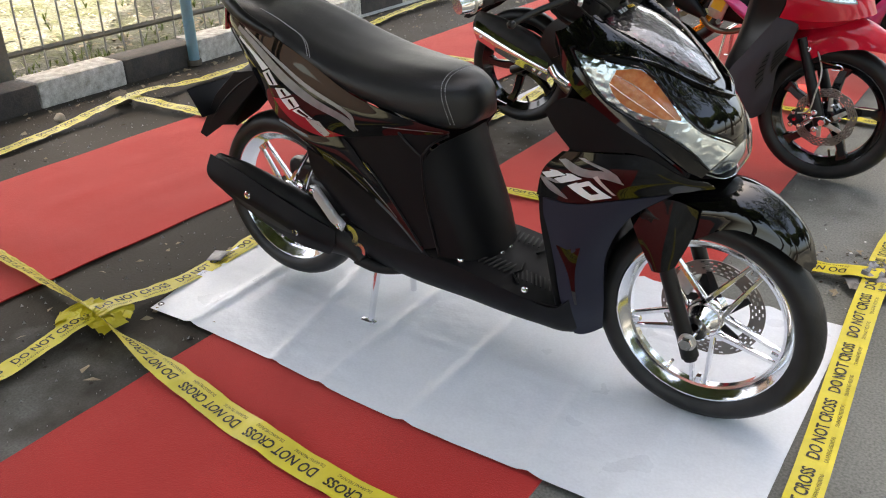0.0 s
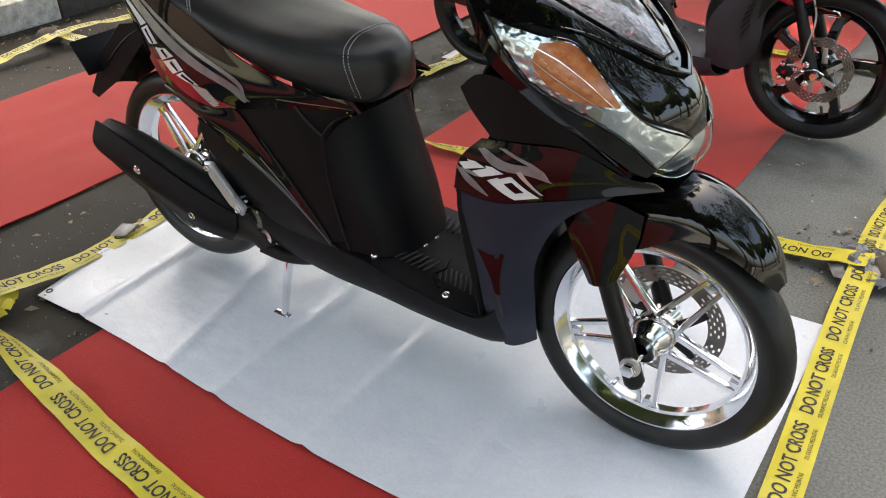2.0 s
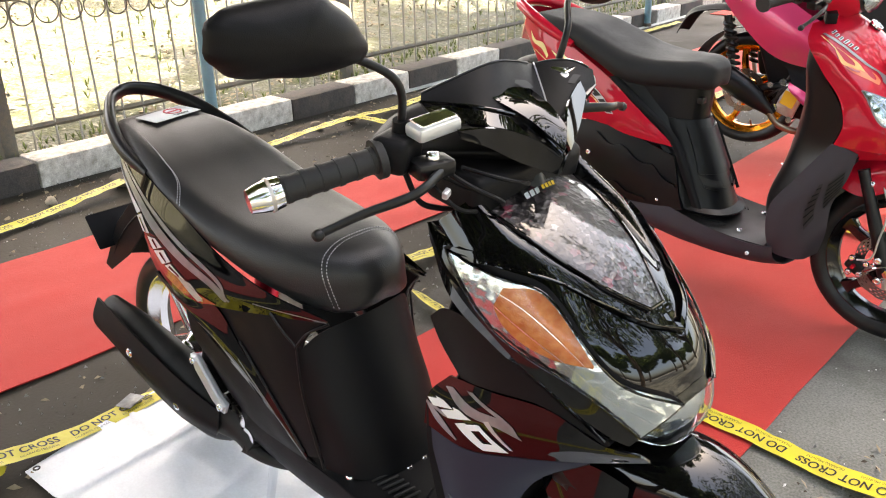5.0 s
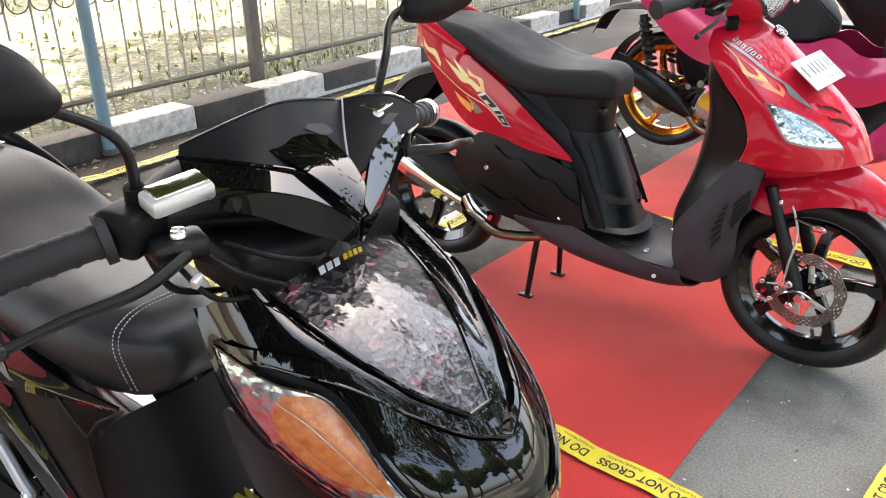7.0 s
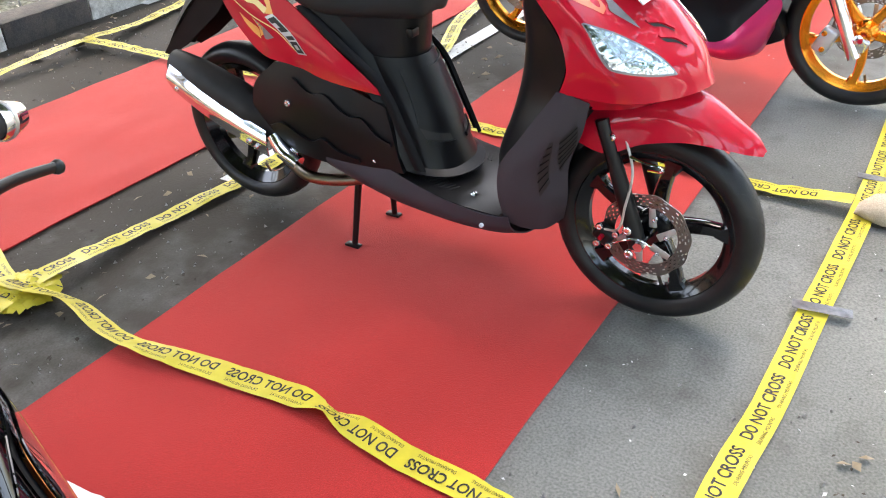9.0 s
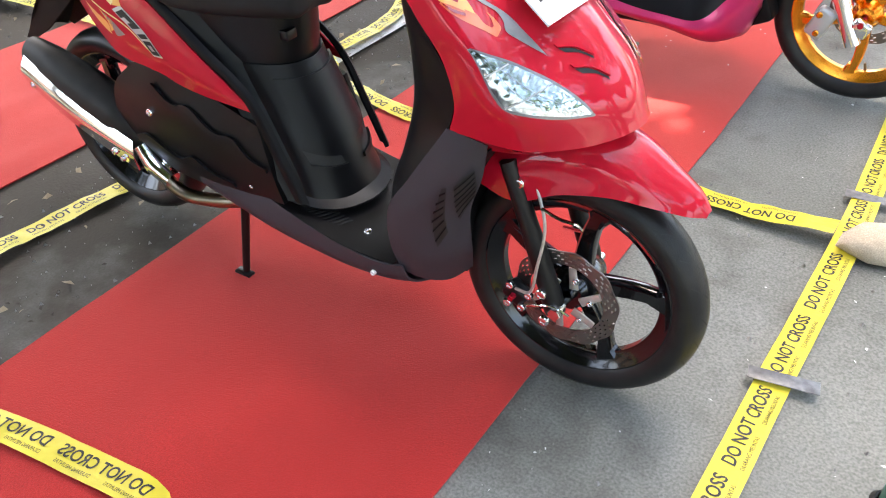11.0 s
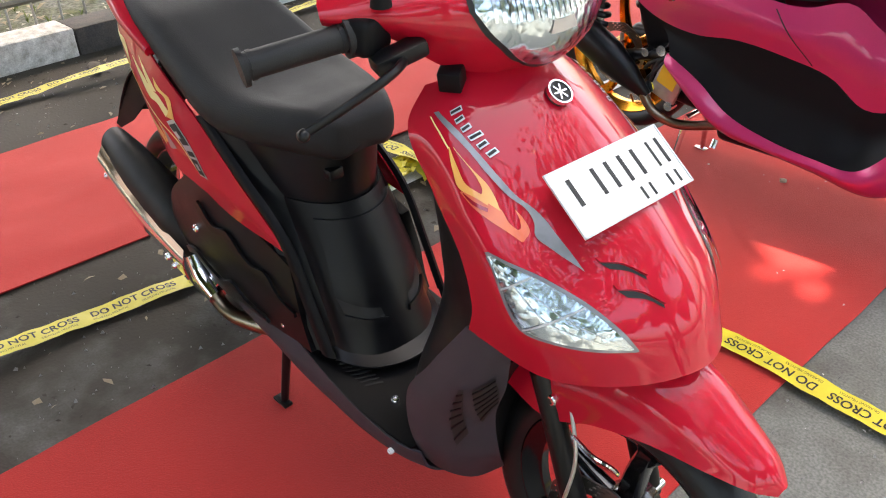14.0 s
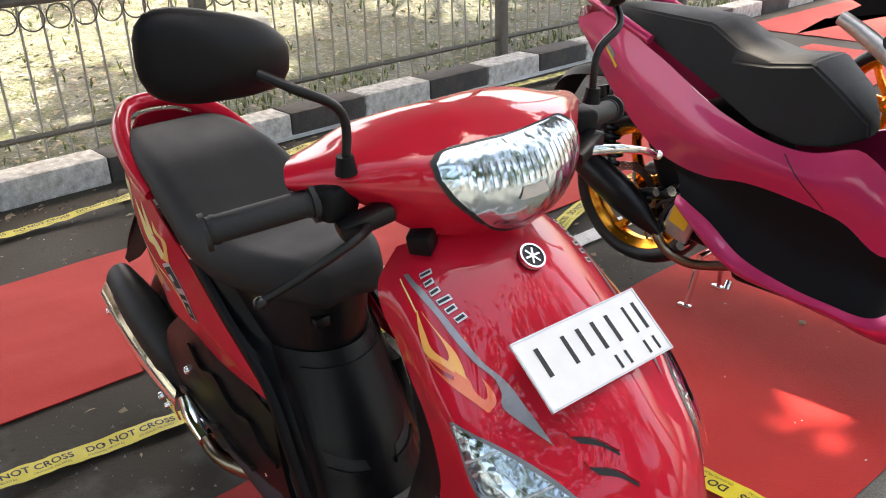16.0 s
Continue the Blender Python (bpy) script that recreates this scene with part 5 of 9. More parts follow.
        for a, b in (([(0.005, 0.56), (0.055, 0.64)], [(0.105, 0.465), (0.18, 0.52)]), ([(0.05, 0.475), (0.075, 0.51)], [(0.105, 0.465), (0.115, 0.47)]),
                     ([(0.105, 0.63), (0.16, 0.68)], [(0.22, 0.48), (0.295, 0.545)]), ([(0.175, 0.485), (0.195, 0.535)], [(0.22, 0.48), (0.23, 0.495)]),
                     ([(0.205, 0.695), (0.36, 0.95)], [(0.265, 0.62), (0.395, 0.92)]), ([(0.245, 0.66), (0.285, 0.71)], [(0.33, 0.58), (0.345, 0.665)]),
                     ([(0.315, 0.59), (0.445, 0.93)], [(0.34, 0.58), (0.48, 0.935)]), ([(0.36, 0.845), (0.36, 0.95)], [(0.435, 0.82), (0.48, 0.935)])):
            decal("number_stroke", a2, a, b, WHITEDECAL, s, n=6, m=2)
    wing = [[(-0.345, -0.112, 0.69), (-0.295, -0.134, 0.728), (-0.22, -0.147, 0.728), (-0.14, -0.142, 0.692), (-0.07, -0.126, 0.642), (-0.03, -0.115, 0.612)],
            [(-0.325, -0.118, 0.665), (-0.285, -0.134, 0.675), (-0.21, -0.147, 0.68), (-0.13, -0.142, 0.665), (-0.07, -0.126, 0.632), (-0.032, -0.115, 0.608)],
            [(-0.272, -0.130, 0.622), (-0.25, -0.137, 0.626), (-0.2, -0.146, 0.637), (-0.115, -0.139, 0.642), (-0.07, -0.127, 0.624), (-0.035, -0.116, 0.605)]]
    pair("shield_wing", wing, MATTE, s, "matt black plastic wing", nu=24, nv=8)
    edge = [[(-0.306, -0.152, 0.859), (-0.256, -0.165, 0.793), (-0.18, -0.157, 0.725), (-0.10, -0.141, 0.667), (-0.035, -0.118, 0.616)],
            [(-0.31, -0.145, 0.835), (-0.268, -0.155, 0.765), (-0.195, -0.15, 0.712), (-0.11, -0.136, 0.66), (-0.038, -0.117, 0.61)]]
    pair("shield_edge", edge, GLOSS, s, nu=24, nv=4)
    low = [[(-0.348, -0.126, 0.505), (-0.25, -0.143, 0.513), (-0.165, -0.139, 0.538), (-0.06, -0.116, 0.566)],
           [(-0.325, -0.130, 0.45), (-0.25, -0.145, 0.455), (-0.19, -0.137, 0.475), (-0.14, -0.120, 0.50)],
           [(-0.30, -0.131, 0.36), (-0.26, -0.139, 0.362), (-0.22, -0.13, 0.38), (-0.187, -0.115, 0.405)],
           [(-0.285, -0.125, 0.27), (-0.255, -0.124, 0.268), (-0.22, -0.113, 0.272), (-0.192, -0.10, 0.28)],
           [(-0.272, -0.07, 0.155), (-0.255, -0.068, 0.157), (-0.235, -0.06, 0.165), (-0.212, -0.05, 0.18)]]
    pair("lower_side_panel", low, NAVY, s, "matt blue-black lower side panel", nu=16, nv=26)
    lg = surface(low, 16, 26)
    decal("panel_recess", on(lg, (0, -1, 0), 0.001), [(0.1, 0.28), (0.28, 0.45), (0.35, 0.68)], [(0.5, 0.3), (0.42, 0.45), (0.4, 0.68)], GLOSS, s, n=12)
    part("wheel_well", sheet(surface(sym([[(-0.06, -0.113, 0.563), (-0.06, 0, 0.566)], [(-0.14, -0.118, 0.50), (-0.13, 0, 0.52)], [(-0.2, -0.112, 0.40), (-0.2, 0, 0.42)], [(-0.21, -0.098, 0.28), (-0.225, 0, 0.28)], [(-0.225, -0.048, 0.18), (-0.24, 0, 0.16)]]), 12, 16), 0.003, (1, 0, 0)), MATTE, s)
    # inner leg shield and floor
    inner = sym([[(-0.295, -0.130, 0.255), (-0.28, -0.07, 0.268), (-0.275, 0, 0.272)],
                 [(-0.318, -0.132, 0.36), (-0.265, -0.08, 0.37), (-0.25, 0, 0.375)],
                 [(-0.343, -0.128, 0.505), (-0.255, -0.085, 0.52), (-0.232, 0, 0.525)],
                 [(-0.335, -0.128, 0.57), (-0.25, -0.08, 0.58), (-0.225, 0, 0.585)],
                 [(-0.275, -0.128, 0.625), (-0.235, -0.08, 0.63), (-0.22, 0, 0.635)],
                 [(-0.30, -0.125, 0.70), (-0.25, -0.08, 0.705), (-0.23, 0, 0.71)],
                 [(-0.262, -0.152, 0.785), (-0.25, -0.09, 0.79), (-0.24, 0, 0.79)],
                 [(-0.304, -0.150, 0.857), (-0.285, -0.09, 0.868), (-0.27, 0, 0.878)]])
    panel("leg_shield", inner, MATTE, s, "matt black inner leg shield", nu=24, nv=26, out=(-1, 0, 0))
    fl = sym([[(-0.66, -0.128, 0.285), (-0.66, -0.07, 0.292), (-0.66, 0, 0.292)],
              [(-0.557, -0.138, 0.284), (-0.557, -0.08, 0.29), (-0.557, 0, 0.29)],
              [(-0.45, -0.142, 0.268), (-0.45, -0.08, 0.275), (-0.45, 0, 0.275)],
              [(-0.36, -0.140, 0.254), (-0.36, -0.08, 0.262), (-0.36, 0, 0.262)],
              [(-0.285, -0.130, 0.252), (-0.285, -0.08, 0.268), (-0.285, 0, 0.27)]])
    floor = panel("floorboard", fl, MATTE, s, "matt black footboard with ribbed grip pads", nu=24, nv=16, out=(0, 0, 1))
    for k in (-1, 1):
        for i in range(9):
            part("grip_rib", block((0.005, 0.045, 0.004), pose(-0.555 + 0.014 * i, k * 0.075, 0.292 - 0.012 * i / 9, 0, 4, k * 12), 0.0015), GRIP, floor)
        for i in range(9):
            part("grip_rib", block((0.004, 0.055, 0.003), pose(-0.425 + 0.012 * i, k * 0.07, 0.271 - 0.012 * i / 9, 0, 6, -k * 30), 0.001), GRIP, floor)
        part("pad_edge", tube([(-0.43, k * 0.03, 0.277), (-0.42, k * 0.06, 0.275), (-0.43, k * 0.085, 0.274), (-0.40, k * 0.112, 0.268)], 0.003, 6), MATTE, floor)
        bolt(floor, -0.557, k * 0.115, 0.289, 0.009, m=pose(0, 0, 0)).matrix_local = pose(-0.557, k * 0.115, 0.290, -90 if k < 0 else -90)
        bolt(floor, -0.38, k * 0.118, 0.263, 0.009).matrix_local = pose(-0.38, k * 0.118, 0.260, -90)
        bolt(floor, -0.60, k * 0.03, 0.293, 0.007).matrix_local = pose(-0.50, k * 0.02, 0.283, -90)
    skirt = [[(-0.90, -0.118, 0.30), (-0.80, -0.125, 0.285), (-0.69, -0.13, 0.282), (-0.557, -0.139, 0.282), (-0.45, -0.143, 0.266), (-0.36, -0.141, 0.252), (-0.287, -0.132, 0.249), (-0.262, -0.128, 0.275)],
             [(-0.90, -0.12, 0.255), (-0.80, -0.125, 0.245), (-0.69, -0.132, 0.242), (-0.557, -0.139, 0.24), (-0.45, -0.14, 0.228), (-0.36, -0.132, 0.216), (-0.288, -0.115, 0.208), (-0.26, -0.105, 0.22)],
             [(-0.89, -0.10, 0.215), (-0.80, -0.105, 0.20), (-0.69, -0.105, 0.186), (-0.557, -0.10, 0.178), (-0.45, -0.095, 0.168), (-0.36, -0.082, 0.158), (-0.29, -0.065, 0.150), (-0.262, -0.055, 0.155)],
             [(-0.88, 0.0, 0.20), (-0.80, 0.0, 0.185), (-0.69, 0.0, 0.168), (-0.557, 0.0, 0.155), (-0.45, 0.0, 0.148), (-0.36, 0.0, 0.145), (-0.29, 0.0, 0.143), (-0.262, 0.0, 0.145)]]
    pair("floor_skirt", skirt, MATTE, s, "matt black side skirt under the footboard", nu=32, nv=14)
    # cover below the seat
    us = sym([[(-0.645, -0.137, 0.525), (-0.625, -0.11, 0.555), (-0.60, -0.06, 0.572), (-0.592, 0, 0.575)],
              [(-0.643, -0.138, 0.45), (-0.60, -0.118, 0.455), (-0.562, -0.06, 0.462), (-0.552, 0, 0.465)],
              [(-0.62, -0.135, 0.37), (-0.565, -0.115, 0.372), (-0.53, -0.06, 0.375), (-0.52, 0, 0.377)],
              [(-0.605, -0.13, 0.29), (-0.54, -0.11, 0.288), (-0.505, -0.06, 0.286), (-0.497, 0, 0.285)]])
    panel("underseat_cover", us, MATTE, s, "matt black cover below the seat", nu=32, nv=18, out=(1, 0, 0))
    side = [[(-0.87, -0.150, 0.55), (-0.78, -0.151, 0.575), (-0.68, -0.145, 0.592), (-0.59, -0.118, 0.598)],
            [(-0.80, -0.152, 0.49), (-0.74, -0.15, 0.51), (-0.68, -0.145, 0.535), (-0.635, -0.13, 0.548)],
            [(-0.735, -0.15, 0.425), (-0.70, -0.149, 0.44), (-0.67, -0.145, 0.455), (-0.645, -0.139, 0.462)],
            [(-0.648, -0.136, 0.302), (-0.637, -0.135, 0.305), (-0.622, -0.133, 0.31), (-0.61, -0.131, 0.315)]]
    pair("side_cover", side, MATTE, s, "matt black side cover", nu=18, nv=18)
    for k in (-1, 1):
        for line in ([(-0.642, 0.143, 0.542), (-0.636, 0.144, 0.45), (-0.618, 0.141, 0.36), (-0.605, 0.136, 0.296)], [(-0.642, 0.143, 0.542), (-0.618, 0.134, 0.572), (-0.585, 0.112, 0.592)],
                     [(-0.70, 0.149, 0.592), (-0.67, 0.148, 0.565), (-0.642, 0.144, 0.542)], [(-0.80, 0.155, 0.50), (-0.735, 0.153, 0.428), (-0.655, 0.14, 0.31)]):
            part("panel_seam", tube([(x, k * y, z) for x, y, z in line], 0.0024, 8, n=24), PLASTIC, s)
    # glossy rear panels
    rear = [[(-1.335, -0.0462, 0.8), (-1.26, -0.088, 0.805), (-1.18, -0.1203, 0.795), (-1.04, -0.148, 0.757), (-0.955, -0.151, 0.722), (-0.834, -0.153, 0.664), (-0.7, -0.15, 0.63), (-0.575, -0.124, 0.607)],
            [(-1.34, -0.0504, 0.775), (-1.265, -0.0965, 0.765), (-1.18, -0.1342, 0.735), (-1.05, -0.165, 0.67), (-0.955, -0.167, 0.64), (-0.85, -0.163, 0.61), (-0.71, -0.153, 0.606), (-0.577, -0.124, 0.604)],
            [(-1.335, -0.0504, 0.745), (-1.25, -0.093, 0.705), (-1.17, -0.1257, 0.645), (-1.07, -0.1532, 0.562), (-0.97, -0.16, 0.54), (-0.862, -0.155, 0.553), (-0.71, -0.149, 0.583), (-0.578, -0.122, 0.6)]]
    pair("rear_panel", rear, GLOSS, s, "glossy black tail panel with silver stripes", nu=44, nv=14)
    strip = [[(-1.075, -0.156, 0.565), (-0.97, -0.160, 0.542), (-0.865, -0.156, 0.552), (-0.80, -0.155, 0.488), (-0.73, -0.152, 0.42), (-0.65, -0.138, 0.302)],
             [(-1.07, -0.158, 0.558), (-0.97, -0.164, 0.522), (-0.88, -0.163, 0.495), (-0.80, -0.16, 0.45), (-0.73, -0.155, 0.39), (-0.652, -0.138, 0.296)],
             [(-1.065, -0.15, 0.552), (-0.97, -0.155, 0.504), (-0.89, -0.156, 0.465), (-0.80, -0.155, 0.42), (-0.73, -0.15, 0.37), (-0.655, -0.136, 0.289)]]
    pair("lower_rear_panel", strip, GLOSS, s, "glossy black lower stripe panel", nu=30, nv=10)
    for gg, o in ((surface(rear, 44, 14), (0, -1, 0)), (surface(flip(rear), 44, 14), (0, 1, 0))):
        at = on(gg, o, 0.0013)
        for a, b, mat in (([(0.15, 0.33), (0.275, 0.35), (0.40, 0.42), (0.51, 0.495), (0.615, 0.57), (0.695, 0.84)], [(0.16, 0.22), (0.305, 0.245), (0.425, 0.31), (0.54, 0.39), (0.64, 0.46), (0.705, 0.805)], GREYDECAL),
                          ([(0.20, 0.20), (0.42, 0.27), (0.51, 0.33), (0.60, 0.365), (0.71, 0.815)], [(0.20, 0.16), (0.425, 0.225), (0.52, 0.275), (0.605, 0.30), (0.715, 0.79)], GREYDECAL),
                          ([(0.375, 0.76), (0.45, 0.875), (0.595, 0.99)], [(0.41, 0.675), (0.51, 0.73), (0.66, 0.96)], DARKRED),
                          ([(0.515, 0.745), (0.585, 0.975)], [(0.57, 0.73), (0.61, 0.94)], SILVER), ([(0.16, 0.50), (0.255, 0.48), (0.325, 0.53)], [(0.17, 0.42), (0.275, 0.40), (0.355, 0.405)], WHITEDECAL),
                          ([(0.08, 0.52), (0.2, 0.62)], [(0.08, 0.6), (0.2, 0.70)], GREYDECAL), ([(0.80, 0.60), (0.985, 0.55)], [(0.80, 0.63), (0.985, 0.62)], GREYDECAL)):
            decal("tail_stripe", at, a, b, mat, s, n=20)
        a2 = on(gg, o, 0.002)
        for a, b in (([(0.325, 0.56), (0.36, 0.63)], [(0.36, 0.415), (0.405, 0.51)]), ([(0.39, 0.585), (0.415, 0.67)], [(0.435, 0.49), (0.465, 0.515)]),
                     ([(0.418, 0.675), (0.452, 0.745)], [(0.472, 0.53), (0.497, 0.61)]), ([(0.465, 0.73), (0.505, 0.74)], [(0.495, 0.635), (0.55, 0.72)])):
            decal("name_mark", a2, a, b, WHITEDECAL, s, "white slanted name mark", n=6)
            q = [((x0 + x1) / 2, (y0 + y1) / 2) for (x0, y0), (x1, y1) in zip(a, b)]
            decal("name_gap", on(gg, o, 0.0028), [(q[0][0] + 0.004, q[0][1] + 0.02), q[1]], [(q[0][0] + 0.012, q[0][1] - 0.02), (q[1][0] + 0.004, q[1][1] - 0.03)], GLOSS, s, n=3, m=1)
    for gg, o in ((surface(strip, 30, 10), (0, -1, 0)),):
        at = on(gg, o, 0.0012)
        decal("tail_stripe", at, [(0.56, 0.40), (0.66, 0.44), (0.80, 0.50)], [(0.56, 0.44), (0.66, 0.50), (0.80, 0.53)], GREYDECAL, s, n=16)
        decal("tail_stripe", at, [(0.30, 0.74), (0.42, 0.73), (0.6, 0.80)], [(0.30, 0.77), (0.42, 0.77), (0.6, 0.83)], GREYDECAL, s, n=16)
    lowc = [[(-1.0, -0.145, 0.50), (-0.89, -0.15, 0.462), (-0.80, -0.15, 0.418), (-0.73, -0.148, 0.368), (-0.645, -0.134, 0.292)],
            [(-0.99, -0.14, 0.43), (-0.90, -0.146, 0.40), (-0.81, -0.146, 0.365), (-0.73, -0.144, 0.33), (-0.64, -0.133, 0.286)],
            [(-0.97, -0.125, 0.39), (-0.90, -0.13, 0.33), (-0.83, -0.13, 0.295), (-0.73, -0.131, 0.285), (-0.635, -0.13, 0.281)]]
    pair("lower_cover", lowc, MATTE, s, "matt black lower body cover", nu=22, nv=10)
    # seat
    cushion = [(-0.546, 0.662, 0.64, 0.020), (-0.556, 0.686, 0.612, 0.046), (-0.585, 0.705, 0.594, 0.076), (-0.64, 0.717, 0.600, 0.110), (-0.74, 0.722, 0.630, 0.138), (-0.86, 0.735, 0.665, 0.150),
               (-0.97, 0.762, 0.712, 0.15), (-1.08, 0.80, 0.755, 0.140), (-1.2, 0.828, 0.785, 0.118), (-1.29, 0.832, 0.80, 0.088), (-1.335, 0.82, 0.803, 0.055)]
    seat = seat_body("seat", s, cushion, LEATHER, "black vinyl seat with stitched seams")

    def on_seat(x, q, side=-1):
        """A place on the cushion at x; q runs from the middle of the top (0) down to its foot (1)."""
        c = np.array(cushion)[::-1]
        top, low, w = (np.interp(x, c[:, 0], c[:, k]) for k in (1, 2, 3))
        h = top - low
        half = cat([(0.0, top, 0), (w * 0.5, top - 0.04 * h, 0), (w * 0.86, top - 0.2 * h, 0), (w, low + 0.35 * h, 0), (w * 0.97, low + 0.05 * h, 0), (w * 0.8, low, 0)], 60)
        y, z, _ = half[int(round(q * 60))]
        return (x, side * (y + 0.0015), z + 0.0012)
    for k in (0.0, 0.008):
        arch = [on_seat(x - k, q) for x, q in ((-0.590, 0.86), (-0.596, 0.76), (-0.602, 0.66), (-0.608, 0.56), (-0.614, 0.44), (-0.618, 0.30), (-0.620, 0.15), (-0.620, 0.0))]
        stitches("stitching", arch + [(x, -y, z) for x, y, z in reversed(arch[:-1])], seat)
        stitches("stitching", [on_seat(x - k, q) for x, q in ((-0.955, 0.75), (-0.985, 0.62), (-1.06, 0.55), (-1.16, 0.52), (-1.25, 0.5))], seat)
    lab = thing("seat_sticker", "silver paper sticker with a red oval mark on the seat", "sticker", s.matrix_world @ pose(-1.235, 0.015, 0.8345, 0, 3, 12) @ Matrix.Diagonal((0.85, 0.85, 1, 1)))
    part("backing", block((0.075, 0.15, 0.0012), None, 0.0003), PAPER, lab)
    part("oval_mark", lathe([(0.019, -0.0004), (0.024, -0.0004), (0.024, 0.0004), (0.019, 0.0004)], 28), INKRED, lab, m=pose(-0.008, 0.02, 0.0011, 90))
    for i in range(3):
        part("word_bar", block((0.008, 0.016, 0.0004), pose(-0.006, 0.011 + 0.014 * i, 0.0012), 0), INKRED, lab)
    for i in range(2):
        part("word_bar", block((0.003, 0.05 - 0.01 * i, 0.0004), pose(0.022 + 0.006 * i, 0.02, 0.0012), 0), INK, lab)
    # tail, grab rail, rear light and flap
    part("grab_rail", tube([(-1.08, -0.136, 0.765), (-1.20, -0.124, 0.803), (-1.31, -0.080, 0.846), (-1.375, -0.030, 0.866), (-1.392, 0.015, 0.870), (-1.372, 0.055, 0.864), (-1.31, 0.095, 0.844), (-1.20, 0.126, 0.803), (-1.08, 0.136, 0.765)], [0.012, 0.017, 0.019, 0.017, 0.016, 0.017, 0.019, 0.017, 0.012], 14, n=46, flat=0.7), SATINBLACK, s, "black grab rail round the seat's tail")
    panel("tail_light", sym([[(-1.335, -0.058, 0.80), (-1.365, -0.03, 0.80), (-1.375, 0, 0.80)], [(-1.34, -0.062, 0.745), (-1.385, -0.03, 0.735), (-1.40, 0, 0.73)]]), DARKRED, s, "dark red tail lamp", out=(-1, 0, 0), nu=16, nv=4)
    rf = panel("rear_flap", sym([[(-1.22, -0.06, 0.65), (-1.24, -0.03, 0.675), (-1.24, 0, 0.68)], [(-1.31, -0.065, 0.60), (-1.34, -0.03, 0.625), (-1.345, 0, 0.63)], [(-1.40, -0.065, 0.53), (-1.43, -0.03, 0.55), (-1.435, 0, 0.555)], [(-1.50, -0.06, 0.42), (-1.52, -0.03, 0.425), (-1.525, 0, 0.43)]]), MATTE, s, "black rear mudguard flap", out=(-1, 0, 0.5), nu=18, nv=14)
    part("plate_bracket", block((0.006, 0.2, 0.09), pose(-1.47, 0.0, 0.53, 0, -35, 0), 0.004), MATTE, s, "black number plate bracket")
    for k in (-1, 1):
        part("flap_side", slab([(-1.2, 0.655), (-1.33, 0.63), (-1.42, 0.555), (-1.515, 0.425), (-1.49, 0.415), (-1.38, 0.485), (-1.25, 0.60)], k * 0.06 - 0.002, k * 0.06 + 0.002), MATTE, rf)
    # engine, swing arm, muffler
    part("engine_block", block((0.32, 0.16, 0.14), pose(-0.93, -0.01, 0.30, 0, 12, 0), 0.03, seg=3), SATINBLACK, s, "dark engine casing")
    part("rear_shock", tube([(-1.10, 0.10, 0.32), (-1.03, 0.11, 0.6)], 0.03, 14), REDBIT, s, "red rear shock absorber")
    part("transmission", block((0.5, 0.06, 0.12), pose(-1.05, 0.09, 0.28, 0, 3, 0), 0.025, seg=3), SATINBLACK, s)
    br = part("muffler_bracket", slab([(-0.998, 0.398), (-0.975, 0.402), (-0.915, 0.335), (-0.888, 0.315), (-0.90, 0.292), (-0.935, 0.31), (-0.985, 0.365)], -0.155, -0.14, 0.004), SILVER, s, "silver muffler bracket")
    for x, z in ((-0.985, 0.388), (-0.905, 0.308)):
        bolt(br, x, -0.157, z, 0.008)
    for x, z, r in ((-0.90, 0.27, 0.03), (-0.87, 0.235, 0.022), (-0.93, 0.295, 0.02)):
        part("engine_casting", lathe([(r * 0.5, -0.01), (r, -0.01), (r, 0.02), (r * 0.5, 0.02)], 18), ALLOY, s, m=pose(x, -0.115, z))
    muf = part("muffler", tube([(-1.365, -0.132, 0.378), (-1.34, -0.134, 0.372), (-1.28, -0.134, 0.352), (-1.12, -0.130, 0.300), (-0.98, -0.122, 0.258), (-0.90, -0.112, 0.228), (-0.86, -0.12, 0.205)], [0.035, 0.056, 0.066, 0.072, 0.066, 0.045, 0.02], 28, n=40, flat=0.72), EXHAUST, s, "black painted muffler")
    hg = [[(-1.345, -0.172, 0.425), (-1.25, -0.178, 0.405), (-1.12, -0.175, 0.362), (-0.99, -0.164, 0.315), (-0.925, -0.147, 0.285)],
          [(-1.35, -0.189, 0.378), (-1.25, -0.191, 0.352), (-1.12, -0.188, 0.306), (-0.99, -0.177, 0.262), (-0.925, -0.157, 0.245)],
          [(-1.30, -0.174, 0.318), (-1.22, -0.176, 0.288), (-1.12, -0.174, 0.25), (-1.02, -0.166, 0.222), (-0.95, -0.150, 0.212)]]
    panel("heat_guard", hg, MATTE, muf, "black plastic heat guard", nu=30, nv=14, thick=0.006)
    decal("guard_slot", on(surface(hg, 30, 14), (0, -1, 0), 0.001), [(0.2, 0.66), (0.55, 0.6), (0.72, 0.62)], [(0.25, 0.85), (0.55, 0.82), (0.72, 0.72)], INK, muf)
    bolt(muf, -1.196, -0.189, 0.342, 0.011)
    bolt(muf, -1.038, -0.180, 0.268, 0.011)
    part("exhaust_pipe", tube([(-0.88, -0.125, 0.21), (-0.84, -0.10, 0.185), (-0.76, -0.07, 0.19), (-0.68, -0.03, 0.22)], 0.016, 12, n=16), EXHAUST, s, "black exhaust pipe")
    centre_stand(s, -0.868, 0.205, 0.098, CHROME, label="chromed centre stand").location.z = 0
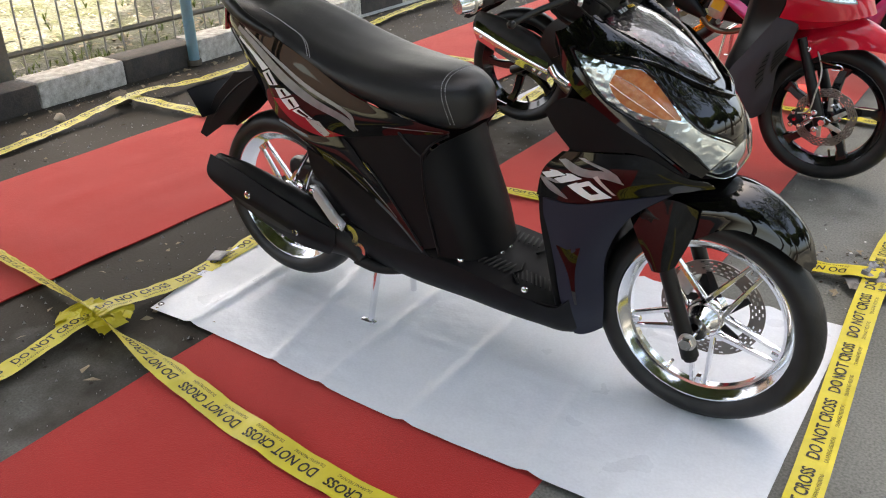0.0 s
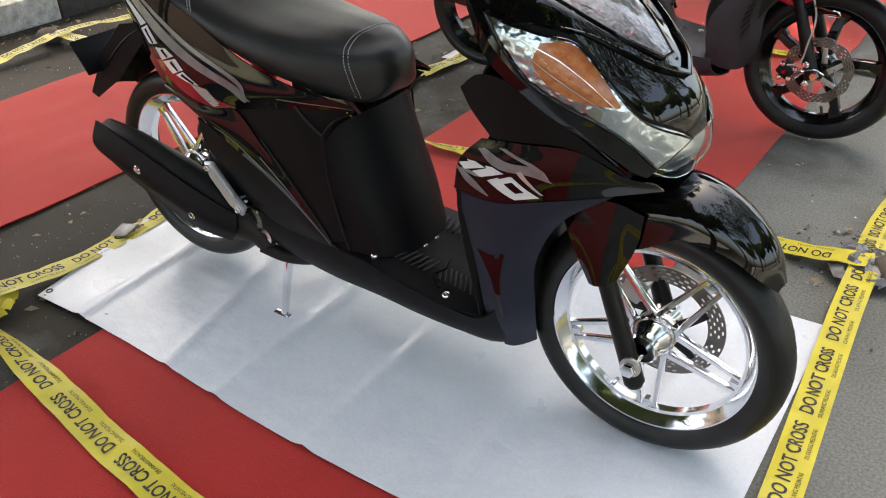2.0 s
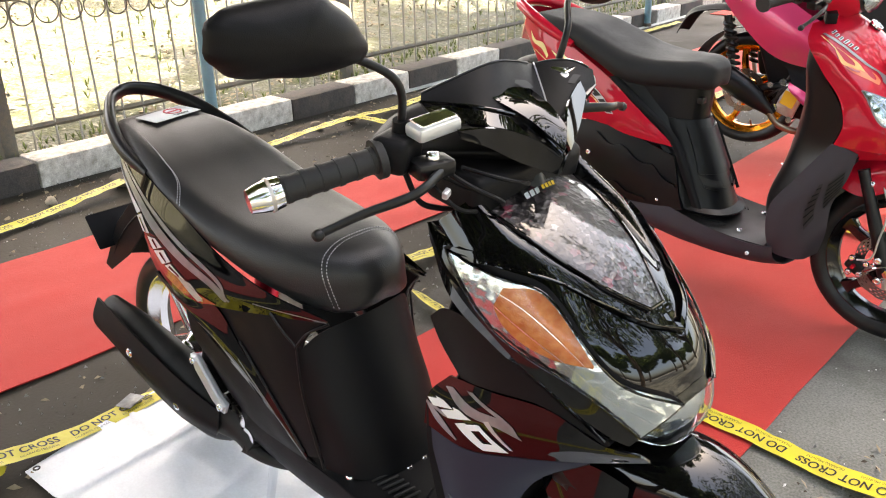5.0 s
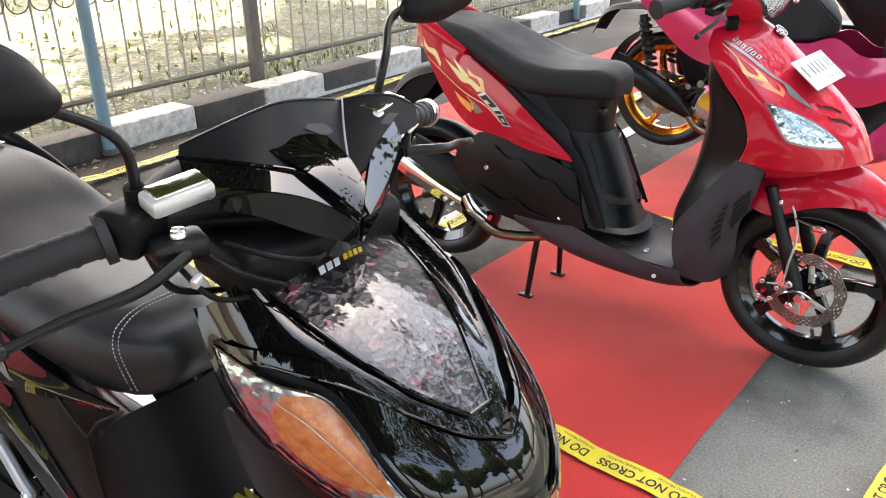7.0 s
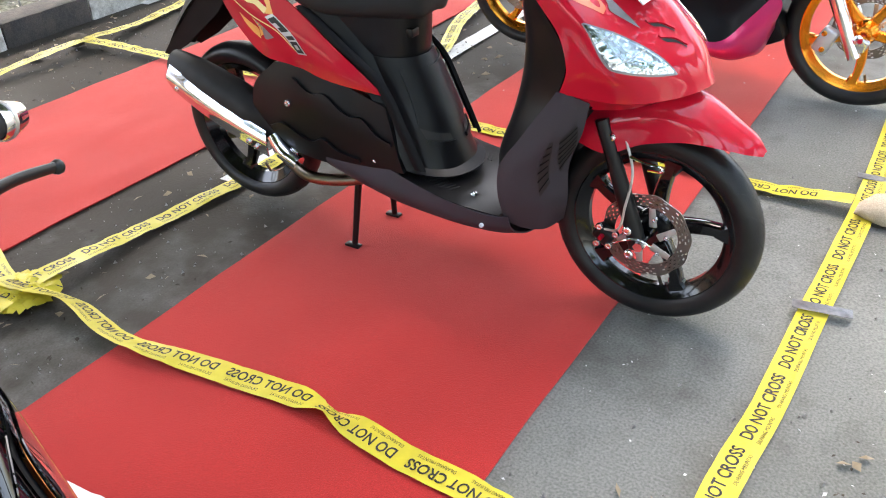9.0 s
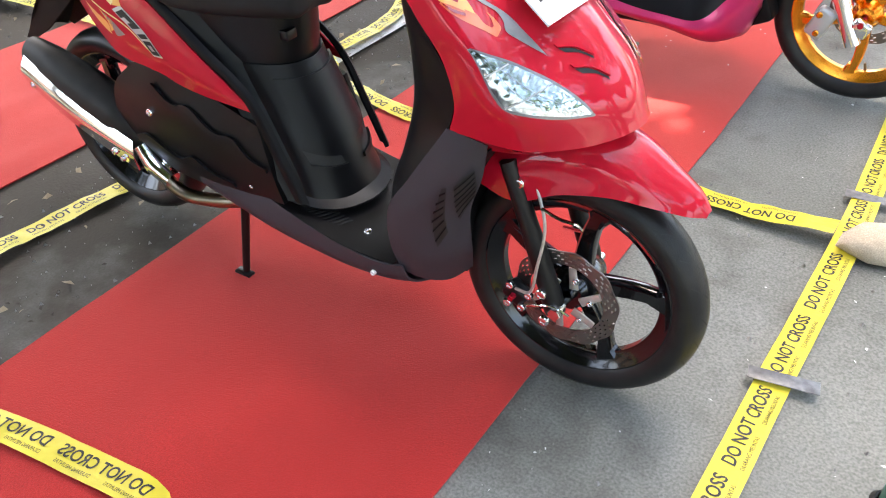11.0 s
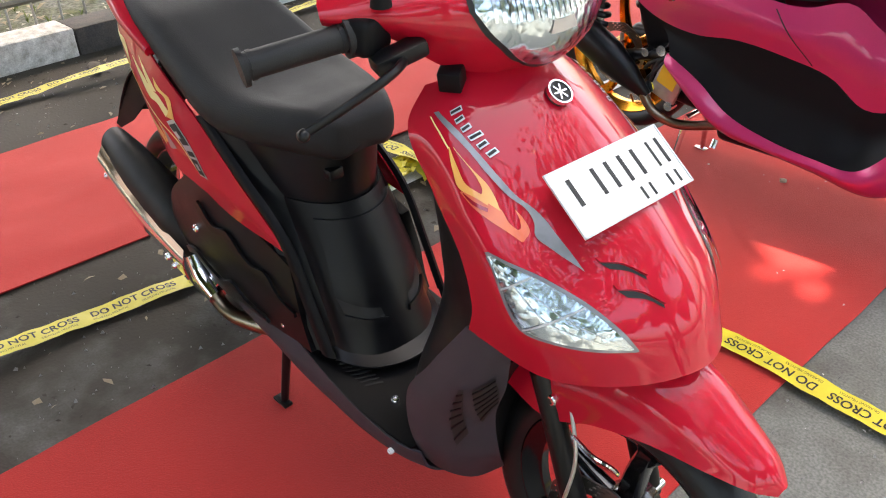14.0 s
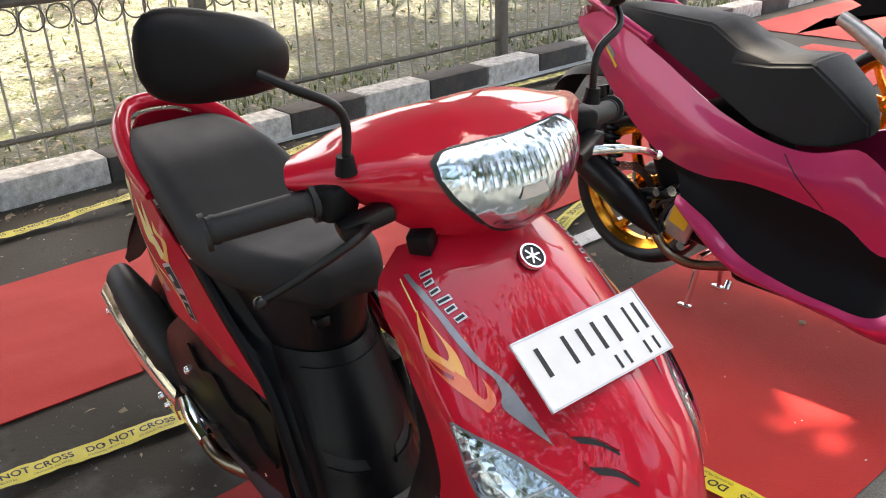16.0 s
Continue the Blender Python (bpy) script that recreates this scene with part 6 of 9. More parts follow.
    # handlebar
    hb = sym([[(-0.335, -0.235, 0.972), (-0.29, -0.13, 0.943), (-0.24, -0.05, 0.926), (-0.200, 0, 0.915)],
              [(-0.33, -0.240, 0.988), (-0.28, -0.135, 0.970), (-0.235, -0.055, 0.953), (-0.197, 0, 0.938)],
              [(-0.345, -0.235, 1.0), (-0.315, -0.135, 0.995), (-0.265, -0.06, 0.985), (-0.215, 0, 0.965)],
              [(-0.365, -0.20, 1.006), (-0.355, -0.125, 1.016), (-0.335, -0.06, 1.022), (-0.305, 0, 1.020)],
              [(-0.385, -0.17, 1.0), (-0.39, -0.11, 1.03), (-0.39, -0.05, 1.045), (-0.385, 0, 1.047)],
              [(-0.40, -0.16, 0.975), (-0.425, -0.10, 0.985), (-0.435, -0.05, 0.99), (-0.437, 0, 0.99)],
              [(-0.38, -0.15, 0.95), (-0.41, -0.10, 0.955), (-0.42, -0.05, 0.955), (-0.425, 0, 0.955)]])
    hgd = surface(hb, 48, 36)
    hgd = np.stack([hgd[..., 0] - 0.02, hgd[..., 1] * 0.86, 0.93 + (hgd[..., 2] - 0.93) * 0.5], -1)
    cov = part("handlebar_cover", sheet(hgd, 0.003, (0.4, 0, 1)), MATTE, s, "black handlebar cover of flat peaked plates", sharp=60)
    A = (-0.184, -0.019, 0.947)
    front = [("top_plate", [[(-0.345, -0.118, 1.010), (-0.27, -0.083, 1.006), (-0.235, -0.03, 0.985), (-0.222, 0.012, 0.976)], [(-0.349, -0.112, 1.022), (-0.318, -0.062, 1.043), (-0.308, -0.015, 1.052), (-0.318, 0.05, 1.043), (-0.328, 0.108, 1.029)]], MATTE, "matt black peaked cover plate", (0.3, -0.2, 1)),
             ("top_plate", [[(-0.222, 0.012, 0.976), (-0.228, 0.06, 0.985), (-0.243, 0.11, 0.995), (-0.248, 0.155, 1.0)], [(-0.328, 0.108, 1.029), (-0.31, 0.13, 1.033), (-0.285, 0.155, 1.030), (-0.263, 0.17, 1.018)]], MATTE, "matt black peaked cover plate", (0.3, 0.2, 1)),
             ("visor_plate", [[A, (-0.23, -0.036, 0.983), (-0.277, -0.056, 1.009)], [(-0.192, -0.004, 0.962), (-0.236, -0.006, 0.992), (-0.281, 0.0, 1.013)], [(-0.20, 0.006, 0.97), (-0.235, 0.018, 0.991), (-0.272, 0.022, 1.008)]], GLOSS, "glossy raised visor plate", (0.6, -0.3, 1)),
             ("visor_plate", [[(-0.188, -0.010, 0.956), (-0.224, 0.045, 0.990), (-0.25, 0.11, 1.008)], [(-0.182, -0.008, 0.943), (-0.206, 0.048, 0.962), (-0.236, 0.107, 0.99)]], GLOSS, "glossy raised visor plate", (1, 0.3, 0.6)),
             ("cover_facet", [[(-0.345, -0.118, 1.012), (-0.27, -0.083, 1.008), (-0.235, -0.03, 0.985), A], [(-0.285, -0.152, 1.0), (-0.243, -0.10, 0.992), (-0.21, -0.05, 0.968), (-0.182, -0.022, 0.941)]], GLOSS, "glossy cover facet", (1, -0.6, 0.8)),
             ("cover_facet", [[(-0.243, -0.158, 0.998), (-0.228, -0.09, 0.988), (-0.2, -0.04, 0.962), (-0.181, -0.021, 0.942)], [(-0.245, -0.15, 0.985), (-0.24, -0.11, 0.968), (-0.222, -0.065, 0.940), (-0.19, -0.02, 0.917)]], GLOSS, "glossy cover facet", (1, -0.6, 0.2)),
             ("cover_facet", [[(-0.182, -0.014, 0.944), (-0.206, 0.05, 0.962), (-0.236, 0.11, 0.988), (-0.247, 0.157, 1.0)], [(-0.19, -0.01, 0.917), (-0.22, 0.06, 0.935), (-0.25, 0.12, 0.958), (-0.265, 0.16, 0.97)]], GLOSS, "glossy cover facet", (1, 0.6, 0))]
    for nm, rows, mat, lab, out in front:
        gf = surface(rows, 26, 12)
        if nm == "visor_plate":
            gf = gf + np.array((0.004, 0, 0.007))
        part(nm, sheet(gf, 0.004, out), mat, cov, lab, sharp=50)
        if nm == "top_plate":
            left = rows[1][0][1] < 0
            ats = on(gf, out, 0.0012)
            decal("cover_slot", ats, [(0.70, 0.60), (0.85, 0.52), (0.90, 0.55)] if left else [(0.45, 0.45), (0.6, 0.6)], [(0.72, 0.66), (0.84, 0.66), (0.90, 0.58)] if left else [(0.6, 0.35), (0.75, 0.55)], INK, cov, n=8, m=2)
            edge = [tuple(gf[-1][k]) for k in range(0, gf.shape[1], 3)]
            part("plate_edge", tube(edge, 0.0018, 6, n=24), SATINBLACK, cov)
    part("ridge_line", tube([(-0.345, -0.119, 1.012), (-0.27, -0.084, 1.009), (-0.235, -0.032, 0.988), A], 0.0022, 8, n=24), GLOSS, cov)
    part("seam_line", tube([(-0.224, 0.012, 0.98), (-0.277, 0.059, 1.012), (-0.327, 0.108, 1.031)], 0.0012, 6, n=12), SILVER, cov)
    for k in (-1, 1):
        had = set(s.children)
        gg = grip(s, (-0.312, k * 0.232, 0.967), (-0.357, k * 0.348, 0.947), 0.0165, GRIP, 6)
        d = Vector((-0.045, k * 0.116, -0.020)).normalized()
        e = Vector((-0.357, k * 0.348, 0.947))
        be = part("bar_end", tube([e, e + d * 0.012, e + d * 0.026, e + d * 0.04], [0.019, 0.0205, 0.018, 0.0145], 20), ALLOY, s, "turned silver bar end")
        part("bar_end_ring", tube([e + d * 0.012, e + d * 0.016], 0.0212, 20), STEEL, be)
        part("switch_block", block((0.05, 0.06, 0.045), pose(-0.305, k * 0.205, 0.972, 0, 8, k * -20), 0.01, seg=3), MATTE, s, "black switch housing")
        part("lever_clamp", block((0.035, 0.055, 0.022), pose(-0.265, k * 0.185, 0.955, 0, 8, k * 15), 0.006, seg=2), SATINBLACK, s)
        bolt(s, -0.262, k * 0.185, 0.968, 0.009, ALLOY, name="clamp_bolt").matrix_local = pose(-0.262, k * 0.185, 0.970, -90)
        part("adjuster", tube([(-0.245, k * 0.205, 0.947), (-0.243, k * 0.214, 0.945)], 0.006, 10), REDBIT, s, "red lever adjuster")
        lever(s, [(-0.25, k * 0.185, 0.95), (-0.235, k * 0.245, 0.942), (-0.262, k * 0.31, 0.928), (-0.281, k * 0.358, 0.914)], SATINBLACK)
        res = part("fluid_reservoir", block((0.034, 0.066, 0.018), pose(-0.272, k * 0.172, 1.002, 6, 10, k * 8), 0.005, seg=2), SILVER, s, "silver brake fluid reservoir")
        part("reservoir_cap", block((0.028, 0.056, 0.004), pose(-0.271, k * 0.172, 1.0125, 6, 10, k * 8), 0.002, seg=2), ALLOY, res)
        mirror(s, (-0.308, k * 0.192, 0.99), (-0.296, k * 0.208, 1.06), (-0.330, k * 0.262, 1.098), (-0.325, k * 0.345, 1.131), (0.19, 0.076, 0.045), (0, 8, k * 12), "black angular rear-view mirror on a bent stem", side=k, round_=-0.6)
        if k > 0:
            for ob in set(s.children) - had:
                ob.location += Vector((-0.02, -0.03, 0.012))
    part("bar_clamp", block((0.10, 0.24, 0.06), pose(-0.285, -0.01, 0.905, 0, 12, 0), 0.015, seg=3), MATTE, s, "black bar clamp under the cover")
    for pts, r in (([(-0.262, -0.165, 0.945), (-0.225, -0.15, 0.925), (-0.215, -0.11, 0.90), (-0.245, -0.07, 0.875)], 0.0035), ([(-0.27, -0.19, 0.94), (-0.235, -0.175, 0.905), (-0.24, -0.13, 0.885), (-0.28, -0.08, 0.87)], 0.003),
                   ([(-0.30, -0.20, 0.95), (-0.29, -0.185, 0.905), (-0.295, -0.14, 0.88), (-0.31, -0.08, 0.86)], 0.004), ([(-0.255, -0.14, 0.945), (-0.21, -0.11, 0.93), (-0.205, -0.07, 0.915), (-0.23, -0.03, 0.90)], 0.003)):
        part("cable", tube(pts, r, 8, n=20), MATTE, s, "thin black control cable")
    part("cable_joint", block((0.008, 0.014, 0.010), pose(-0.240, -0.186, 0.925, 15, 10, 20), 0.002), SILVER, s, "small silver cable joint")
    part("brake_hose", tube([(-0.265, -0.17, 0.94), (-0.25, -0.13, 0.915), (-0.27, -0.07, 0.89), (-0.30, -0.02, 0.85)], 0.004, 8, n=16), MATTE, s)
    st = part("film_label", block((0.012, 0.05, 0.001), pose(-0.243, -0.02, 0.893, 0, 26, 6), 0), INK, shield)
    part("word_bar", block((0.007, 0.022, 0.0006), pose(-0.243, -0.032, 0.8945, 0, 26, 6), 0), WHITEDECAL, shield)
    part("word_bar", block((0.007, 0.02, 0.0006), pose(-0.243, -0.008, 0.8945, 0, 26, 6), 0), YELLOWINK, shield)
    return s


black_scooter()

# ---- the red scooter ----
def red_scooter():
    s = thing("scooter", "bright red scooter with flame decals and black wheels on red carpet", "scooter", pose(-0.545, 3.17, 0), "parked scooters")
    wheel_single("front_wheel", s, 0.0, 0.256, 0.248, 0.192, 0.08, GLOSSRIM, "front wheel with gloss black five-spoke rim", disc_y=-0.06, disc_r=0.105, start=0.12)
    wheel_single("rear_wheel", s, -1.265, 0.272, 0.248, 0.192, 0.09, GLOSSRIM, "rear wheel with gloss black five-spoke rim", start=0.6)
    for k in (-1, 1):
        part("fork_leg", tube([(-0.115, k * 0.082, 0.53), (-0.085, k * 0.082, 0.45), (-0.02, k * 0.082, 0.27), (-0.01, k * 0.082, 0.235)], [0.016, 0.017, 0.021, 0.02], 18), SATINBLACK, s, "black front fork leg")
    ax = part("axle", tube([(0, -0.1, 0.25), (0, 0.1, 0.25)], 0.008, 14), CHROME, s, "front axle")
    part("axle_nut", lathe([(0.0, -0.008), (0.012, -0.008), (0.014, -0.003), (0.014, 0.008), (0.0, 0.008)], 6, closed=False), CHROME, ax, m=pose(0, -0.104, 0.25))
    cal = part("brake_caliper", block((0.05, 0.03, 0.042), pose(-0.092, -0.08, 0.245, 0, 35, 0), 0.01, seg=3), SATINBLACK, s, "brake caliper with chromed bolts")
    for x, z in ((-0.10, 0.27), (-0.075, 0.225), (-0.105, 0.225), (-0.06, 0.26)):
        bolt(cal, x, -0.096, z, 0.009, name="caliper_bolt")
    part("banjo_bolt", lathe([(0.0, -0.010), (0.006, -0.010), (0.007, 0.004), (0.0, 0.004)], 6, closed=False), REDBIT, cal, m=pose(-0.092, -0.1, 0.248))
    part("brake_hose", tube([(-0.085, -0.1, 0.27), (-0.05, -0.115, 0.285), (-0.035, -0.115, 0.35), (-0.03, -0.1, 0.43), (-0.06, -0.08, 0.50)], 0.003, 8, n=24), STEEL, s, "braided brake hose")
    part("brake_hose", tube([(-0.06, -0.102, 0.24), (-0.03, -0.118, 0.265), (0.0, -0.118, 0.275), (0.03, -0.11, 0.26)], 0.0024, 8, n=20), CHROME, s, "chromed brake pipe")
    for x, z in ((-0.03, 0.282), (-0.022, 0.222)):
        bolt(s, x, -0.106, z, 0.011, name="fork_bolt")
    part("hose_guide", tube([(-0.04, -0.095, 0.462), (0.0, -0.10, 0.455), (0.03, -0.095, 0.45), (0.035, -0.09, 0.44), (0.0, -0.09, 0.435)], 0.003, 6, n=16), CHROME, s)
    part("steering_stem", tube([(-0.115, 0, 0.52), (-0.29, 0, 1.0)], 0.024, 14), SATINBLACK, s)
    rows = sym([[(-0.185, -0.082, 0.47), (-0.18, -0.078, 0.51), (-0.17, -0.045, 0.535), (-0.168, 0, 0.54)],
                [(-0.105, -0.086, 0.452), (-0.10, -0.08, 0.53), (-0.095, -0.045, 0.572), (-0.094, 0, 0.58)],
                [(-0.015, -0.085, 0.492), (-0.012, -0.074, 0.56), (-0.008, -0.04, 0.60), (-0.006, 0, 0.607)],
                [(0.07, -0.075, 0.508), (0.072, -0.062, 0.555), (0.075, -0.032, 0.585), (0.076, 0, 0.592)],
                [(0.15, -0.056, 0.50), (0.152, -0.044, 0.522), (0.155, -0.022, 0.54), (0.156, 0, 0.545)],
                [(0.198, -0.034, 0.489), (0.20, -0.026, 0.498), (0.203, -0.012, 0.508), (0.204, 0, 0.511)],
                [(0.217, -0.013, 0.482), (0.218, -0.009, 0.486), (0.219, -0.004, 0.489), (0.22, 0, 0.490)]])
    fd = panel("front_fender", rows, RED, s, "glossy red front mudguard", nu=30, nv=32, thick=0.003, out=(0, 0, 1))
    for k in (-1, 1):
        bolt(fd, -0.088, k * 0.089, 0.495, 0.010, side=k)
    # front shield
    ap = sym([[(-0.300, -0.115, 0.915), (-0.272, -0.092, 0.928), (-0.252, -0.05, 0.938), (-0.24, 0, 0.942)],
              [(-0.295, -0.150, 0.880), (-0.245, -0.135, 0.884), (-0.205, -0.075, 0.900), (-0.180, 0, 0.908)],
              [(-0.243, -0.160, 0.80), (-0.185, -0.165, 0.812), (-0.128, -0.10, 0.828), (-0.095, 0, 0.836)],
              [(-0.180, -0.170, 0.725), (-0.110, -0.180, 0.745), (-0.040, -0.105, 0.746), (0.010, 0, 0.748)],
              [(-0.165, -0.168, 0.66), (-0.062, -0.178, 0.675), (0.028, -0.10, 0.676), (0.068, 0, 0.674)],
              [(-0.185, -0.155, 0.602), (-0.03, -0.152, 0.605), (0.062, -0.078, 0.613), (0.092, 0, 0.617)]])
    g = surface(ap, 64, 52)
    sh = part("front_shield", sheet(g, 0.004, (1, 0, 0.5)), RED, s, "glossy red front shield", sharp=60)
    at1, at2, at5, at8 = (on(g, (1, 0, 0.5), h) for h in (0.001, 0.0018, 0.004, 0.009))
    part("shield_chin", sheet(surface(sym([[(-0.183, -0.153, 0.602), (-0.03, -0.150, 0.604), (0.062, -0.076, 0.612), (0.09, 0, 0.615)], [(-0.145, -0.12, 0.56), (-0.05, -0.11, 0.575), (0.0, -0.06, 0.58), (0.01, 0, 0.58)]]), 40, 4), 0.003, (0, 0, -1)), RED, s)
    for q in (0, 1):
        e = lambda pts, q=q: [(1 - u if q else u, v) for u, v in pts]
        lo = e([(0.123, 0.583), (0.126, 0.63), (0.129, 0.68), (0.138, 0.75), (0.156, 0.797), (0.212, 0.836), (0.287, 0.870), (0.345, 0.886)])
        hi = e([(0.128, 0.580), (0.162, 0.613), (0.200, 0.648), (0.241, 0.696), (0.279, 0.748), (0.307, 0.797), (0.331, 0.846), (0.349, 0.884)])
        decal("lamp_rim", at1, e([(0.116, 0.572), (0.119, 0.63), (0.121, 0.685), (0.130, 0.757), (0.150, 0.808), (0.210, 0.848), (0.287, 0.882), (0.356, 0.898)]), e([(0.128, 0.568), (0.168, 0.604), (0.207, 0.639), (0.248, 0.687), (0.287, 0.741), (0.315, 0.791), (0.340, 0.842), (0.360, 0.895)]), GREYDECAL, sh, n=28, m=4)
        decal("lamp_reflector", at2, lo, hi, REFLECTOR, sh, "chromed turn lamp reflector", n=28, m=8)
        for a, b, mt in ((0.40, 0.415, SILVER), (0.62, 0.635, SILVER)):
            decal("lamp_rib", at5, [(p[0] * (1 - a) + r[0] * a, p[1] * (1 - a) + r[1] * a) for p, r in zip(lo, hi)], [(p[0] * (1 - b) + r[0] * b, p[1] * (1 - b) + r[1] * b) for p, r in zip(lo, hi)], mt, sh, n=24, m=1)
        for k in (2, 4):
            decal("lamp_rib", at5, [lo[k], hi[k]], [(lo[k][0], lo[k][1] + 0.006), (hi[k][0], hi[k][1] + 0.006)], SILVER, sh, n=12, m=1)
        decal("turn_lens", at8, lo, hi, CLEAR, sh, "clear turn lamp lens", n=28, m=8).visible_shadow = False
        # flames and grey sweep
        decal("grey_stripe", at2, e([(0.091, 0.117), (0.144, 0.183), (0.183, 0.252), (0.205, 0.325), (0.231, 0.408), (0.253, 0.456), (0.253, 0.498), (0.242, 0.533), (0.262, 0.583), (0.305, 0.656)]),
              e([(0.108, 0.115), (0.17, 0.187), (0.203, 0.258), (0.227, 0.338), (0.248, 0.412), (0.27, 0.46), (0.28, 0.5), (0.284, 0.535), (0.294, 0.594), (0.306, 0.662)]), GREYDECAL, sh, n=48, m=2)
        for lo2, hi2, mt, ah in (([(0.123, 0.375), (0.142, 0.423), (0.166, 0.467), (0.191, 0.508), (0.211, 0.546)], [(0.128, 0.371), (0.17, 0.402), (0.202, 0.44), (0.206, 0.488), (0.228, 0.531)], ORANGEDECAL, at1),
                                 ([(0.23, 0.446), (0.228, 0.485), (0.219, 0.508), (0.202, 0.506)], [(0.23, 0.446), (0.238, 0.481), (0.236, 0.519), (0.214, 0.546)], ORANGEDECAL, at1),
                                 ([(0.133, 0.233), (0.125, 0.308), (0.125, 0.363), (0.158, 0.396), (0.18, 0.425)], [(0.136, 0.233), (0.142, 0.30), (0.148, 0.352), (0.169, 0.381), (0.186, 0.40)], YELLOWDECAL, at2),
                                 ([(0.147, 0.24), (0.166, 0.288), (0.18, 0.342), (0.18, 0.379), (0.169, 0.398)], [(0.147, 0.235), (0.178, 0.312), (0.197, 0.362), (0.202, 0.412), (0.20, 0.446)], YELLOWDECAL, at2),
                                 ([(0.131, 0.381), (0.15, 0.423), (0.173, 0.446)], [(0.134, 0.379), (0.156, 0.413), (0.177, 0.435)], DARKRED, at5),
                                 ([(0.08, 0.13), (0.112, 0.19), (0.13, 0.24)], [(0.084, 0.13), (0.117, 0.188), (0.134, 0.236)], CREAMDECAL, at2)):
            decal("flame_decal", ah, e(lo2), e(hi2), mt, sh, n=24, m=3)
        a25 = on(g, (1, 0, 0.5), 0.0025)
        for i in range(6):
            k = i / 6
            u, v = 0.148 + 0.088 * k, 0.122 + 0.178 * k
            w = 0.038 if i in (0, 3) else 0.028
            decal("name_mark", a25, e([(u, v), (u + w, v - 0.012)]), e([(u + 0.006, v + 0.017), (u + w + 0.006, v + 0.005)]), SILVER, sh, n=4, m=1)
            decal("name_mark", on(g, (1, 0, 0.5), 0.0031), e([(u + 0.003, v + 0.004), (u + w - 0.003, v - 0.007)]), e([(u + 0.006, v + 0.012), (u + w + 0.001, v + 0.001)]), INK, sh, n=4, m=1)
    # flat black films stand for the shade inside the vents
    for a, b, c2 in (((0.342, 0.642), (0.356, 0.664), (0.418, 0.706)), ((0.352, 0.724), (0.366, 0.747), (0.428, 0.790))):
        decal("vent_slot", at1, [a, ((a[0] + c2[0]) / 2 - 0.004, a[1] + 0.014), c2], [b, ((b[0] + c2[0]) / 2, b[1] + 0.016), (c2[0], c2[1] + 0.012)], INK, sh, "vent slot, its inner dark painted flat", n=10, m=2)
        decal("vent_lip", at5, [(a[0] - 0.004, a[1] - 0.016), ((a[0] + c2[0]) / 2 - 0.002, a[1] - 0.004), (c2[0] + 0.004, c2[1] - 0.012)], [(a[0], a[1] - 0.002), ((a[0] + c2[0]) / 2 - 0.003, a[1] + 0.011), (c2[0] + 0.003, c2[1])], RED, sh, n=10, m=1, thick=0.004)
    c = at5(0.489, 0.165)
    bd = part("round_badge", lathe([(0.0, -0.004), (0.016, -0.004), (0.0175, -0.001), (0.0175, 0.003), (0.0, 0.003)], 28, closed=False), INK, sh, "round black badge with a silver rim", m=Matrix.Translation(c) @ pose(0, 0, 0, 0, 0, 90) @ pose(0, 0, 0, -52))
    part("badge_rim", lathe([(0.0155, -0.006), (0.018, -0.006), (0.018, 0.0), (0.0155, 0.0)], 28), ALLOY, bd)
    for k in range(3):
        part("badge_bar", block((0.023, 0.001, 0.0025), pose(0, -0.0048, 0, 0, 60 * k, 0), 0), ALLOY, bd)
    # blank number plate with bars in place of its figures
    o, ex, ey = Vector((-0.0685, -0.0015, 0.8185)), Vector((0.005, 0.217, -0.003)), Vector((-0.070, 0.012, 0.056))
    ex, n3 = ex.normalized(), ex.cross(ey).normalized()
    ey = n3.cross(ex)
    mt = Matrix.Translation(o + n3 * 0.004) @ Matrix((ex, ey, n3)).transposed().to_4x4()
    pl = part("number_plate", block((0.252, 0.112, 0.0015), None, 0.0), PLATEWHITE, s, "white number plate, its figures as plain dark bars", m=mt @ Matrix.Diagonal((0.865, 0.815, 1, 1)))
    bm = bmesh.new()
    for cx, cy, w, h in ((0, 0.0545, 0.252, 0.003), (0, -0.0545, 0.252, 0.003), (-0.1245, 0, 0.003, 0.112), (0.1245, 0, 0.003, 0.112)):
        block((w, h, 0.0012), pose(cx, cy, 0.0012), 0.0, bm)
    part("plate_edge", bm, SILVER, pl)
    for cx, cy, w, h in ((-0.093, 0.012, 0.022, 0.05), (-0.042, 0.012, 0.02, 0.05), (-0.012, 0.012, 0.02, 0.05), (0.018, 0.012, 0.02, 0.05), (0.048, 0.012, 0.02, 0.05), (0.085, 0.012, 0.014, 0.05), (0.107, 0.012, 0.018, 0.05),
                         (0.022, -0.036, 0.013, 0.024), (0.042, -0.036, 0.013, 0.024), (0.084, -0.036, 0.013, 0.024), (0.104, -0.036, 0.013, 0.024)):
        part("figure_bar", block((w * 0.36, h * 0.92, 0.0006), pose(cx, cy, 0.0012), 0), INK, pl)
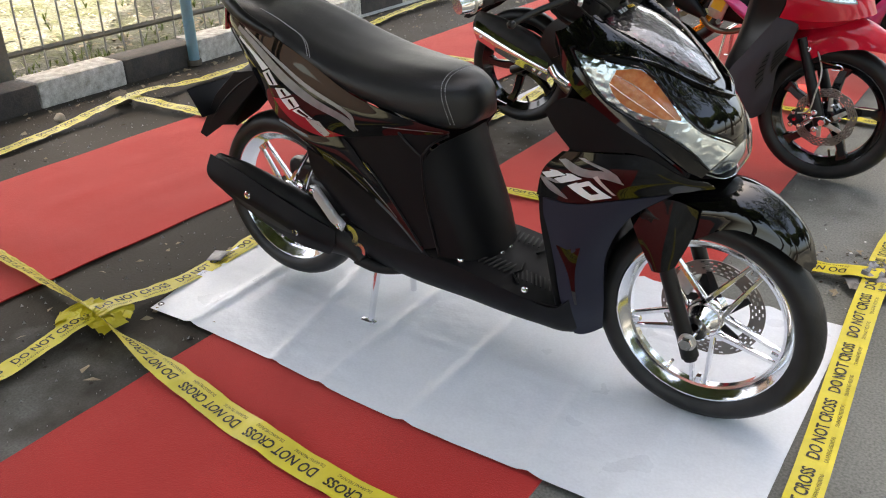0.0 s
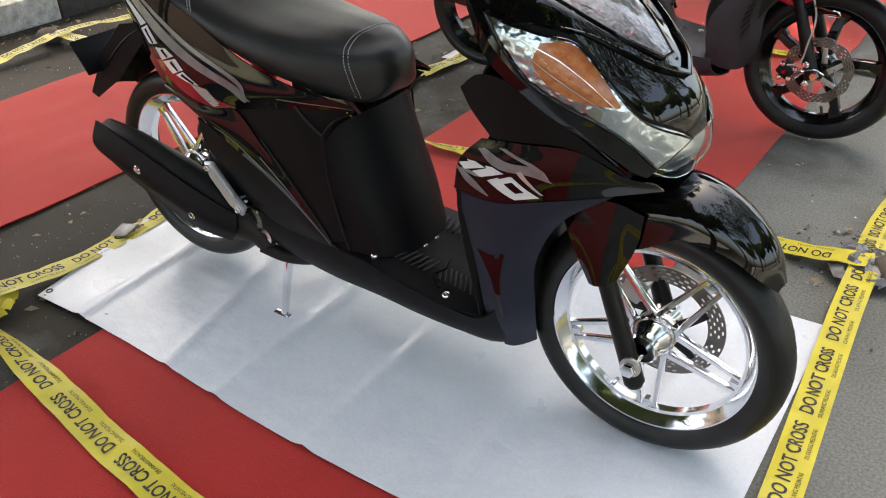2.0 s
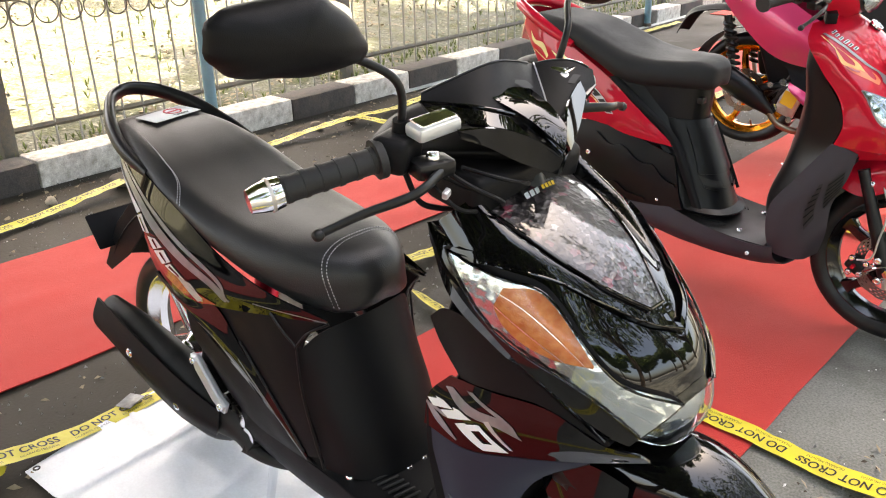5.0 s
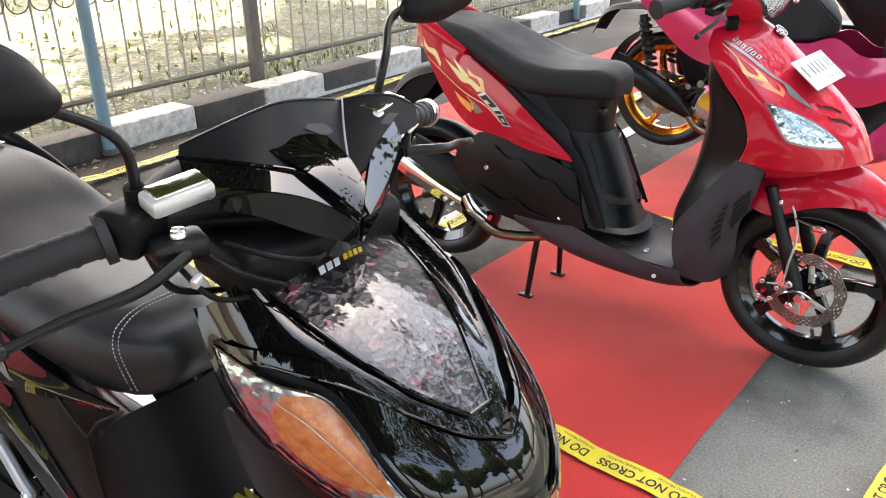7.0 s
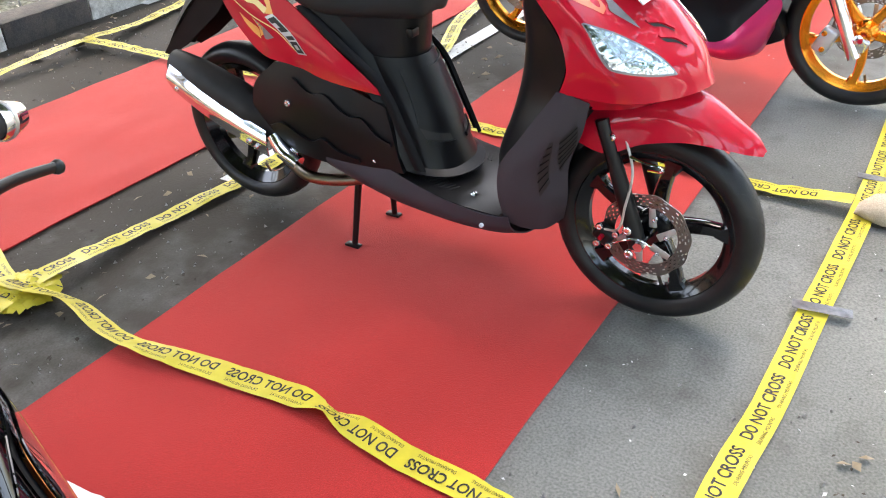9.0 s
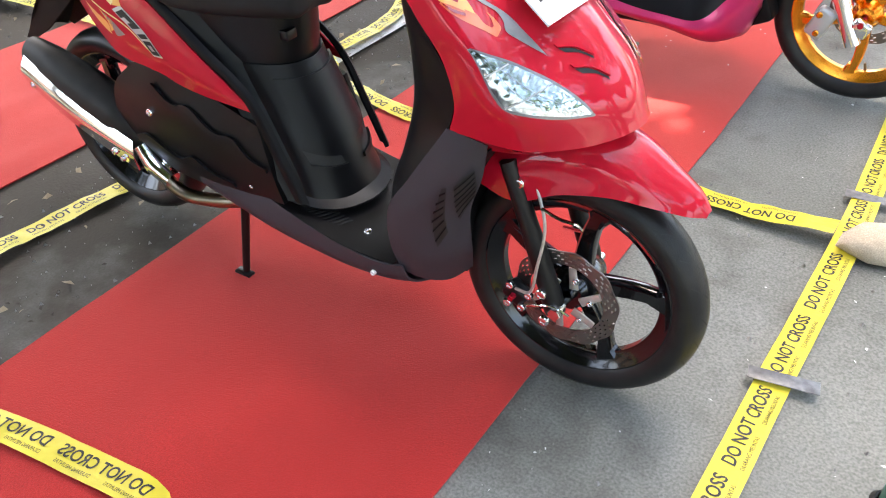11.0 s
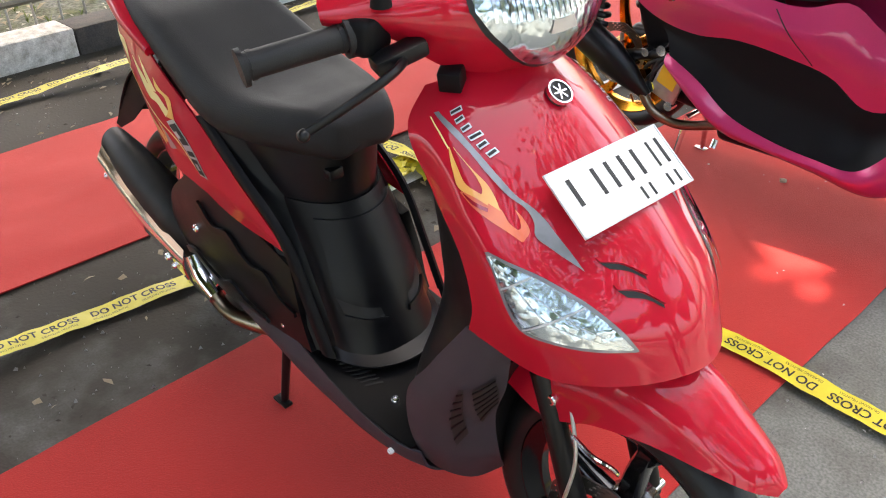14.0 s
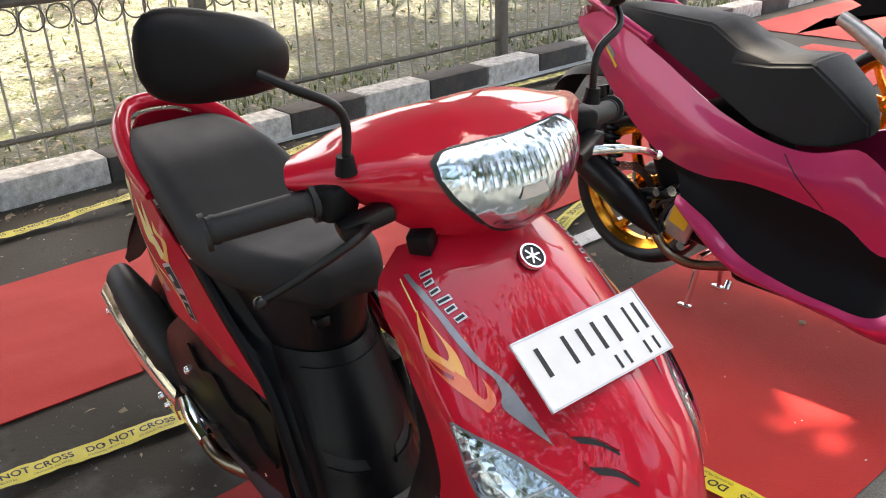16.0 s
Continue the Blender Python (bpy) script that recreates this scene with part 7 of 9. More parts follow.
    # grey lower shield and inner side
    low = [[(-0.190, -0.156, 0.606), (-0.165, -0.155, 0.603), (-0.14, -0.150, 0.595), (-0.12, -0.14, 0.585)],
           [(-0.275, -0.152, 0.485), (-0.215, -0.160, 0.485), (-0.175, -0.148, 0.495), (-0.14, -0.125, 0.51)],
           [(-0.338, -0.148, 0.385), (-0.285, -0.158, 0.385), (-0.225, -0.142, 0.395), (-0.175, -0.11, 0.42)],
           [(-0.338, -0.145, 0.30), (-0.29, -0.150, 0.30), (-0.235, -0.128, 0.305), (-0.185, -0.09, 0.32)],
           [(-0.325, -0.135, 0.245), (-0.285, -0.125, 0.232), (-0.24, -0.095, 0.225), (-0.21, -0.05, 0.24)]]
    pair("lower_shield", low, GREYP, s, "matt dark grey lower shield", nu=18, nv=28)
    atl = on(surface(low, 18, 28), (0, -1, 0), 0.0035)
    atg = on(surface(low, 18, 28), (0, -1, 0), 0.0045)
    # the shade inside the louvres is painted as flat black films
    decal("grille_dark", atl, [(0.495, 0.305), (0.56, 0.46), (0.62, 0.705)], [(0.55, 0.29), (0.66, 0.43), (0.755, 0.60)], INK, s, "louvred air slots, their dark depth painted flat", n=8, m=4)
    for i in range(6):
        a, b = (i + 0.35) / 6, (i + 0.55) / 6
        decal("grille_slat", atg, [(0.50 + 0.12 * a, 0.32 + 0.38 * a), (0.55 + 0.20 * a, 0.30 + 0.29 * a)], [(0.50 + 0.12 * b, 0.32 + 0.38 * b), (0.55 + 0.20 * b, 0.30 + 0.29 * b)], MATTE, s, n=4, m=1, thick=0.002)
    decal("grille_dark", atl, [(0.64, 0.275), (0.75, 0.38), (0.88, 0.52)], [(0.845, 0.155), (0.93, 0.24), (0.985, 0.345)], INK, s, n=8, m=3)
    for i in range(6):
        a, b = (i + 0.35) / 6, (i + 0.55) / 6
        decal("grille_slat", atg, [(0.64 + 0.24 * a, 0.275 + 0.245 * a), (0.845 + 0.14 * a, 0.155 + 0.19 * a)], [(0.64 + 0.24 * b, 0.275 + 0.245 * b), (0.845 + 0.14 * b, 0.155 + 0.19 * b)], MATTE, s, n=4, m=1, thick=0.002)
    part("wheel_well", sheet(surface(sym([[(-0.12, -0.138, 0.573), (-0.11, 0, 0.58)], [(-0.15, -0.122, 0.52), (-0.15, 0, 0.53)], [(-0.19, -0.106, 0.42), (-0.2, 0, 0.42)], [(-0.205, -0.087, 0.32), (-0.22, 0, 0.32)], [(-0.225, -0.048, 0.22), (-0.24, 0, 0.2)]]), 12, 16), 0.003, (1, 0, 0)), MATTE, s)
    inner = sym([[(-0.33, -0.140, 0.27), (-0.36, -0.07, 0.28), (-0.365, 0, 0.282)],
                 [(-0.334, -0.144, 0.385), (-0.37, -0.08, 0.40), (-0.375, 0, 0.41)],
                 [(-0.273, -0.149, 0.487), (-0.33, -0.09, 0.50), (-0.35, 0, 0.51)],
                 [(-0.188, -0.152, 0.605), (-0.30, -0.09, 0.61), (-0.33, 0, 0.62)],
                 [(-0.168, -0.163, 0.67), (-0.285, -0.11, 0.69), (-0.318, 0, 0.71)],
                 [(-0.244, -0.156, 0.80), (-0.30, -0.11, 0.80), (-0.318, 0, 0.81)],
                 [(-0.296, -0.146, 0.88), (-0.305, -0.09, 0.885), (-0.305, 0, 0.90)]])
    panel("leg_shield", inner, PLASTIC, s, "black plastic inner leg shield", nu=26, nv=28, out=(-1, 0, 0))
    # floor and skirts
    fl = sym([[(-0.76, -0.14, 0.335), (-0.76, -0.07, 0.33), (-0.76, 0, 0.33)],
              [(-0.66, -0.148, 0.315), (-0.66, -0.08, 0.305), (-0.66, 0, 0.302)],
              [(-0.55, -0.155, 0.288), (-0.55, -0.08, 0.284), (-0.55, 0, 0.284)],
              [(-0.44, -0.158, 0.270), (-0.44, -0.08, 0.268), (-0.44, 0, 0.268)],
              [(-0.335, -0.150, 0.262), (-0.335, -0.08, 0.268), (-0.335, 0, 0.27)]])
    floor = panel("floorboard", fl, PLASTIC, s, "black footboard with fine ribs", nu=24, nv=18, out=(0, 0, 1))
    for k in (-1, 1):
        for x, y, z in ((-0.438, 0.095, 0.271), (-0.735, 0.128, 0.334)):
            bolt(floor, x, k * y, z, 0.009).matrix_local = pose(x, k * y, z, -90)
        for i in range(14):
            part("grip_rib", block((0.004, 0.05, 0.003), pose(-0.64 + 0.011 * i, k * 0.105, 0.304 - 0.0022 * i, 0, 12, k * 25), 0.001), GRIP, floor)
    skirt = [[(-0.86, -0.15, 0.33), (-0.76, -0.145, 0.337), (-0.66, -0.150, 0.316), (-0.55, -0.157, 0.287), (-0.44, -0.160, 0.268), (-0.345, -0.154, 0.260), (-0.315, -0.145, 0.262)],
             [(-0.86, -0.152, 0.29), (-0.76, -0.152, 0.265), (-0.66, -0.156, 0.248), (-0.55, -0.158, 0.235), (-0.44, -0.158, 0.228), (-0.345, -0.146, 0.225), (-0.31, -0.135, 0.225)],
             [(-0.85, -0.12, 0.262), (-0.76, -0.12, 0.23), (-0.66, -0.125, 0.21), (-0.55, -0.125, 0.198), (-0.44, -0.12, 0.19), (-0.345, -0.10, 0.186), (-0.30, -0.08, 0.188)],
             [(-0.84, 0.0, 0.25), (-0.76, 0.0, 0.215), (-0.66, 0.0, 0.195), (-0.55, 0.0, 0.18), (-0.44, 0.0, 0.172), (-0.345, 0.0, 0.17), (-0.29, 0.0, 0.175)]]
    pair("floor_skirt", skirt, GREYP, s, "dark grey side skirt under the footboard", nu=32, nv=14)
    for k in (-1, 1):
        bolt(s, -0.381, k * 0.158, 0.228, 0.006, WHITEDECAL, side=k)
    us = sym([[(-0.80, -0.122, 0.690), (-0.70, -0.104, 0.695), (-0.635, -0.060, 0.697), (-0.615, 0, 0.697)],
              [(-0.79, -0.118, 0.63), (-0.695, -0.098, 0.63), (-0.637, -0.056, 0.63), (-0.619, 0, 0.63)],
              [(-0.76, -0.114, 0.578), (-0.69, -0.094, 0.575), (-0.642, -0.054, 0.572), (-0.626, 0, 0.571)]])
    uc = part("underseat_box", sheet(surface(us, 40, 14), 0.004, (1, 0, 0)), PLASTIC, s, "satin black box below the seat", sharp=60)
    us = sym([[(-0.76, -0.1105, 0.595), (-0.682, -0.094, 0.588), (-0.634, -0.053, 0.583), (-0.619, 0, 0.581)],
              [(-0.70, -0.114, 0.50), (-0.638, -0.097, 0.50), (-0.598, -0.056, 0.50), (-0.583, 0, 0.50)],
              [(-0.66, -0.118, 0.42), (-0.60, -0.101, 0.42), (-0.563, -0.060, 0.42), (-0.548, 0, 0.42)],
              [(-0.635, -0.122, 0.345), (-0.572, -0.105, 0.345), (-0.533, -0.063, 0.342), (-0.518, 0, 0.341)],
              [(-0.62, -0.124, 0.312), (-0.556, -0.108, 0.308), (-0.517, -0.066, 0.304), (-0.503, 0, 0.302)]])
    ug = surface(us, 48, 30)
    uc = part("underseat_cover", sheet(ug, 0.005, (1, 0, 0)), PLASTIC, s, "satin black flared cover with a vent slot", sharp=60)
    # raised middle of the cover, with a slot at its foot whose hollow is painted flat black
    decal("cover_boss", on(ug, (1, 0, 0), 0.006), [(0.25, 0.10), (0.235, 0.3), (0.215, 0.50), (0.205, 0.60)], [(0.75, 0.10), (0.765, 0.3), (0.785, 0.50), (0.795, 0.60)], PLASTIC, uc, n=24, m=20, thick=0.012, out=(1, 0, 0))
    for q in (0, 1):
        f = lambda pts, q=q: [(1 - u if q else u, v) for u, v in pts]
        decal("vent_slot", on(ug, (1, 0, 0), 0.0015), f([(0.205, 0.612), (0.30, 0.655), (0.41, 0.685)]), f([(0.225, 0.71), (0.33, 0.74), (0.42, 0.75)]), INK, uc, "vent slot, its dark hollow painted flat", n=10, m=2)
        decal("vent_lip", on(ug, (1, 0, 0), 0.007), f([(0.225, 0.712), (0.33, 0.742), (0.43, 0.752)]), f([(0.23, 0.745), (0.335, 0.775), (0.44, 0.782)]), PLASTIC, uc, n=10, m=2, thick=0.006)
    part("foot_flange", sheet(surface(sym([[(-0.70, -0.126, 0.352), (-0.605, -0.122, 0.326), (-0.538, -0.082, 0.310), (-0.508, 0, 0.305)], [(-0.69, -0.140, 0.326), (-0.585, -0.134, 0.306), (-0.511, -0.092, 0.295), (-0.478, 0, 0.291)]]), 40, 3) + np.array((0, 0, 0.006)), 0.008, (0, 0, 1)), PLASTIC, s, "raised black rim where the cover meets the footboard")
    for x, y, z in ((-0.556, -0.086, 0.308), (-0.556, 0.100, 0.308), (-0.70, -0.146, 0.330), (-0.70, 0.146, 0.330)):
        bolt(s, x, y, z, 0.008).matrix_local = pose(x, y, z, -90)
    part("seat_latch", block((0.02, 0.03, 0.02), pose(-0.628, -0.045, 0.645), 0.003), SATINBLACK, s)
    # side boxes
    box = [[(-1.0, -0.150, 0.548), (-0.90, -0.156, 0.568), (-0.80, -0.150, 0.528), (-0.74, -0.145, 0.507), (-0.655, -0.144, 0.48)],
           [(-1.09, -0.150, 0.465), (-0.94, -0.168, 0.468), (-0.82, -0.168, 0.445), (-0.73, -0.158, 0.42), (-0.635, -0.150, 0.405)],
           [(-1.10, -0.148, 0.375), (-0.96, -0.162, 0.37), (-0.83, -0.160, 0.362), (-0.73, -0.155, 0.350), (-0.62, -0.150, 0.34)],
           [(-1.03, -0.138, 0.306), (-0.94, -0.147, 0.292), (-0.83, -0.15, 0.288), (-0.73, -0.15, 0.302), (-0.61, -0.150, 0.312)]]
    bx = panel("side_box", box, PLASTIC, s, "matt black engine side box", nu=32, nv=20, thick=0.02)
    panel("side_box", flip(box), PLASTIC, s, "matt black engine side box", nu=24, nv=12, thick=0.02, out=(0, 1, 0))
    atb = on(surface(box, 32, 20), (0, -1, 0), 0.009)
    for line in ([(0.294, 0.175), (0.472, 0.225), (0.519, 0.18), (0.756, 0.30), (0.788, 0.28), (0.925, 0.48), (0.985, 0.52)], [(0.131, 0.70), (0.238, 0.64), (0.425, 0.74), (0.519, 0.67), (0.60, 0.80), (0.72, 0.86)]):
        decal("box_step", atb, line, [(u, v + 0.05) for u, v in line], PLASTIC, bx, n=40, m=2, thick=0.006, out=(0, -1, 0))
    bolt(bx, -0.955, -0.171, 0.448, 0.009)
    side = [[(-0.93, -0.146, 0.695), (-0.85, -0.138, 0.695), (-0.775, -0.112, 0.69)],
            [(-0.83, -0.146, 0.62), (-0.765, -0.132, 0.605), (-0.705, -0.102, 0.585)],
            [(-0.70, -0.142, 0.50), (-0.672, -0.126, 0.49), (-0.648, -0.098, 0.485)],
            [(-0.645, -0.142, 0.40), (-0.622, -0.126, 0.395), (-0.60, -0.102, 0.39)],
            [(-0.605, -0.142, 0.318), (-0.588, -0.126, 0.314), (-0.565, -0.106, 0.31)]]
    pair("side_cover", side, PLASTIC, s, "matt black side cover", nu=14, nv=24)
    rail = [[(-0.90, -0.150, 0.704), (-0.80, -0.151, 0.628), (-0.672, -0.149, 0.530), (-0.622, -0.150, 0.43), (-0.575, -0.150, 0.33)],
            [(-0.885, -0.148, 0.708), (-0.785, -0.149, 0.634), (-0.658, -0.148, 0.534), (-0.607, -0.149, 0.435), (-0.558, -0.149, 0.33)],
            [(-0.872, -0.140, 0.706), (-0.772, -0.140, 0.632), (-0.646, -0.138, 0.530), (-0.596, -0.138, 0.43), (-0.548, -0.138, 0.326)]]
    pair("side_rail", rail, MATTE, s, "matt black raised rail below the tail panel", nu=30, nv=6, thick=0.010)
    # tail panels
    rear = [[(-1.2912, -0.0714, 0.8787), (-1.2348, -0.1089, 0.8538), (-1.1409, -0.131, 0.8223), (-1, -0.15, 0.758), (-0.9, -0.15, 0.698), (-0.8, -0.15, 0.622), (-0.672, -0.146, 0.526)],
            [(-1.2959, -0.0796, 0.8233), (-1.2302, -0.1223, 0.7792), (-1.1409, -0.1476, 0.7323), (-1.0188, -0.1663, 0.6633), (-0.92, -0.165, 0.62), (-0.81, -0.16, 0.57), (-0.668, -0.148, 0.518)],
            [(-1.2724, -0.0766, 0.7654), (-1.1973, -0.1159, 0.6972), (-1.1127, -0.1389, 0.6148), (-1.0282, -0.1536, 0.5625), (-0.93, -0.158, 0.552), (-0.82, -0.156, 0.527), (-0.664, -0.147, 0.511)]]
    pair("tail_panel", rear, RED, s, "glossy red tail panel with flame decals", nu=44, nv=16)
    for gg, o in ((surface(rear, 44, 16), (0, -1, 0)), (surface(flip(rear), 44, 16), (0, 1, 0))):
        at, a2 = on(gg, o, 0.001), on(gg, o, 0.0018)
        for lo2, hi2, mt in (([(0.266, 0.294), (0.343, 0.35), (0.405, 0.381), (0.45, 0.331), (0.498, 0.356)], [(0.266, 0.294), (0.35, 0.281), (0.407, 0.288), (0.445, 0.25), (0.505, 0.269)], CREAMDECAL),
                             ([(0.311, 0.175), (0.355, 0.25), (0.407, 0.306)], [(0.311, 0.175), (0.368, 0.206), (0.434, 0.244)], CREAMDECAL),
                             ([(0.405, 0.156), (0.432, 0.219), (0.473, 0.188), (0.493, 0.225), (0.502, 0.344)], [(0.405, 0.156), (0.445, 0.169), (0.491, 0.138), (0.516, 0.213), (0.534, 0.294)], YELLOWDECAL),
                             ([(0.366, 0.625), (0.409, 0.712), (0.45, 0.731), (0.48, 0.738)], [(0.366, 0.625), (0.416, 0.612), (0.461, 0.60), (0.48, 0.719)], YELLOWDECAL),
                             ([(0.439, 0.519), (0.47, 0.569), (0.482, 0.70)], [(0.439, 0.519), (0.477, 0.525), (0.498, 0.65)], YELLOWDECAL),
                             ([(0.10, 0.30), (0.15, 0.45), (0.20, 0.42), (0.255, 0.50)], [(0.10, 0.28), (0.155, 0.36), (0.20, 0.30), (0.26, 0.42)], CREAMDECAL)):
            decal("flame_decal", at, lo2, hi2, mt, s, n=20, m=2)
        decal("grey_stripe", at, [(0.452, 0.519), (0.493, 0.612), (0.507, 0.706), (0.548, 0.625)], [(0.452, 0.519), (0.50, 0.538), (0.523, 0.575), (0.548, 0.625)], GREYDECAL, s, n=16)
        decal("grey_stripe", at, [(0.15, 0.60), (0.289, 0.544), (0.411, 0.512), (0.525, 0.488), (0.648, 0.669)], [(0.15, 0.58), (0.293, 0.524), (0.416, 0.492), (0.527, 0.470), (0.65, 0.648)], CREAMDECAL, s, n=30, m=1)
        low, high = cat([(0.502, 0.394, 0), (0.582, 0.494, 0), (0.657, 0.70, 0)], 20)[:, :2], cat([(0.53, 0.288, 0), (0.616, 0.388, 0), (0.698, 0.612, 0)], 20)[:, :2]
        decal("name_mark", at, [tuple(q) for q in low[::5]], [tuple(q) for q in high[::5]], SILVER, s, "silver-edged name mark", n=16)
        for i0, i1, k0, k1 in ((1, 3, 0.1, 0.9), (3, 5, 0.45, 0.9), (5, 7, 0.15, 0.9), (9, 11, 0.15, 0.9), (12, 14, 0.15, 0.9), (14, 17, 0.68, 0.9), (14, 17, 0.12, 0.34), (17, 19, 0.15, 0.9)):
            mix = lambda i, k: tuple(low[i] * (1 - k) + high[i] * k)
            decal("name_mark", a2, [mix(i0, k0), mix(i1, k0)], [mix(i0, k1), mix(i1, k1)], INK, s, n=4, m=1)
    seat_body("seat", s, [(-0.586, 0.722, 0.705, 0.034), (-0.590, 0.752, 0.690, 0.060), (-0.625, 0.768, 0.690, 0.086), (-0.69, 0.768, 0.690, 0.116), (-0.77, 0.768, 0.690, 0.140), (-0.86, 0.782, 0.696, 0.150),
                          (-0.96, 0.818, 0.742, 0.146), (-1.05, 0.85, 0.785, 0.138), (-1.15, 0.868, 0.818, 0.126), (-1.24, 0.873, 0.838, 0.102), (-1.285, 0.862, 0.845, 0.066)], GREYSEAT, "dark grey textured seat with a raised rear half", True)
    part("grab_rail", tube([(-1.05, -0.142, 0.79), (-1.17, -0.130, 0.838), (-1.275, -0.096, 0.880), (-1.338, -0.045, 0.898), (-1.346, 0, 0.90), (-1.338, 0.045, 0.898), (-1.275, 0.096, 0.880), (-1.17, 0.130, 0.838), (-1.05, 0.142, 0.79)], [0.012, 0.018, 0.02, 0.018, 0.018, 0.018, 0.02, 0.018, 0.012], 16, n=50), RED, s, "red grab rail round the tail")
    panel("tail_light", sym([[(-1.28, -0.072, 0.868), (-1.32, -0.04, 0.876), (-1.33, 0, 0.878)], [(-1.28, -0.076, 0.775), (-1.345, -0.04, 0.775), (-1.36, 0, 0.775)]]), DARKRED, s, "red tail lamp", out=(-1, 0, 0), nu=16, nv=6)
    rf = panel("rear_flap", sym([[(-1.22, -0.06, 0.70), (-1.25, -0.03, 0.72), (-1.255, 0, 0.725)], [(-1.34, -0.07, 0.66), (-1.37, -0.03, 0.685), (-1.375, 0, 0.69)], [(-1.44, -0.07, 0.57), (-1.465, -0.03, 0.59), (-1.47, 0, 0.60)], [(-1.535, -0.06, 0.465), (-1.55, -0.03, 0.475), (-1.555, 0, 0.48)]]), MATTE, s, "black rear mudguard flap", out=(-1, 0, 0.5), nu=18, nv=14)
    for k in (-1, 1):
        part("flap_side", slab([(-1.2, 0.70), (-1.34, 0.665), (-1.44, 0.572), (-1.535, 0.468), (-1.51, 0.463), (-1.42, 0.51), (-1.27, 0.62)], k * 0.062 - 0.002, k * 0.062 + 0.002), MATTE, rf)
    part("rear_shock", tube([(-1.15, 0.11, 0.35), (-1.06, 0.11, 0.62)], 0.028, 14), SATINBLACK, s, "black rear shock absorber")
    part("engine_block", block((0.34, 0.18, 0.14), pose(-0.95, 0.0, 0.32, 0, 8, 0), 0.03, seg=3), SATINBLACK, s, "dark engine casing")
    part("transmission", block((0.5, 0.06, 0.12), pose(-1.08, 0.09, 0.29, 0, 3, 0), 0.025, seg=3), SATINBLACK, s)
    part("swing_arm", tube([(-1.0, -0.10, 0.36), (-1.12, -0.11, 0.33), (-1.265, -0.10, 0.275)], [0.02, 0.016, 0.018], 12, n=12), SATINBLACK, s, "black swing arm")
    for x, z, r in ((-1.0, 0.40, 0.012), (-1.02, 0.34, 0.014), (-0.975, 0.305, 0.016), (-0.95, 0.345, 0.012)):
        part("engine_stud", lathe([(0, -0.01), (r, -0.01), (r, 0.02), (0, 0.02)], 10, closed=False), CHROME, s, m=pose(x, -0.135, z))
    muf = part("muffler", tube([(-1.425, -0.118, 0.468), (-1.40, -0.120, 0.462), (-1.33, -0.122, 0.438), (-1.2, -0.120, 0.388), (-1.08, -0.118, 0.342), (-1.03, -0.113, 0.32), (-0.995, -0.108, 0.305)], [0.045, 0.06, 0.068, 0.072, 0.07, 0.05, 0.025], 28, n=40, flat=0.74), EXHAUST, s, "black muffler with a chromed heat shield")
    hs = [[(-1.405, -0.158, 0.482), (-1.30, -0.168, 0.440), (-1.16, -0.169, 0.385), (-1.06, -0.163, 0.345)],
          [(-1.412, -0.174, 0.448), (-1.30, -0.182, 0.405), (-1.16, -0.182, 0.350), (-1.055, -0.175, 0.310)],
          [(-1.405, -0.164, 0.405), (-1.30, -0.173, 0.362), (-1.16, -0.173, 0.307), (-1.06, -0.167, 0.268)]]
    panel("heat_shield", hs, CHROME, muf, "chromed heat shield", nu=30, nv=10, thick=0.004)
    bolt(muf, -1.375, -0.176, 0.418, 0.008)
    bolt(muf, -1.116, -0.180, 0.310, 0.009)
    bolt(muf, -1.09, -0.180, 0.298, 0.007)
    part("exhaust_pipe", tube([(-1.04, -0.14, 0.315), (-1.0, -0.145, 0.26), (-0.95, -0.14, 0.225), (-0.88, -0.12, 0.218), (-0.77, -0.08, 0.235), (-0.70, -0.03, 0.26)], 0.0165, 14, n=26), PIPE, s, "heat-tinted exhaust pipe")
    part("exhaust_flange", tube([(-1.05, -0.145, 0.33), (-1.02, -0.147, 0.29), (-0.965, -0.15, 0.262)], [0.022, 0.026, 0.02], 14, n=8), CHROME, s, "chromed exhaust joint")
    centre_stand(s, -0.84, 0.24, 0.1, SATINBLACK, label="black centre stand")
    # handlebar
    fixed = set(s.children)
    hb = sym([[(-0.345, -0.265, 1.035), (-0.31, -0.20, 1.01), (-0.275, -0.12, 0.955), (-0.25, -0.06, 0.940), (-0.243, 0, 0.935)],
              [(-0.335, -0.275, 1.05), (-0.285, -0.21, 1.04), (-0.235, -0.135, 1.01), (-0.205, -0.07, 0.985), (-0.195, 0, 0.975)],
              [(-0.345, -0.27, 1.066), (-0.295, -0.20, 1.075), (-0.24, -0.13, 1.07), (-0.215, -0.07, 1.065), (-0.208, 0, 1.062)],
              [(-0.375, -0.24, 1.07), (-0.335, -0.18, 1.092), (-0.295, -0.11, 1.102), (-0.27, -0.05, 1.106), (-0.265, 0, 1.106)],
              [(-0.405, -0.2, 1.06), (-0.395, -0.15, 1.09), (-0.38, -0.09, 1.105), (-0.37, -0.04, 1.11), (-0.368, 0, 1.11)],
              [(-0.41, -0.19, 1.02), (-0.43, -0.13, 1.03), (-0.44, -0.08, 1.035), (-0.445, -0.04, 1.035), (-0.445, 0, 1.035)]])
    hgd = surface(hb, 60, 44) * np.array((1, 0.92, 1)) + np.array((0, -0.010, 0))
    hgd[..., 2] = np.where(hgd[..., 2] > 0.99, 0.99 + (hgd[..., 2] - 0.99) * 0.78, hgd[..., 2])
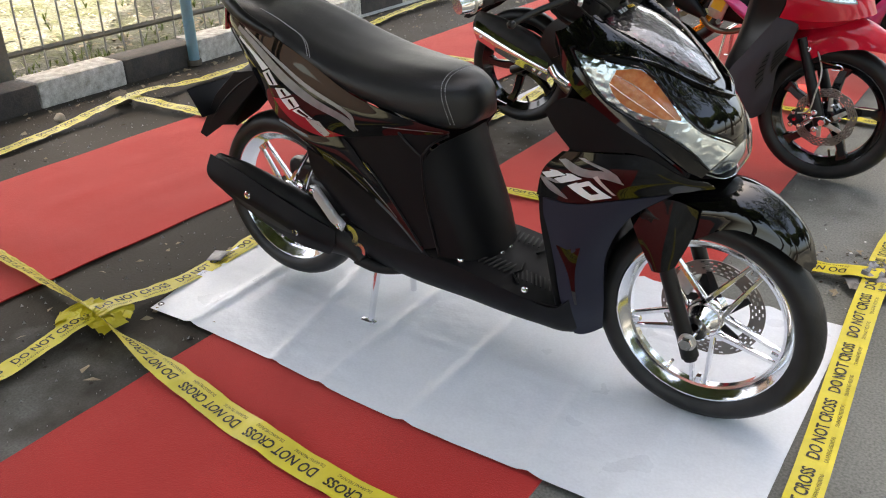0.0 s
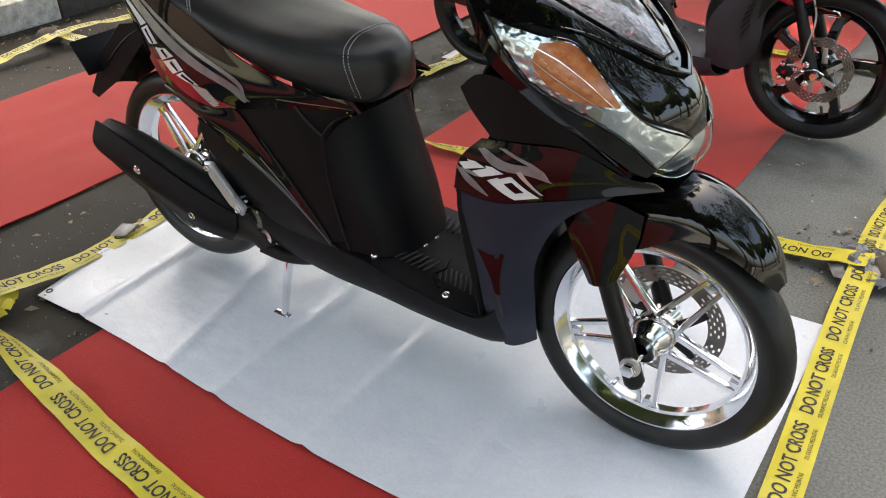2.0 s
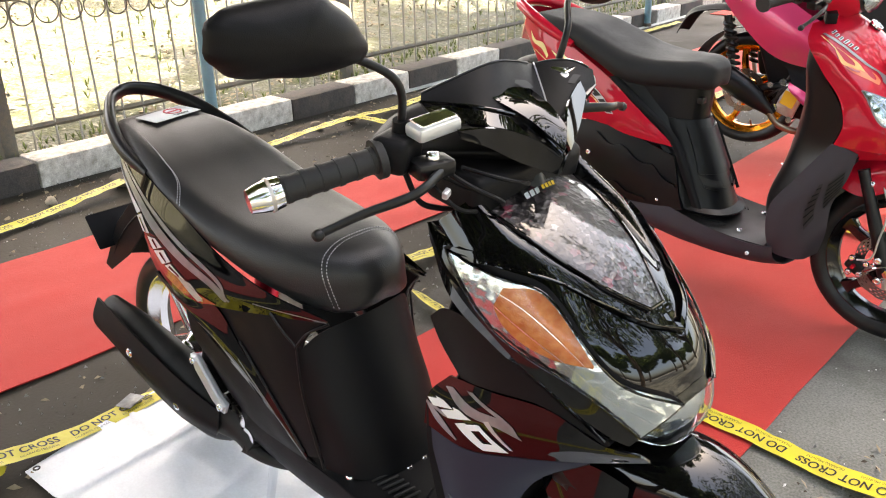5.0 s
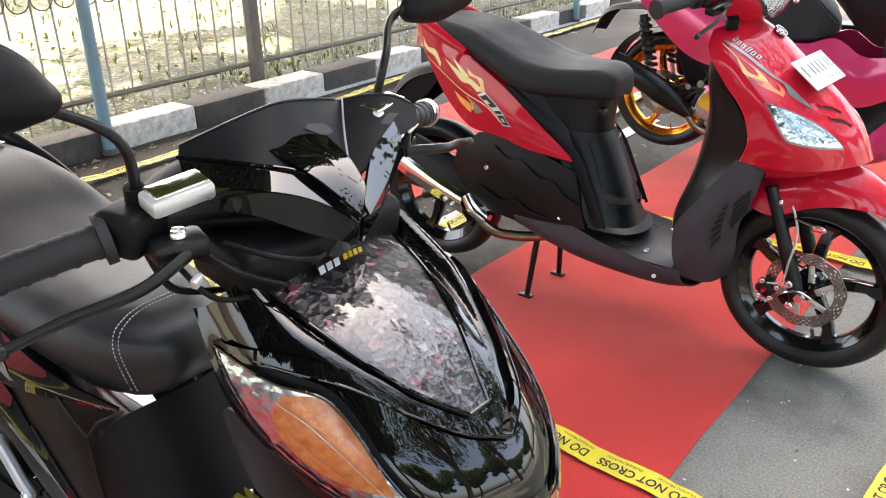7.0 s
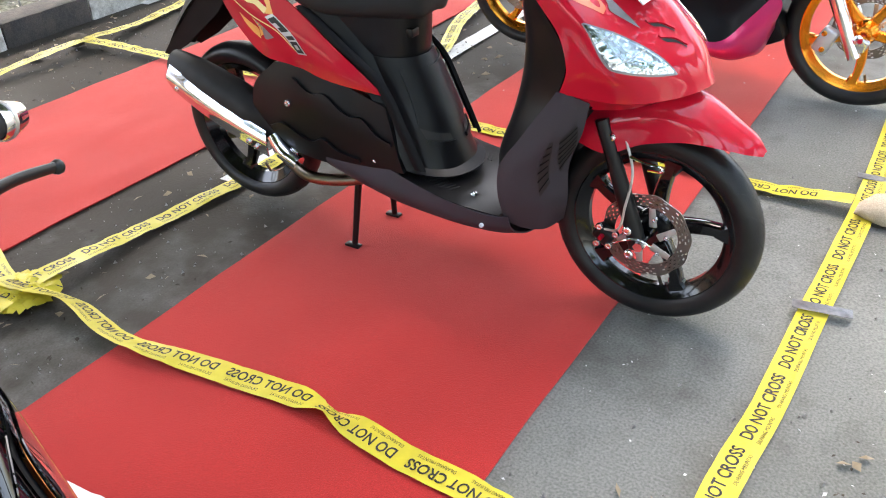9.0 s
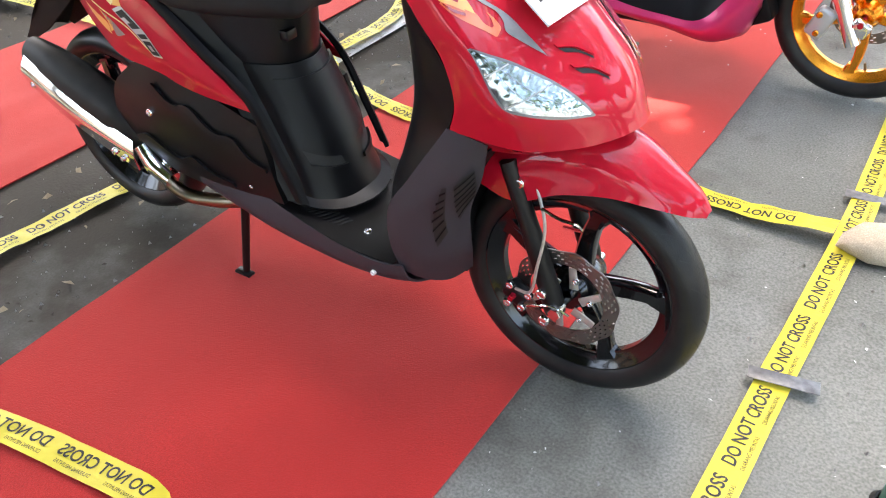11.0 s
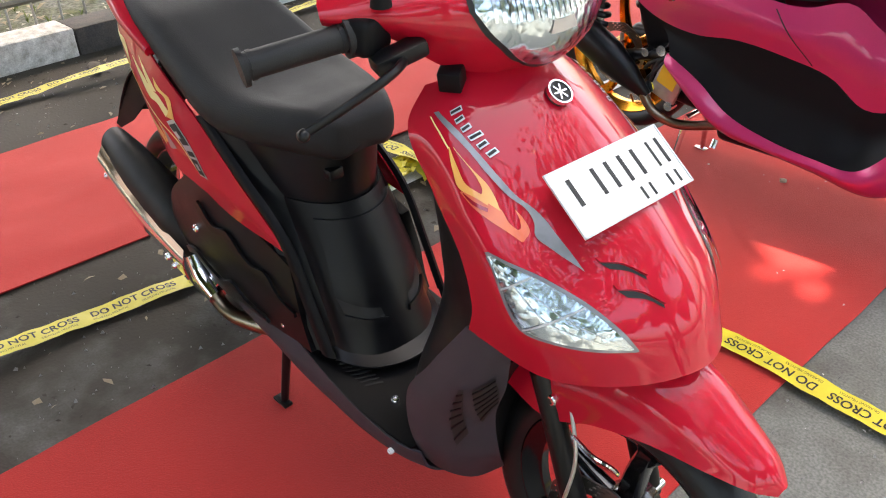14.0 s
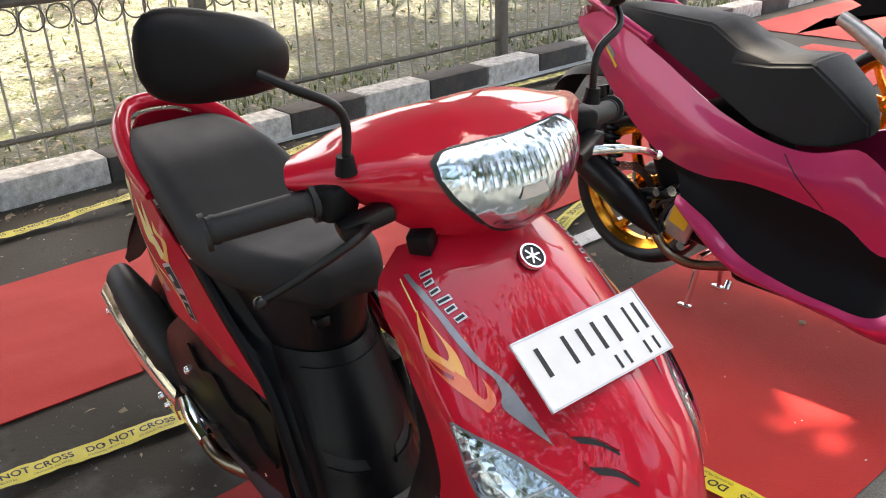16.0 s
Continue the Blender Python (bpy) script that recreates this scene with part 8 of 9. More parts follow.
    cov = part("handlebar_cover", sheet(hgd, 0.003, (0.4, 0, 1)), RED, s, "glossy red handlebar cover", sharp=60)
    low_, high_ = [(0.30, 0.285), (0.325, 0.225), (0.365, 0.165), (0.42, 0.105), (0.5, 0.08), (0.58, 0.105), (0.635, 0.165), (0.675, 0.225), (0.70, 0.285)], [(0.298, 0.345), (0.318, 0.383), (0.385, 0.400), (0.44, 0.406), (0.5, 0.410), (0.56, 0.410), (0.615, 0.406), (0.668, 0.398), (0.70, 0.345)]
    decal("headlight_rim", on(hgd, (0.4, 0, 1), 0.0015), [(0.288, 0.285), (0.315, 0.21), (0.355, 0.15), (0.412, 0.088), (0.5, 0.06), (0.588, 0.088), (0.645, 0.15), (0.685, 0.21), (0.712, 0.285)], [(0.286, 0.352), (0.310, 0.395), (0.383, 0.413), (0.44, 0.419), (0.5, 0.423), (0.56, 0.423), (0.617, 0.419), (0.675, 0.411), (0.714, 0.352)], INK, cov, n=40, m=6)
    decal("headlight", on(hgd, (0.4, 0, 1), 0.0025), low_, high_, REFLECTOR, cov, "faceted chrome headlight reflector", n=40, m=10)
    for i in range(20):
        u = 0.335 + 0.33 * i / 19
        decal("reflector_rib", on(hgd, (0.4, 0, 1), 0.0038), [(u, 0.25), (u - 0.001, 0.335)], [(u + 0.008, 0.25), (u + 0.007, 0.335)], ALLOY, cov, n=5, m=1)
    decal("bulb_shade", on(hgd, (0.4, 0, 1), 0.005), [(0.46, 0.20), (0.54, 0.20)], [(0.47, 0.24), (0.53, 0.24)], STEEL, cov, n=8, m=2)
    decal("headlight_lens", on(hgd, (0.4, 0, 1), 0.011), low_, high_, CLEAR, cov, "clear headlight lens", n=40, m=10).visible_shadow = False
    part("wiring_clip", block((0.03, 0.03, 0.03), pose(-0.27, -0.12, 0.945, 20, 0, 30), 0.003), MATTE, s)
    for k in (-1, 1):
        grip(s, (-0.325, k * 0.235, 1.012), (-0.362, k * 0.352, 0.998), 0.0165, GRIP, 2)
        e = Vector((-0.362, k * 0.352, 0.998))
        part("grip_end", tube([e, e + Vector((-0.002, k * 0.006, -0.001))], 0.0225, 20), GRIP, s)
        part("switch_block", block((0.045, 0.055, 0.045), pose(-0.315, k * 0.215, 1.014, 0, 5, k * -15), 0.01, seg=3), MATTE, s, "black switch housing")
        part("lever_clamp", block((0.03, 0.07, 0.022), pose(-0.28, k * 0.195, 0.99, 15, 8, k * 15), 0.006, seg=2), SATINBLACK, s)
        lever(s, [(-0.285, k * 0.175, 0.985), (-0.25, k * 0.23, 0.985), (-0.25, k * 0.30, 0.965), (-0.263, k * 0.35, 0.945)], SATINBLACK if k < 0 else CHROME, "black brake lever" if k < 0 else "silver brake lever")
        mirror(s, (-0.286, k * 0.212, 1.05), (-0.281, k * 0.216, 1.123), (-0.286, k * 0.268, 1.157), (-0.345, k * 0.325 - (0.03 if k > 0 else 0), 1.193 + (0.03 if k > 0 else 0)), (0.182, 0.092, 0.042), (0, 4, 9 if k < 0 else 50), "black rounded rear-view mirror on a bent stem", side=k)
    for ob in s.children:
        if ob not in fixed:
            ob.matrix_basis = Matrix.Translation((0.012, 0.013, -0.010)) @ ob.matrix_basis
    return s


red_scooter()

# ---- the magenta scooter ----
def magenta_scooter():
    s = thing("scooter", "pearl magenta scooter with orange-gold wheels, parked on the red carpet", "scooter", pose(-0.35, 4.75, 0) @ Matrix.Scale(0.957, 4), "parked scooters")
    fw = wheel_single("front_wheel", s, 0.0, 0.296, 0.288, 0.225, 0.09, GOLD, "front wheel with orange-gold rim", disc_y=0.055, disc_r=0.125, start=0.9, bow=0.012)
    wheel_single("rear_wheel", s, -1.40, 0.345, 0.285, 0.225, 0.10, GOLD, "rear wheel with orange-gold rim", disc_y=-0.07, disc_r=0.11, start=0.5, bow=0.012)
    for k in (-1, 1):
        f = part("fork_leg", tube([(-0.19, k * 0.095, 0.62), (-0.155, k * 0.095, 0.52), (-0.05, k * 0.095, 0.30), (-0.01, k * 0.095, 0.22)], [0.017, 0.018, 0.024, 0.024], 18), ALLOY, s, "polished front fork leg")
        part("fork_end", block((0.06, 0.03, 0.05), pose(0.0, k * 0.095, 0.275, 0, 25, 0), 0.01, seg=3), ALLOY, f)
        part("fork_guard", tube([(-0.155, k * 0.097, 0.52), (-0.06, k * 0.097, 0.325)], 0.026, 16), CHROME, f)
    ax = part("axle", tube([(0, -0.12, 0.29), (0, 0.12, 0.29)], 0.009, 14), REDBIT, s, "front axle")
    cal = part("brake_caliper", block((0.06, 0.04, 0.1), pose(-0.12, -0.085, 0.27, 0, 25, 0), 0.012, seg=3), SILVER, s, "silver brake caliper")
    for z in (0.24, 0.30):
        bolt(cal, -0.125, -0.108, z, 0.01, GOLD)
    part("fender", sheet(surface(sym([[(-0.24, -0.07, 0.44), (-0.23, -0.04, 0.50), (-0.225, 0, 0.51)], [(-0.1, -0.075, 0.53), (-0.1, -0.04, 0.60), (-0.1, 0, 0.61)], [(0.05, -0.07, 0.555), (0.05, -0.04, 0.61), (0.05, 0, 0.62)], [(0.2, -0.05, 0.50), (0.205, -0.03, 0.53), (0.21, 0, 0.54)]]), 24, 24), 0.003, (0, 0, 1)), PINK, s, "magenta front mudguard")
    body = [[(-1.645, -0.10, 0.925), (-1.53, -0.13, 0.962), (-1.295, -0.15, 0.868), (-0.995, -0.165, 0.712), (-0.86, -0.165, 0.668), (-0.73, -0.15, 0.655), (-0.62, -0.135, 0.685), (-0.50, -0.13, 0.62), (-0.38, -0.15, 0.63)],
            [(-1.63, -0.11, 0.90), (-1.49, -0.15, 0.83), (-1.26, -0.18, 0.70), (-1.02, -0.19, 0.61), (-0.87, -0.185, 0.595), (-0.73, -0.175, 0.585), (-0.62, -0.16, 0.58), (-0.51, -0.155, 0.53), (-0.36, -0.165, 0.56)],
            [(-1.605, -0.11, 0.872), (-1.41, -0.145, 0.675), (-1.225, -0.16, 0.545), (-1.04, -0.165, 0.512), (-0.93, -0.165, 0.524), (-0.75, -0.16, 0.508), (-0.62, -0.15, 0.478), (-0.515, -0.14, 0.41), (-0.33, -0.15, 0.478)]]
    pair("body_panel", body, PINK, s, "pearl magenta body panel", nu=52, nv=18)
    bg = surface(body, 52, 18)
    decal("panel_gap", on(bg, (0, -1, 0), 0.0012), [(0.665, 0.12), (0.69, 0.4), (0.735, 0.96)], [(0.669, 0.12), (0.694, 0.4), (0.739, 0.96)], INK, s)
    decal("tail_mark", on(bg, (0, -1, 0), 0.0012), [(0.115, 0.3), (0.17, 0.42)], [(0.12, 0.38), (0.165, 0.5)], GREYDECAL, s)
    decal("tail_mark", on(bg, (0, -1, 0), 0.0016), [(0.13, 0.42), (0.18, 0.52)], [(0.135, 0.48), (0.175, 0.58)], YELLOWINK, s)
    ins = [[(-1.235, -0.15, 0.54), (-1.04, -0.158, 0.512), (-0.93, -0.16, 0.522), (-0.75, -0.155, 0.506), (-0.62, -0.148, 0.476), (-0.515, -0.138, 0.408), (-0.38, -0.143, 0.46)],
           [(-1.16, -0.155, 0.49), (-1.02, -0.165, 0.45), (-0.90, -0.165, 0.40), (-0.74, -0.165, 0.37), (-0.60, -0.16, 0.345), (-0.49, -0.15, 0.32), (-0.35, -0.16, 0.42)],
           [(-1.12, -0.185, 0.43), (-1.0, -0.195, 0.375), (-0.89, -0.20, 0.303), (-0.743, -0.205, 0.264), (-0.60, -0.205, 0.248), (-0.48, -0.20, 0.246), (-0.33, -0.18, 0.41)]]
    pair("foot_panel", ins, MATTE, s, "black footboard panel with dust specks", nu=40, nv=16)
    edge = [[(-1.13, -0.186, 0.438), (-1.0, -0.196, 0.379), (-0.89, -0.201, 0.307), (-0.743, -0.206, 0.268), (-0.60, -0.206, 0.252), (-0.475, -0.201, 0.252), (-0.39, -0.195, 0.34), (-0.30, -0.18, 0.45)],
            [(-1.125, -0.21, 0.42), (-1.02, -0.222, 0.345), (-0.91, -0.226, 0.275), (-0.76, -0.228, 0.25), (-0.60, -0.226, 0.238), (-0.44, -0.218, 0.236), (-0.355, -0.205, 0.31), (-0.275, -0.19, 0.42)],
            [(-1.09, -0.20, 0.375), (-1.0, -0.205, 0.305), (-0.90, -0.205, 0.245), (-0.76, -0.20, 0.225), (-0.60, -0.195, 0.205), (-0.41, -0.18, 0.185), (-0.345, -0.17, 0.22), (-0.29, -0.17, 0.34)],
            [(-1.05, -0.15, 0.34), (-0.98, -0.15, 0.28), (-0.90, -0.15, 0.225), (-0.76, -0.14, 0.20), (-0.60, -0.13, 0.18), (-0.41, -0.11, 0.165), (-0.35, -0.11, 0.19), (-0.30, -0.12, 0.3)]]
    pair("lower_edge", edge, PINK, s, "magenta lower edge of the footboard", nu=44, nv=16)
    eg = surface(edge, 44, 16)
    for i in range(5):
        decal("edge_slot", on(eg, (0, -1, 0), 0.0012), [(0.17 + 0.03 * i, 0.62), (0.19 + 0.03 * i, 0.74)], [(0.187 + 0.03 * i, 0.60), (0.205 + 0.03 * i, 0.72)], INK, s, n=4, m=1)
    part("belly", block((0.6, 0.26, 0.1), pose(-0.66, 0, 0.22), 0.03, seg=3), SATINBLACK, s, "black belly under the footboard")
    part("front_duct", block((0.10, 0.24, 0.14), pose(-0.33, 0, 0.30, 0, -25, 0), 0.02, seg=2), MATTE, s)
    fs = sym([[(-0.30, -0.175, 0.45), (-0.16, -0.13, 0.52), (-0.06, 0, 0.56)], [(-0.34, -0.19, 0.60), (-0.14, -0.15, 0.66), (-0.01, 0, 0.70)],
              [(-0.37, -0.175, 0.80), (-0.22, -0.13, 0.85), (-0.11, 0, 0.88)], [(-0.42, -0.12, 0.97), (-0.34, -0.08, 1.0), (-0.28, 0, 1.02)]])
    panel("front_shield", fs, PINK, s, "magenta front shield", nu=36, nv=22, out=(1, 0, 0.4))
    panel("leg_shield", sym([[(-0.34, -0.17, 0.46), (-0.42, -0.1, 0.50), (-0.45, 0, 0.52)], [(-0.38, -0.185, 0.62), (-0.43, -0.1, 0.66), (-0.45, 0, 0.68)], [(-0.40, -0.17, 0.80), (-0.43, -0.1, 0.82), (-0.44, 0, 0.83)], [(-0.43, -0.12, 0.97), (-0.44, -0.08, 0.98), (-0.44, 0, 0.985)]]), MATTE, s, "black inner leg shield", nu=24, nv=16, out=(-1, 0, 0))
    rows = [[(-0.64, -0.03, 0.69), (-0.64, -0.035, 0.73), (-0.645, -0.02, 0.75), (-0.645, 0, 0.755)],
            [(-0.70, -0.105, 0.665), (-0.69, -0.085, 0.80), (-0.71, -0.06, 0.832), (-0.71, 0, 0.836)],
            [(-0.80, -0.138, 0.66), (-0.79, -0.105, 0.885), (-0.80, -0.085, 0.893), (-0.80, 0, 0.895)],
            [(-0.92, -0.155, 0.695), (-0.91, -0.118, 0.870), (-0.92, -0.10, 0.880), (-0.92, 0, 0.885)],
            [(-1.02, -0.158, 0.755), (-1.02, -0.13, 0.868), (-1.02, -0.105, 0.905), (-1.02, 0, 0.915)],
            [(-1.12, -0.156, 0.808), (-1.13, -0.138, 0.868), (-1.12, -0.10, 0.962), (-1.12, 0, 0.972)],
            [(-1.30, -0.145, 0.893), (-1.30, -0.138, 0.91), (-1.29, -0.095, 0.972), (-1.29, 0, 0.985)],
            [(-1.46, -0.118, 0.94), (-1.46, -0.112, 0.952), (-1.45, -0.075, 0.978), (-1.45, 0, 0.986)],
            [(-1.555, -0.07, 0.955), (-1.555, -0.066, 0.962), (-1.55, -0.045, 0.972), (-1.55, 0, 0.976)]]
    bm = bmesh.new()
    grid = [[bm.verts.new(q) for q in r + [(x, -y, z) for x, y, z in r[-2::-1]]] for r in rows]
    for r0, r1 in zip(grid, grid[1:]):
        for p0, p1, p2, p3 in zip(r0, r1, r1[1:], r0[1:]):
            bm.faces.new((p0, p1, p2, p3))
        bm.faces.new((r0[0], r0[-1], r1[-1], r1[0]))
    bm.faces.new(grid[0])
    bm.faces.new(grid[-1][::-1])
    bmesh.ops.recalc_face_normals(bm, faces=bm.faces)
    bmesh.ops.bevel(bm, geom=[e for e in bm.edges if e.calc_face_angle(0) > 0.25], offset=0.008, segments=3, affect="EDGES")
    part("seat", bm, GREYSEAT, s, "dark stepped vinyl seat with flat sides and crisp edges", sharp=35)
    part("grab_rail", tube([(-1.30, -0.155, 0.90), (-1.5, -0.14, 0.98), (-1.63, -0.06, 1.0), (-1.64, 0, 1.0), (-1.63, 0.06, 1.0), (-1.5, 0.14, 0.98), (-1.30, 0.155, 0.90)], 0.016, 12, n=30), PINK, s)
    panel("tail_light", sym([[(-1.64, -0.10, 0.93), (-1.70, 0, 0.95)], [(-1.60, -0.11, 0.87), (-1.68, 0, 0.86)]]), DARKRED, s, "red tail lamp", out=(-1, 0, 0), nu=12, nv=4)
    panel("rear_flap", sym([[(-1.42, -0.07, 0.73), (-1.44, 0, 0.76)], [(-1.6, -0.08, 0.735), (-1.63, 0, 0.755)], [(-1.73, -0.08, 0.70), (-1.76, 0, 0.715)], [(-1.80, -0.07, 0.60), (-1.82, 0, 0.61)]]), MATTE, s, "black rear mudguard flap", out=(-1, 0, 0.5), nu=14, nv=14)
    for k in (-1, 1):
        sh = part("rear_shock", tube([(-1.50, k * 0.125, 0.72), (-1.43, k * 0.125, 0.40)], 0.013, 12), STEEL, s, "black coil rear shock absorber")
        bm = bmesh.new()
        pts = [(-1.495 + 0.06 * q + 0.026 * math.cos(q * 50) * 0.9, k * 0.125 + 0.026 * math.sin(q * 50), 0.70 - 0.24 * q) for q in np.linspace(0, 1, 90)]
        part("coil", tube(pts, 0.0105, 6, bm=bm), SATINBLACK, sh)
        part("shock_body", tube([(-1.50, k * 0.125, 0.72), (-1.455, k * 0.125, 0.51)], 0.02, 12), SATINBLACK, sh)
    hug = [(math.cos(q), math.sin(q)) for q in np.linspace(0.35, 2.35, 9)]
    part("rear_hugger", sheet(surface([[(-1.40 - 0.318 * c, y, 0.345 + 0.318 * z) for c, z in hug] for y in (-0.075, -0.04, 0.04, 0.075)], 24, 8), 0.004, (0, 0, 1)), MATTE, s, "black mudguard hugging the rear wheel")
    part("inner_fairing", block((0.42, 0.20, 0.26), pose(-1.12, 0, 0.58, 0, -22, 0), 0.03, seg=3), MATTE, s, "black frame cover behind the engine")
    part("air_box", block((0.26, 0.10, 0.14), pose(-1.26, 0.07, 0.50, 0, -12, 0), 0.03, seg=3), MATTE, s, "black air box")
    for q in range(3):
        part("engine_hose", tube([(-1.05 - 0.04 * q, -0.13, 0.50), (-1.13 - 0.03 * q, -0.155, 0.42 - 0.03 * q), (-1.22, -0.145, 0.37 - 0.05 * q), (-1.27 + 0.03 * q, -0.12, 0.30)], 0.007, 8, n=16), GRIP, s, "black rubber hose")
    part("engine_block", block((0.34, 0.22, 0.16), pose(-1.08, 0.0, 0.32, 0, 6, 0), 0.03, seg=3), SATINBLACK, s, "dark engine casing")
    part("radiator_cover", block((0.10, 0.02, 0.15), pose(-1.13, -0.15, 0.34, 0, 20, 0), 0.006), STEEL, s, "dull radiator cover with a worn sticker")
    part("sticker_patch", block((0.07, 0.002, 0.07), pose(-1.13, -0.162, 0.35, 0, 20, 0), 0), YELLOWINK, s)
    part("transmission", block((0.55, 0.08, 0.14), pose(-1.2, 0.12, 0.33), 0.03, seg=3), SATINBLACK, s)
    part("swing_arm", tube([(-1.05, -0.12, 0.40), (-1.2, -0.125, 0.40), (-1.40, -0.12, 0.345)], [0.026, 0.02, 0.024], 12, n=12), SATINBLACK, s, "black swing arm")
    for x, z, r in ((-1.17, 0.43, 0.018), (-1.23, 0.41, 0.014), (-1.12, 0.25, 0.016), (-1.2, 0.30, 0.02), (-1.28, 0.36, 0.014)):
        part("engine_stud", lathe([(0, -0.012), (r, -0.012), (r, 0.02), (0, 0.02)], 12, closed=False), CHROME, s, m=pose(x, -0.15, z))
    for x, z in ((-1.24, 0.33), (-1.18, 0.27)):
        part("orange_fitting", lathe([(0, -0.012), (0.018, -0.012), (0.018, 0.02), (0, 0.02)], 12, closed=False), GOLD, s, m=pose(x, -0.14, z))
    muf = part("muffler", tube([(-1.60, -0.19, 0.505), (-1.57, -0.19, 0.49), (-1.50, -0.19, 0.455), (-1.35, -0.185, 0.375), (-1.25, -0.18, 0.31), (-1.2, -0.17, 0.27)], [0.04, 0.052, 0.06, 0.06, 0.045, 0.018], 24, n=30, flat=0.8), SATINBLACK, s, "black muffler with a scuffed shell")
    part("exhaust_pipe", tube([(-1.22, -0.175, 0.285), (-1.17, -0.17, 0.225), (-1.10, -0.16, 0.20), (-0.98, -0.13, 0.215), (-0.88, -0.08, 0.24)], 0.016, 12, n=22), PIPE, s, "bronzed exhaust pipe")
    centre_stand(s, -1.115, 0.19, 0.1, CHROME, label="chromed centre stand")
    part("step_bolt", tube([(-0.93, -0.16, 0.19), (-0.93, -0.175, 0.165)], 0.012, 10), CHROME, s)
    part("handlebar", tube([(-0.50, -0.36, 1.02), (-0.42, -0.2, 1.04), (-0.40, 0, 1.03), (-0.42, 0.2, 1.04), (-0.50, 0.36, 1.02)], 0.014, 12, n=24), SATINBLACK, s, "black handlebar")
    for k in (-1, 1):
        grip(s, (-0.455, k * 0.26, 1.03), (-0.50, k * 0.37, 1.02), 0.017, GRIP, 4)
    part("dash", block((0.14, 0.2, 0.06), pose(-0.36, 0, 1.03, 0, 15, 0), 0.02, seg=3), MATTE, s)
    return s


magenta_scooter()


def far_scooter():
    s = thing("scooter", "dark scooter with gold wheels at the far end of the row", "scooter", pose(-0.36, 6.52, 0.008) @ Matrix.Scale(0.965, 4), "parked scooters")
    wheel_single("front_wheel", s, 0.0, 0.27, 0.27, 0.21, 0.09, GOLD, "front wheel with gold rim", start=0.9)
    wheel_single("rear_wheel", s, -1.30, 0.29, 0.28, 0.222, 0.10, GOLD, "rear wheel with gold rim", start=0.5, count=8)
    body = [[(-1.28, -0.10, 0.78), (-1.15, -0.14, 0.76), (-0.9, -0.16, 0.68), (-0.6, -0.14, 0.60)], [(-1.26, -0.10, 0.74), (-1.15, -0.16, 0.68), (-0.9, -0.18, 0.55), (-0.6, -0.16, 0.45)], [(-1.22, -0.08, 0.70), (-1.05, -0.14, 0.55), (-0.9, -0.16, 0.40), (-0.6, -0.15, 0.28)]]
    pair("body_panel", body, SATINBLACK, s, "dark body panel", nu=24, nv=12)
    panel("front_shield", sym([[(-0.26, -0.16, 0.3), (-0.14, 0, 0.4)], [(-0.3, -0.18, 0.6), (-0.05, 0, 0.68)], [(-0.4, -0.12, 0.95), (-0.28, 0, 1.0)]]), GLOSS, s, "dark front shield", out=(1, 0, 0.4))
    panel("floorboard", sym([[(-0.75, -0.16, 0.29), (-0.75, 0, 0.3)], [(-0.28, -0.16, 0.28), (-0.28, 0, 0.3)]]), MATTE, s, "black footboard", out=(0, 0, 1), thick=0.05)
    seat_body("seat", s, [(-0.58, 0.70, 0.65, 0.06), (-0.7, 0.76, 0.65, 0.13), (-0.9, 0.79, 0.68, 0.15), (-1.1, 0.84, 0.76, 0.14), (-1.4, 0.87, 0.82, 0.10), (-1.5, 0.86, 0.83, 0.06)], LEATHER, "black seat")
    part("rear_flap", slab([(-1.35, 0.80), (-1.62, 0.79), (-1.5, 0.74), (-1.72, 0.62), (-1.66, 0.66), (-1.45, 0.68), (-1.3, 0.72)], -0.05, 0.05, 0.004), MATTE, s, "black pointed rear flap")
    part("muffler", tube([(-1.52, -0.19, 0.70), (-1.49, -0.19, 0.685), (-1.2, -0.18, 0.50), (-1.0, -0.16, 0.36), (-0.9, -0.12, 0.28)], [0.035, 0.042, 0.045, 0.03, 0.016], 20, n=24), STEEL, s, "grey steel muffler with a dark heat guard")
    part("engine_block", block((0.4, 0.2, 0.18), pose(-0.95, 0, 0.35), 0.03, seg=3), SATINBLACK, s)
    for k in (-1, 1):
        part("fork_leg", tube([(-0.2, k * 0.09, 0.65), (0, k * 0.09, 0.27)], 0.02, 12), SATINBLACK, s)
    part("handlebar", tube([(-0.46, -0.34, 1.02), (-0.4, 0, 1.03), (-0.46, 0.34, 1.02)], 0.015, 12, n=16), SATINBLACK, s, "black handlebar")
    centre_stand(s, -0.95, 0.25, 0.1, SATINBLACK, label="black centre stand")
    return s


far_scooter()

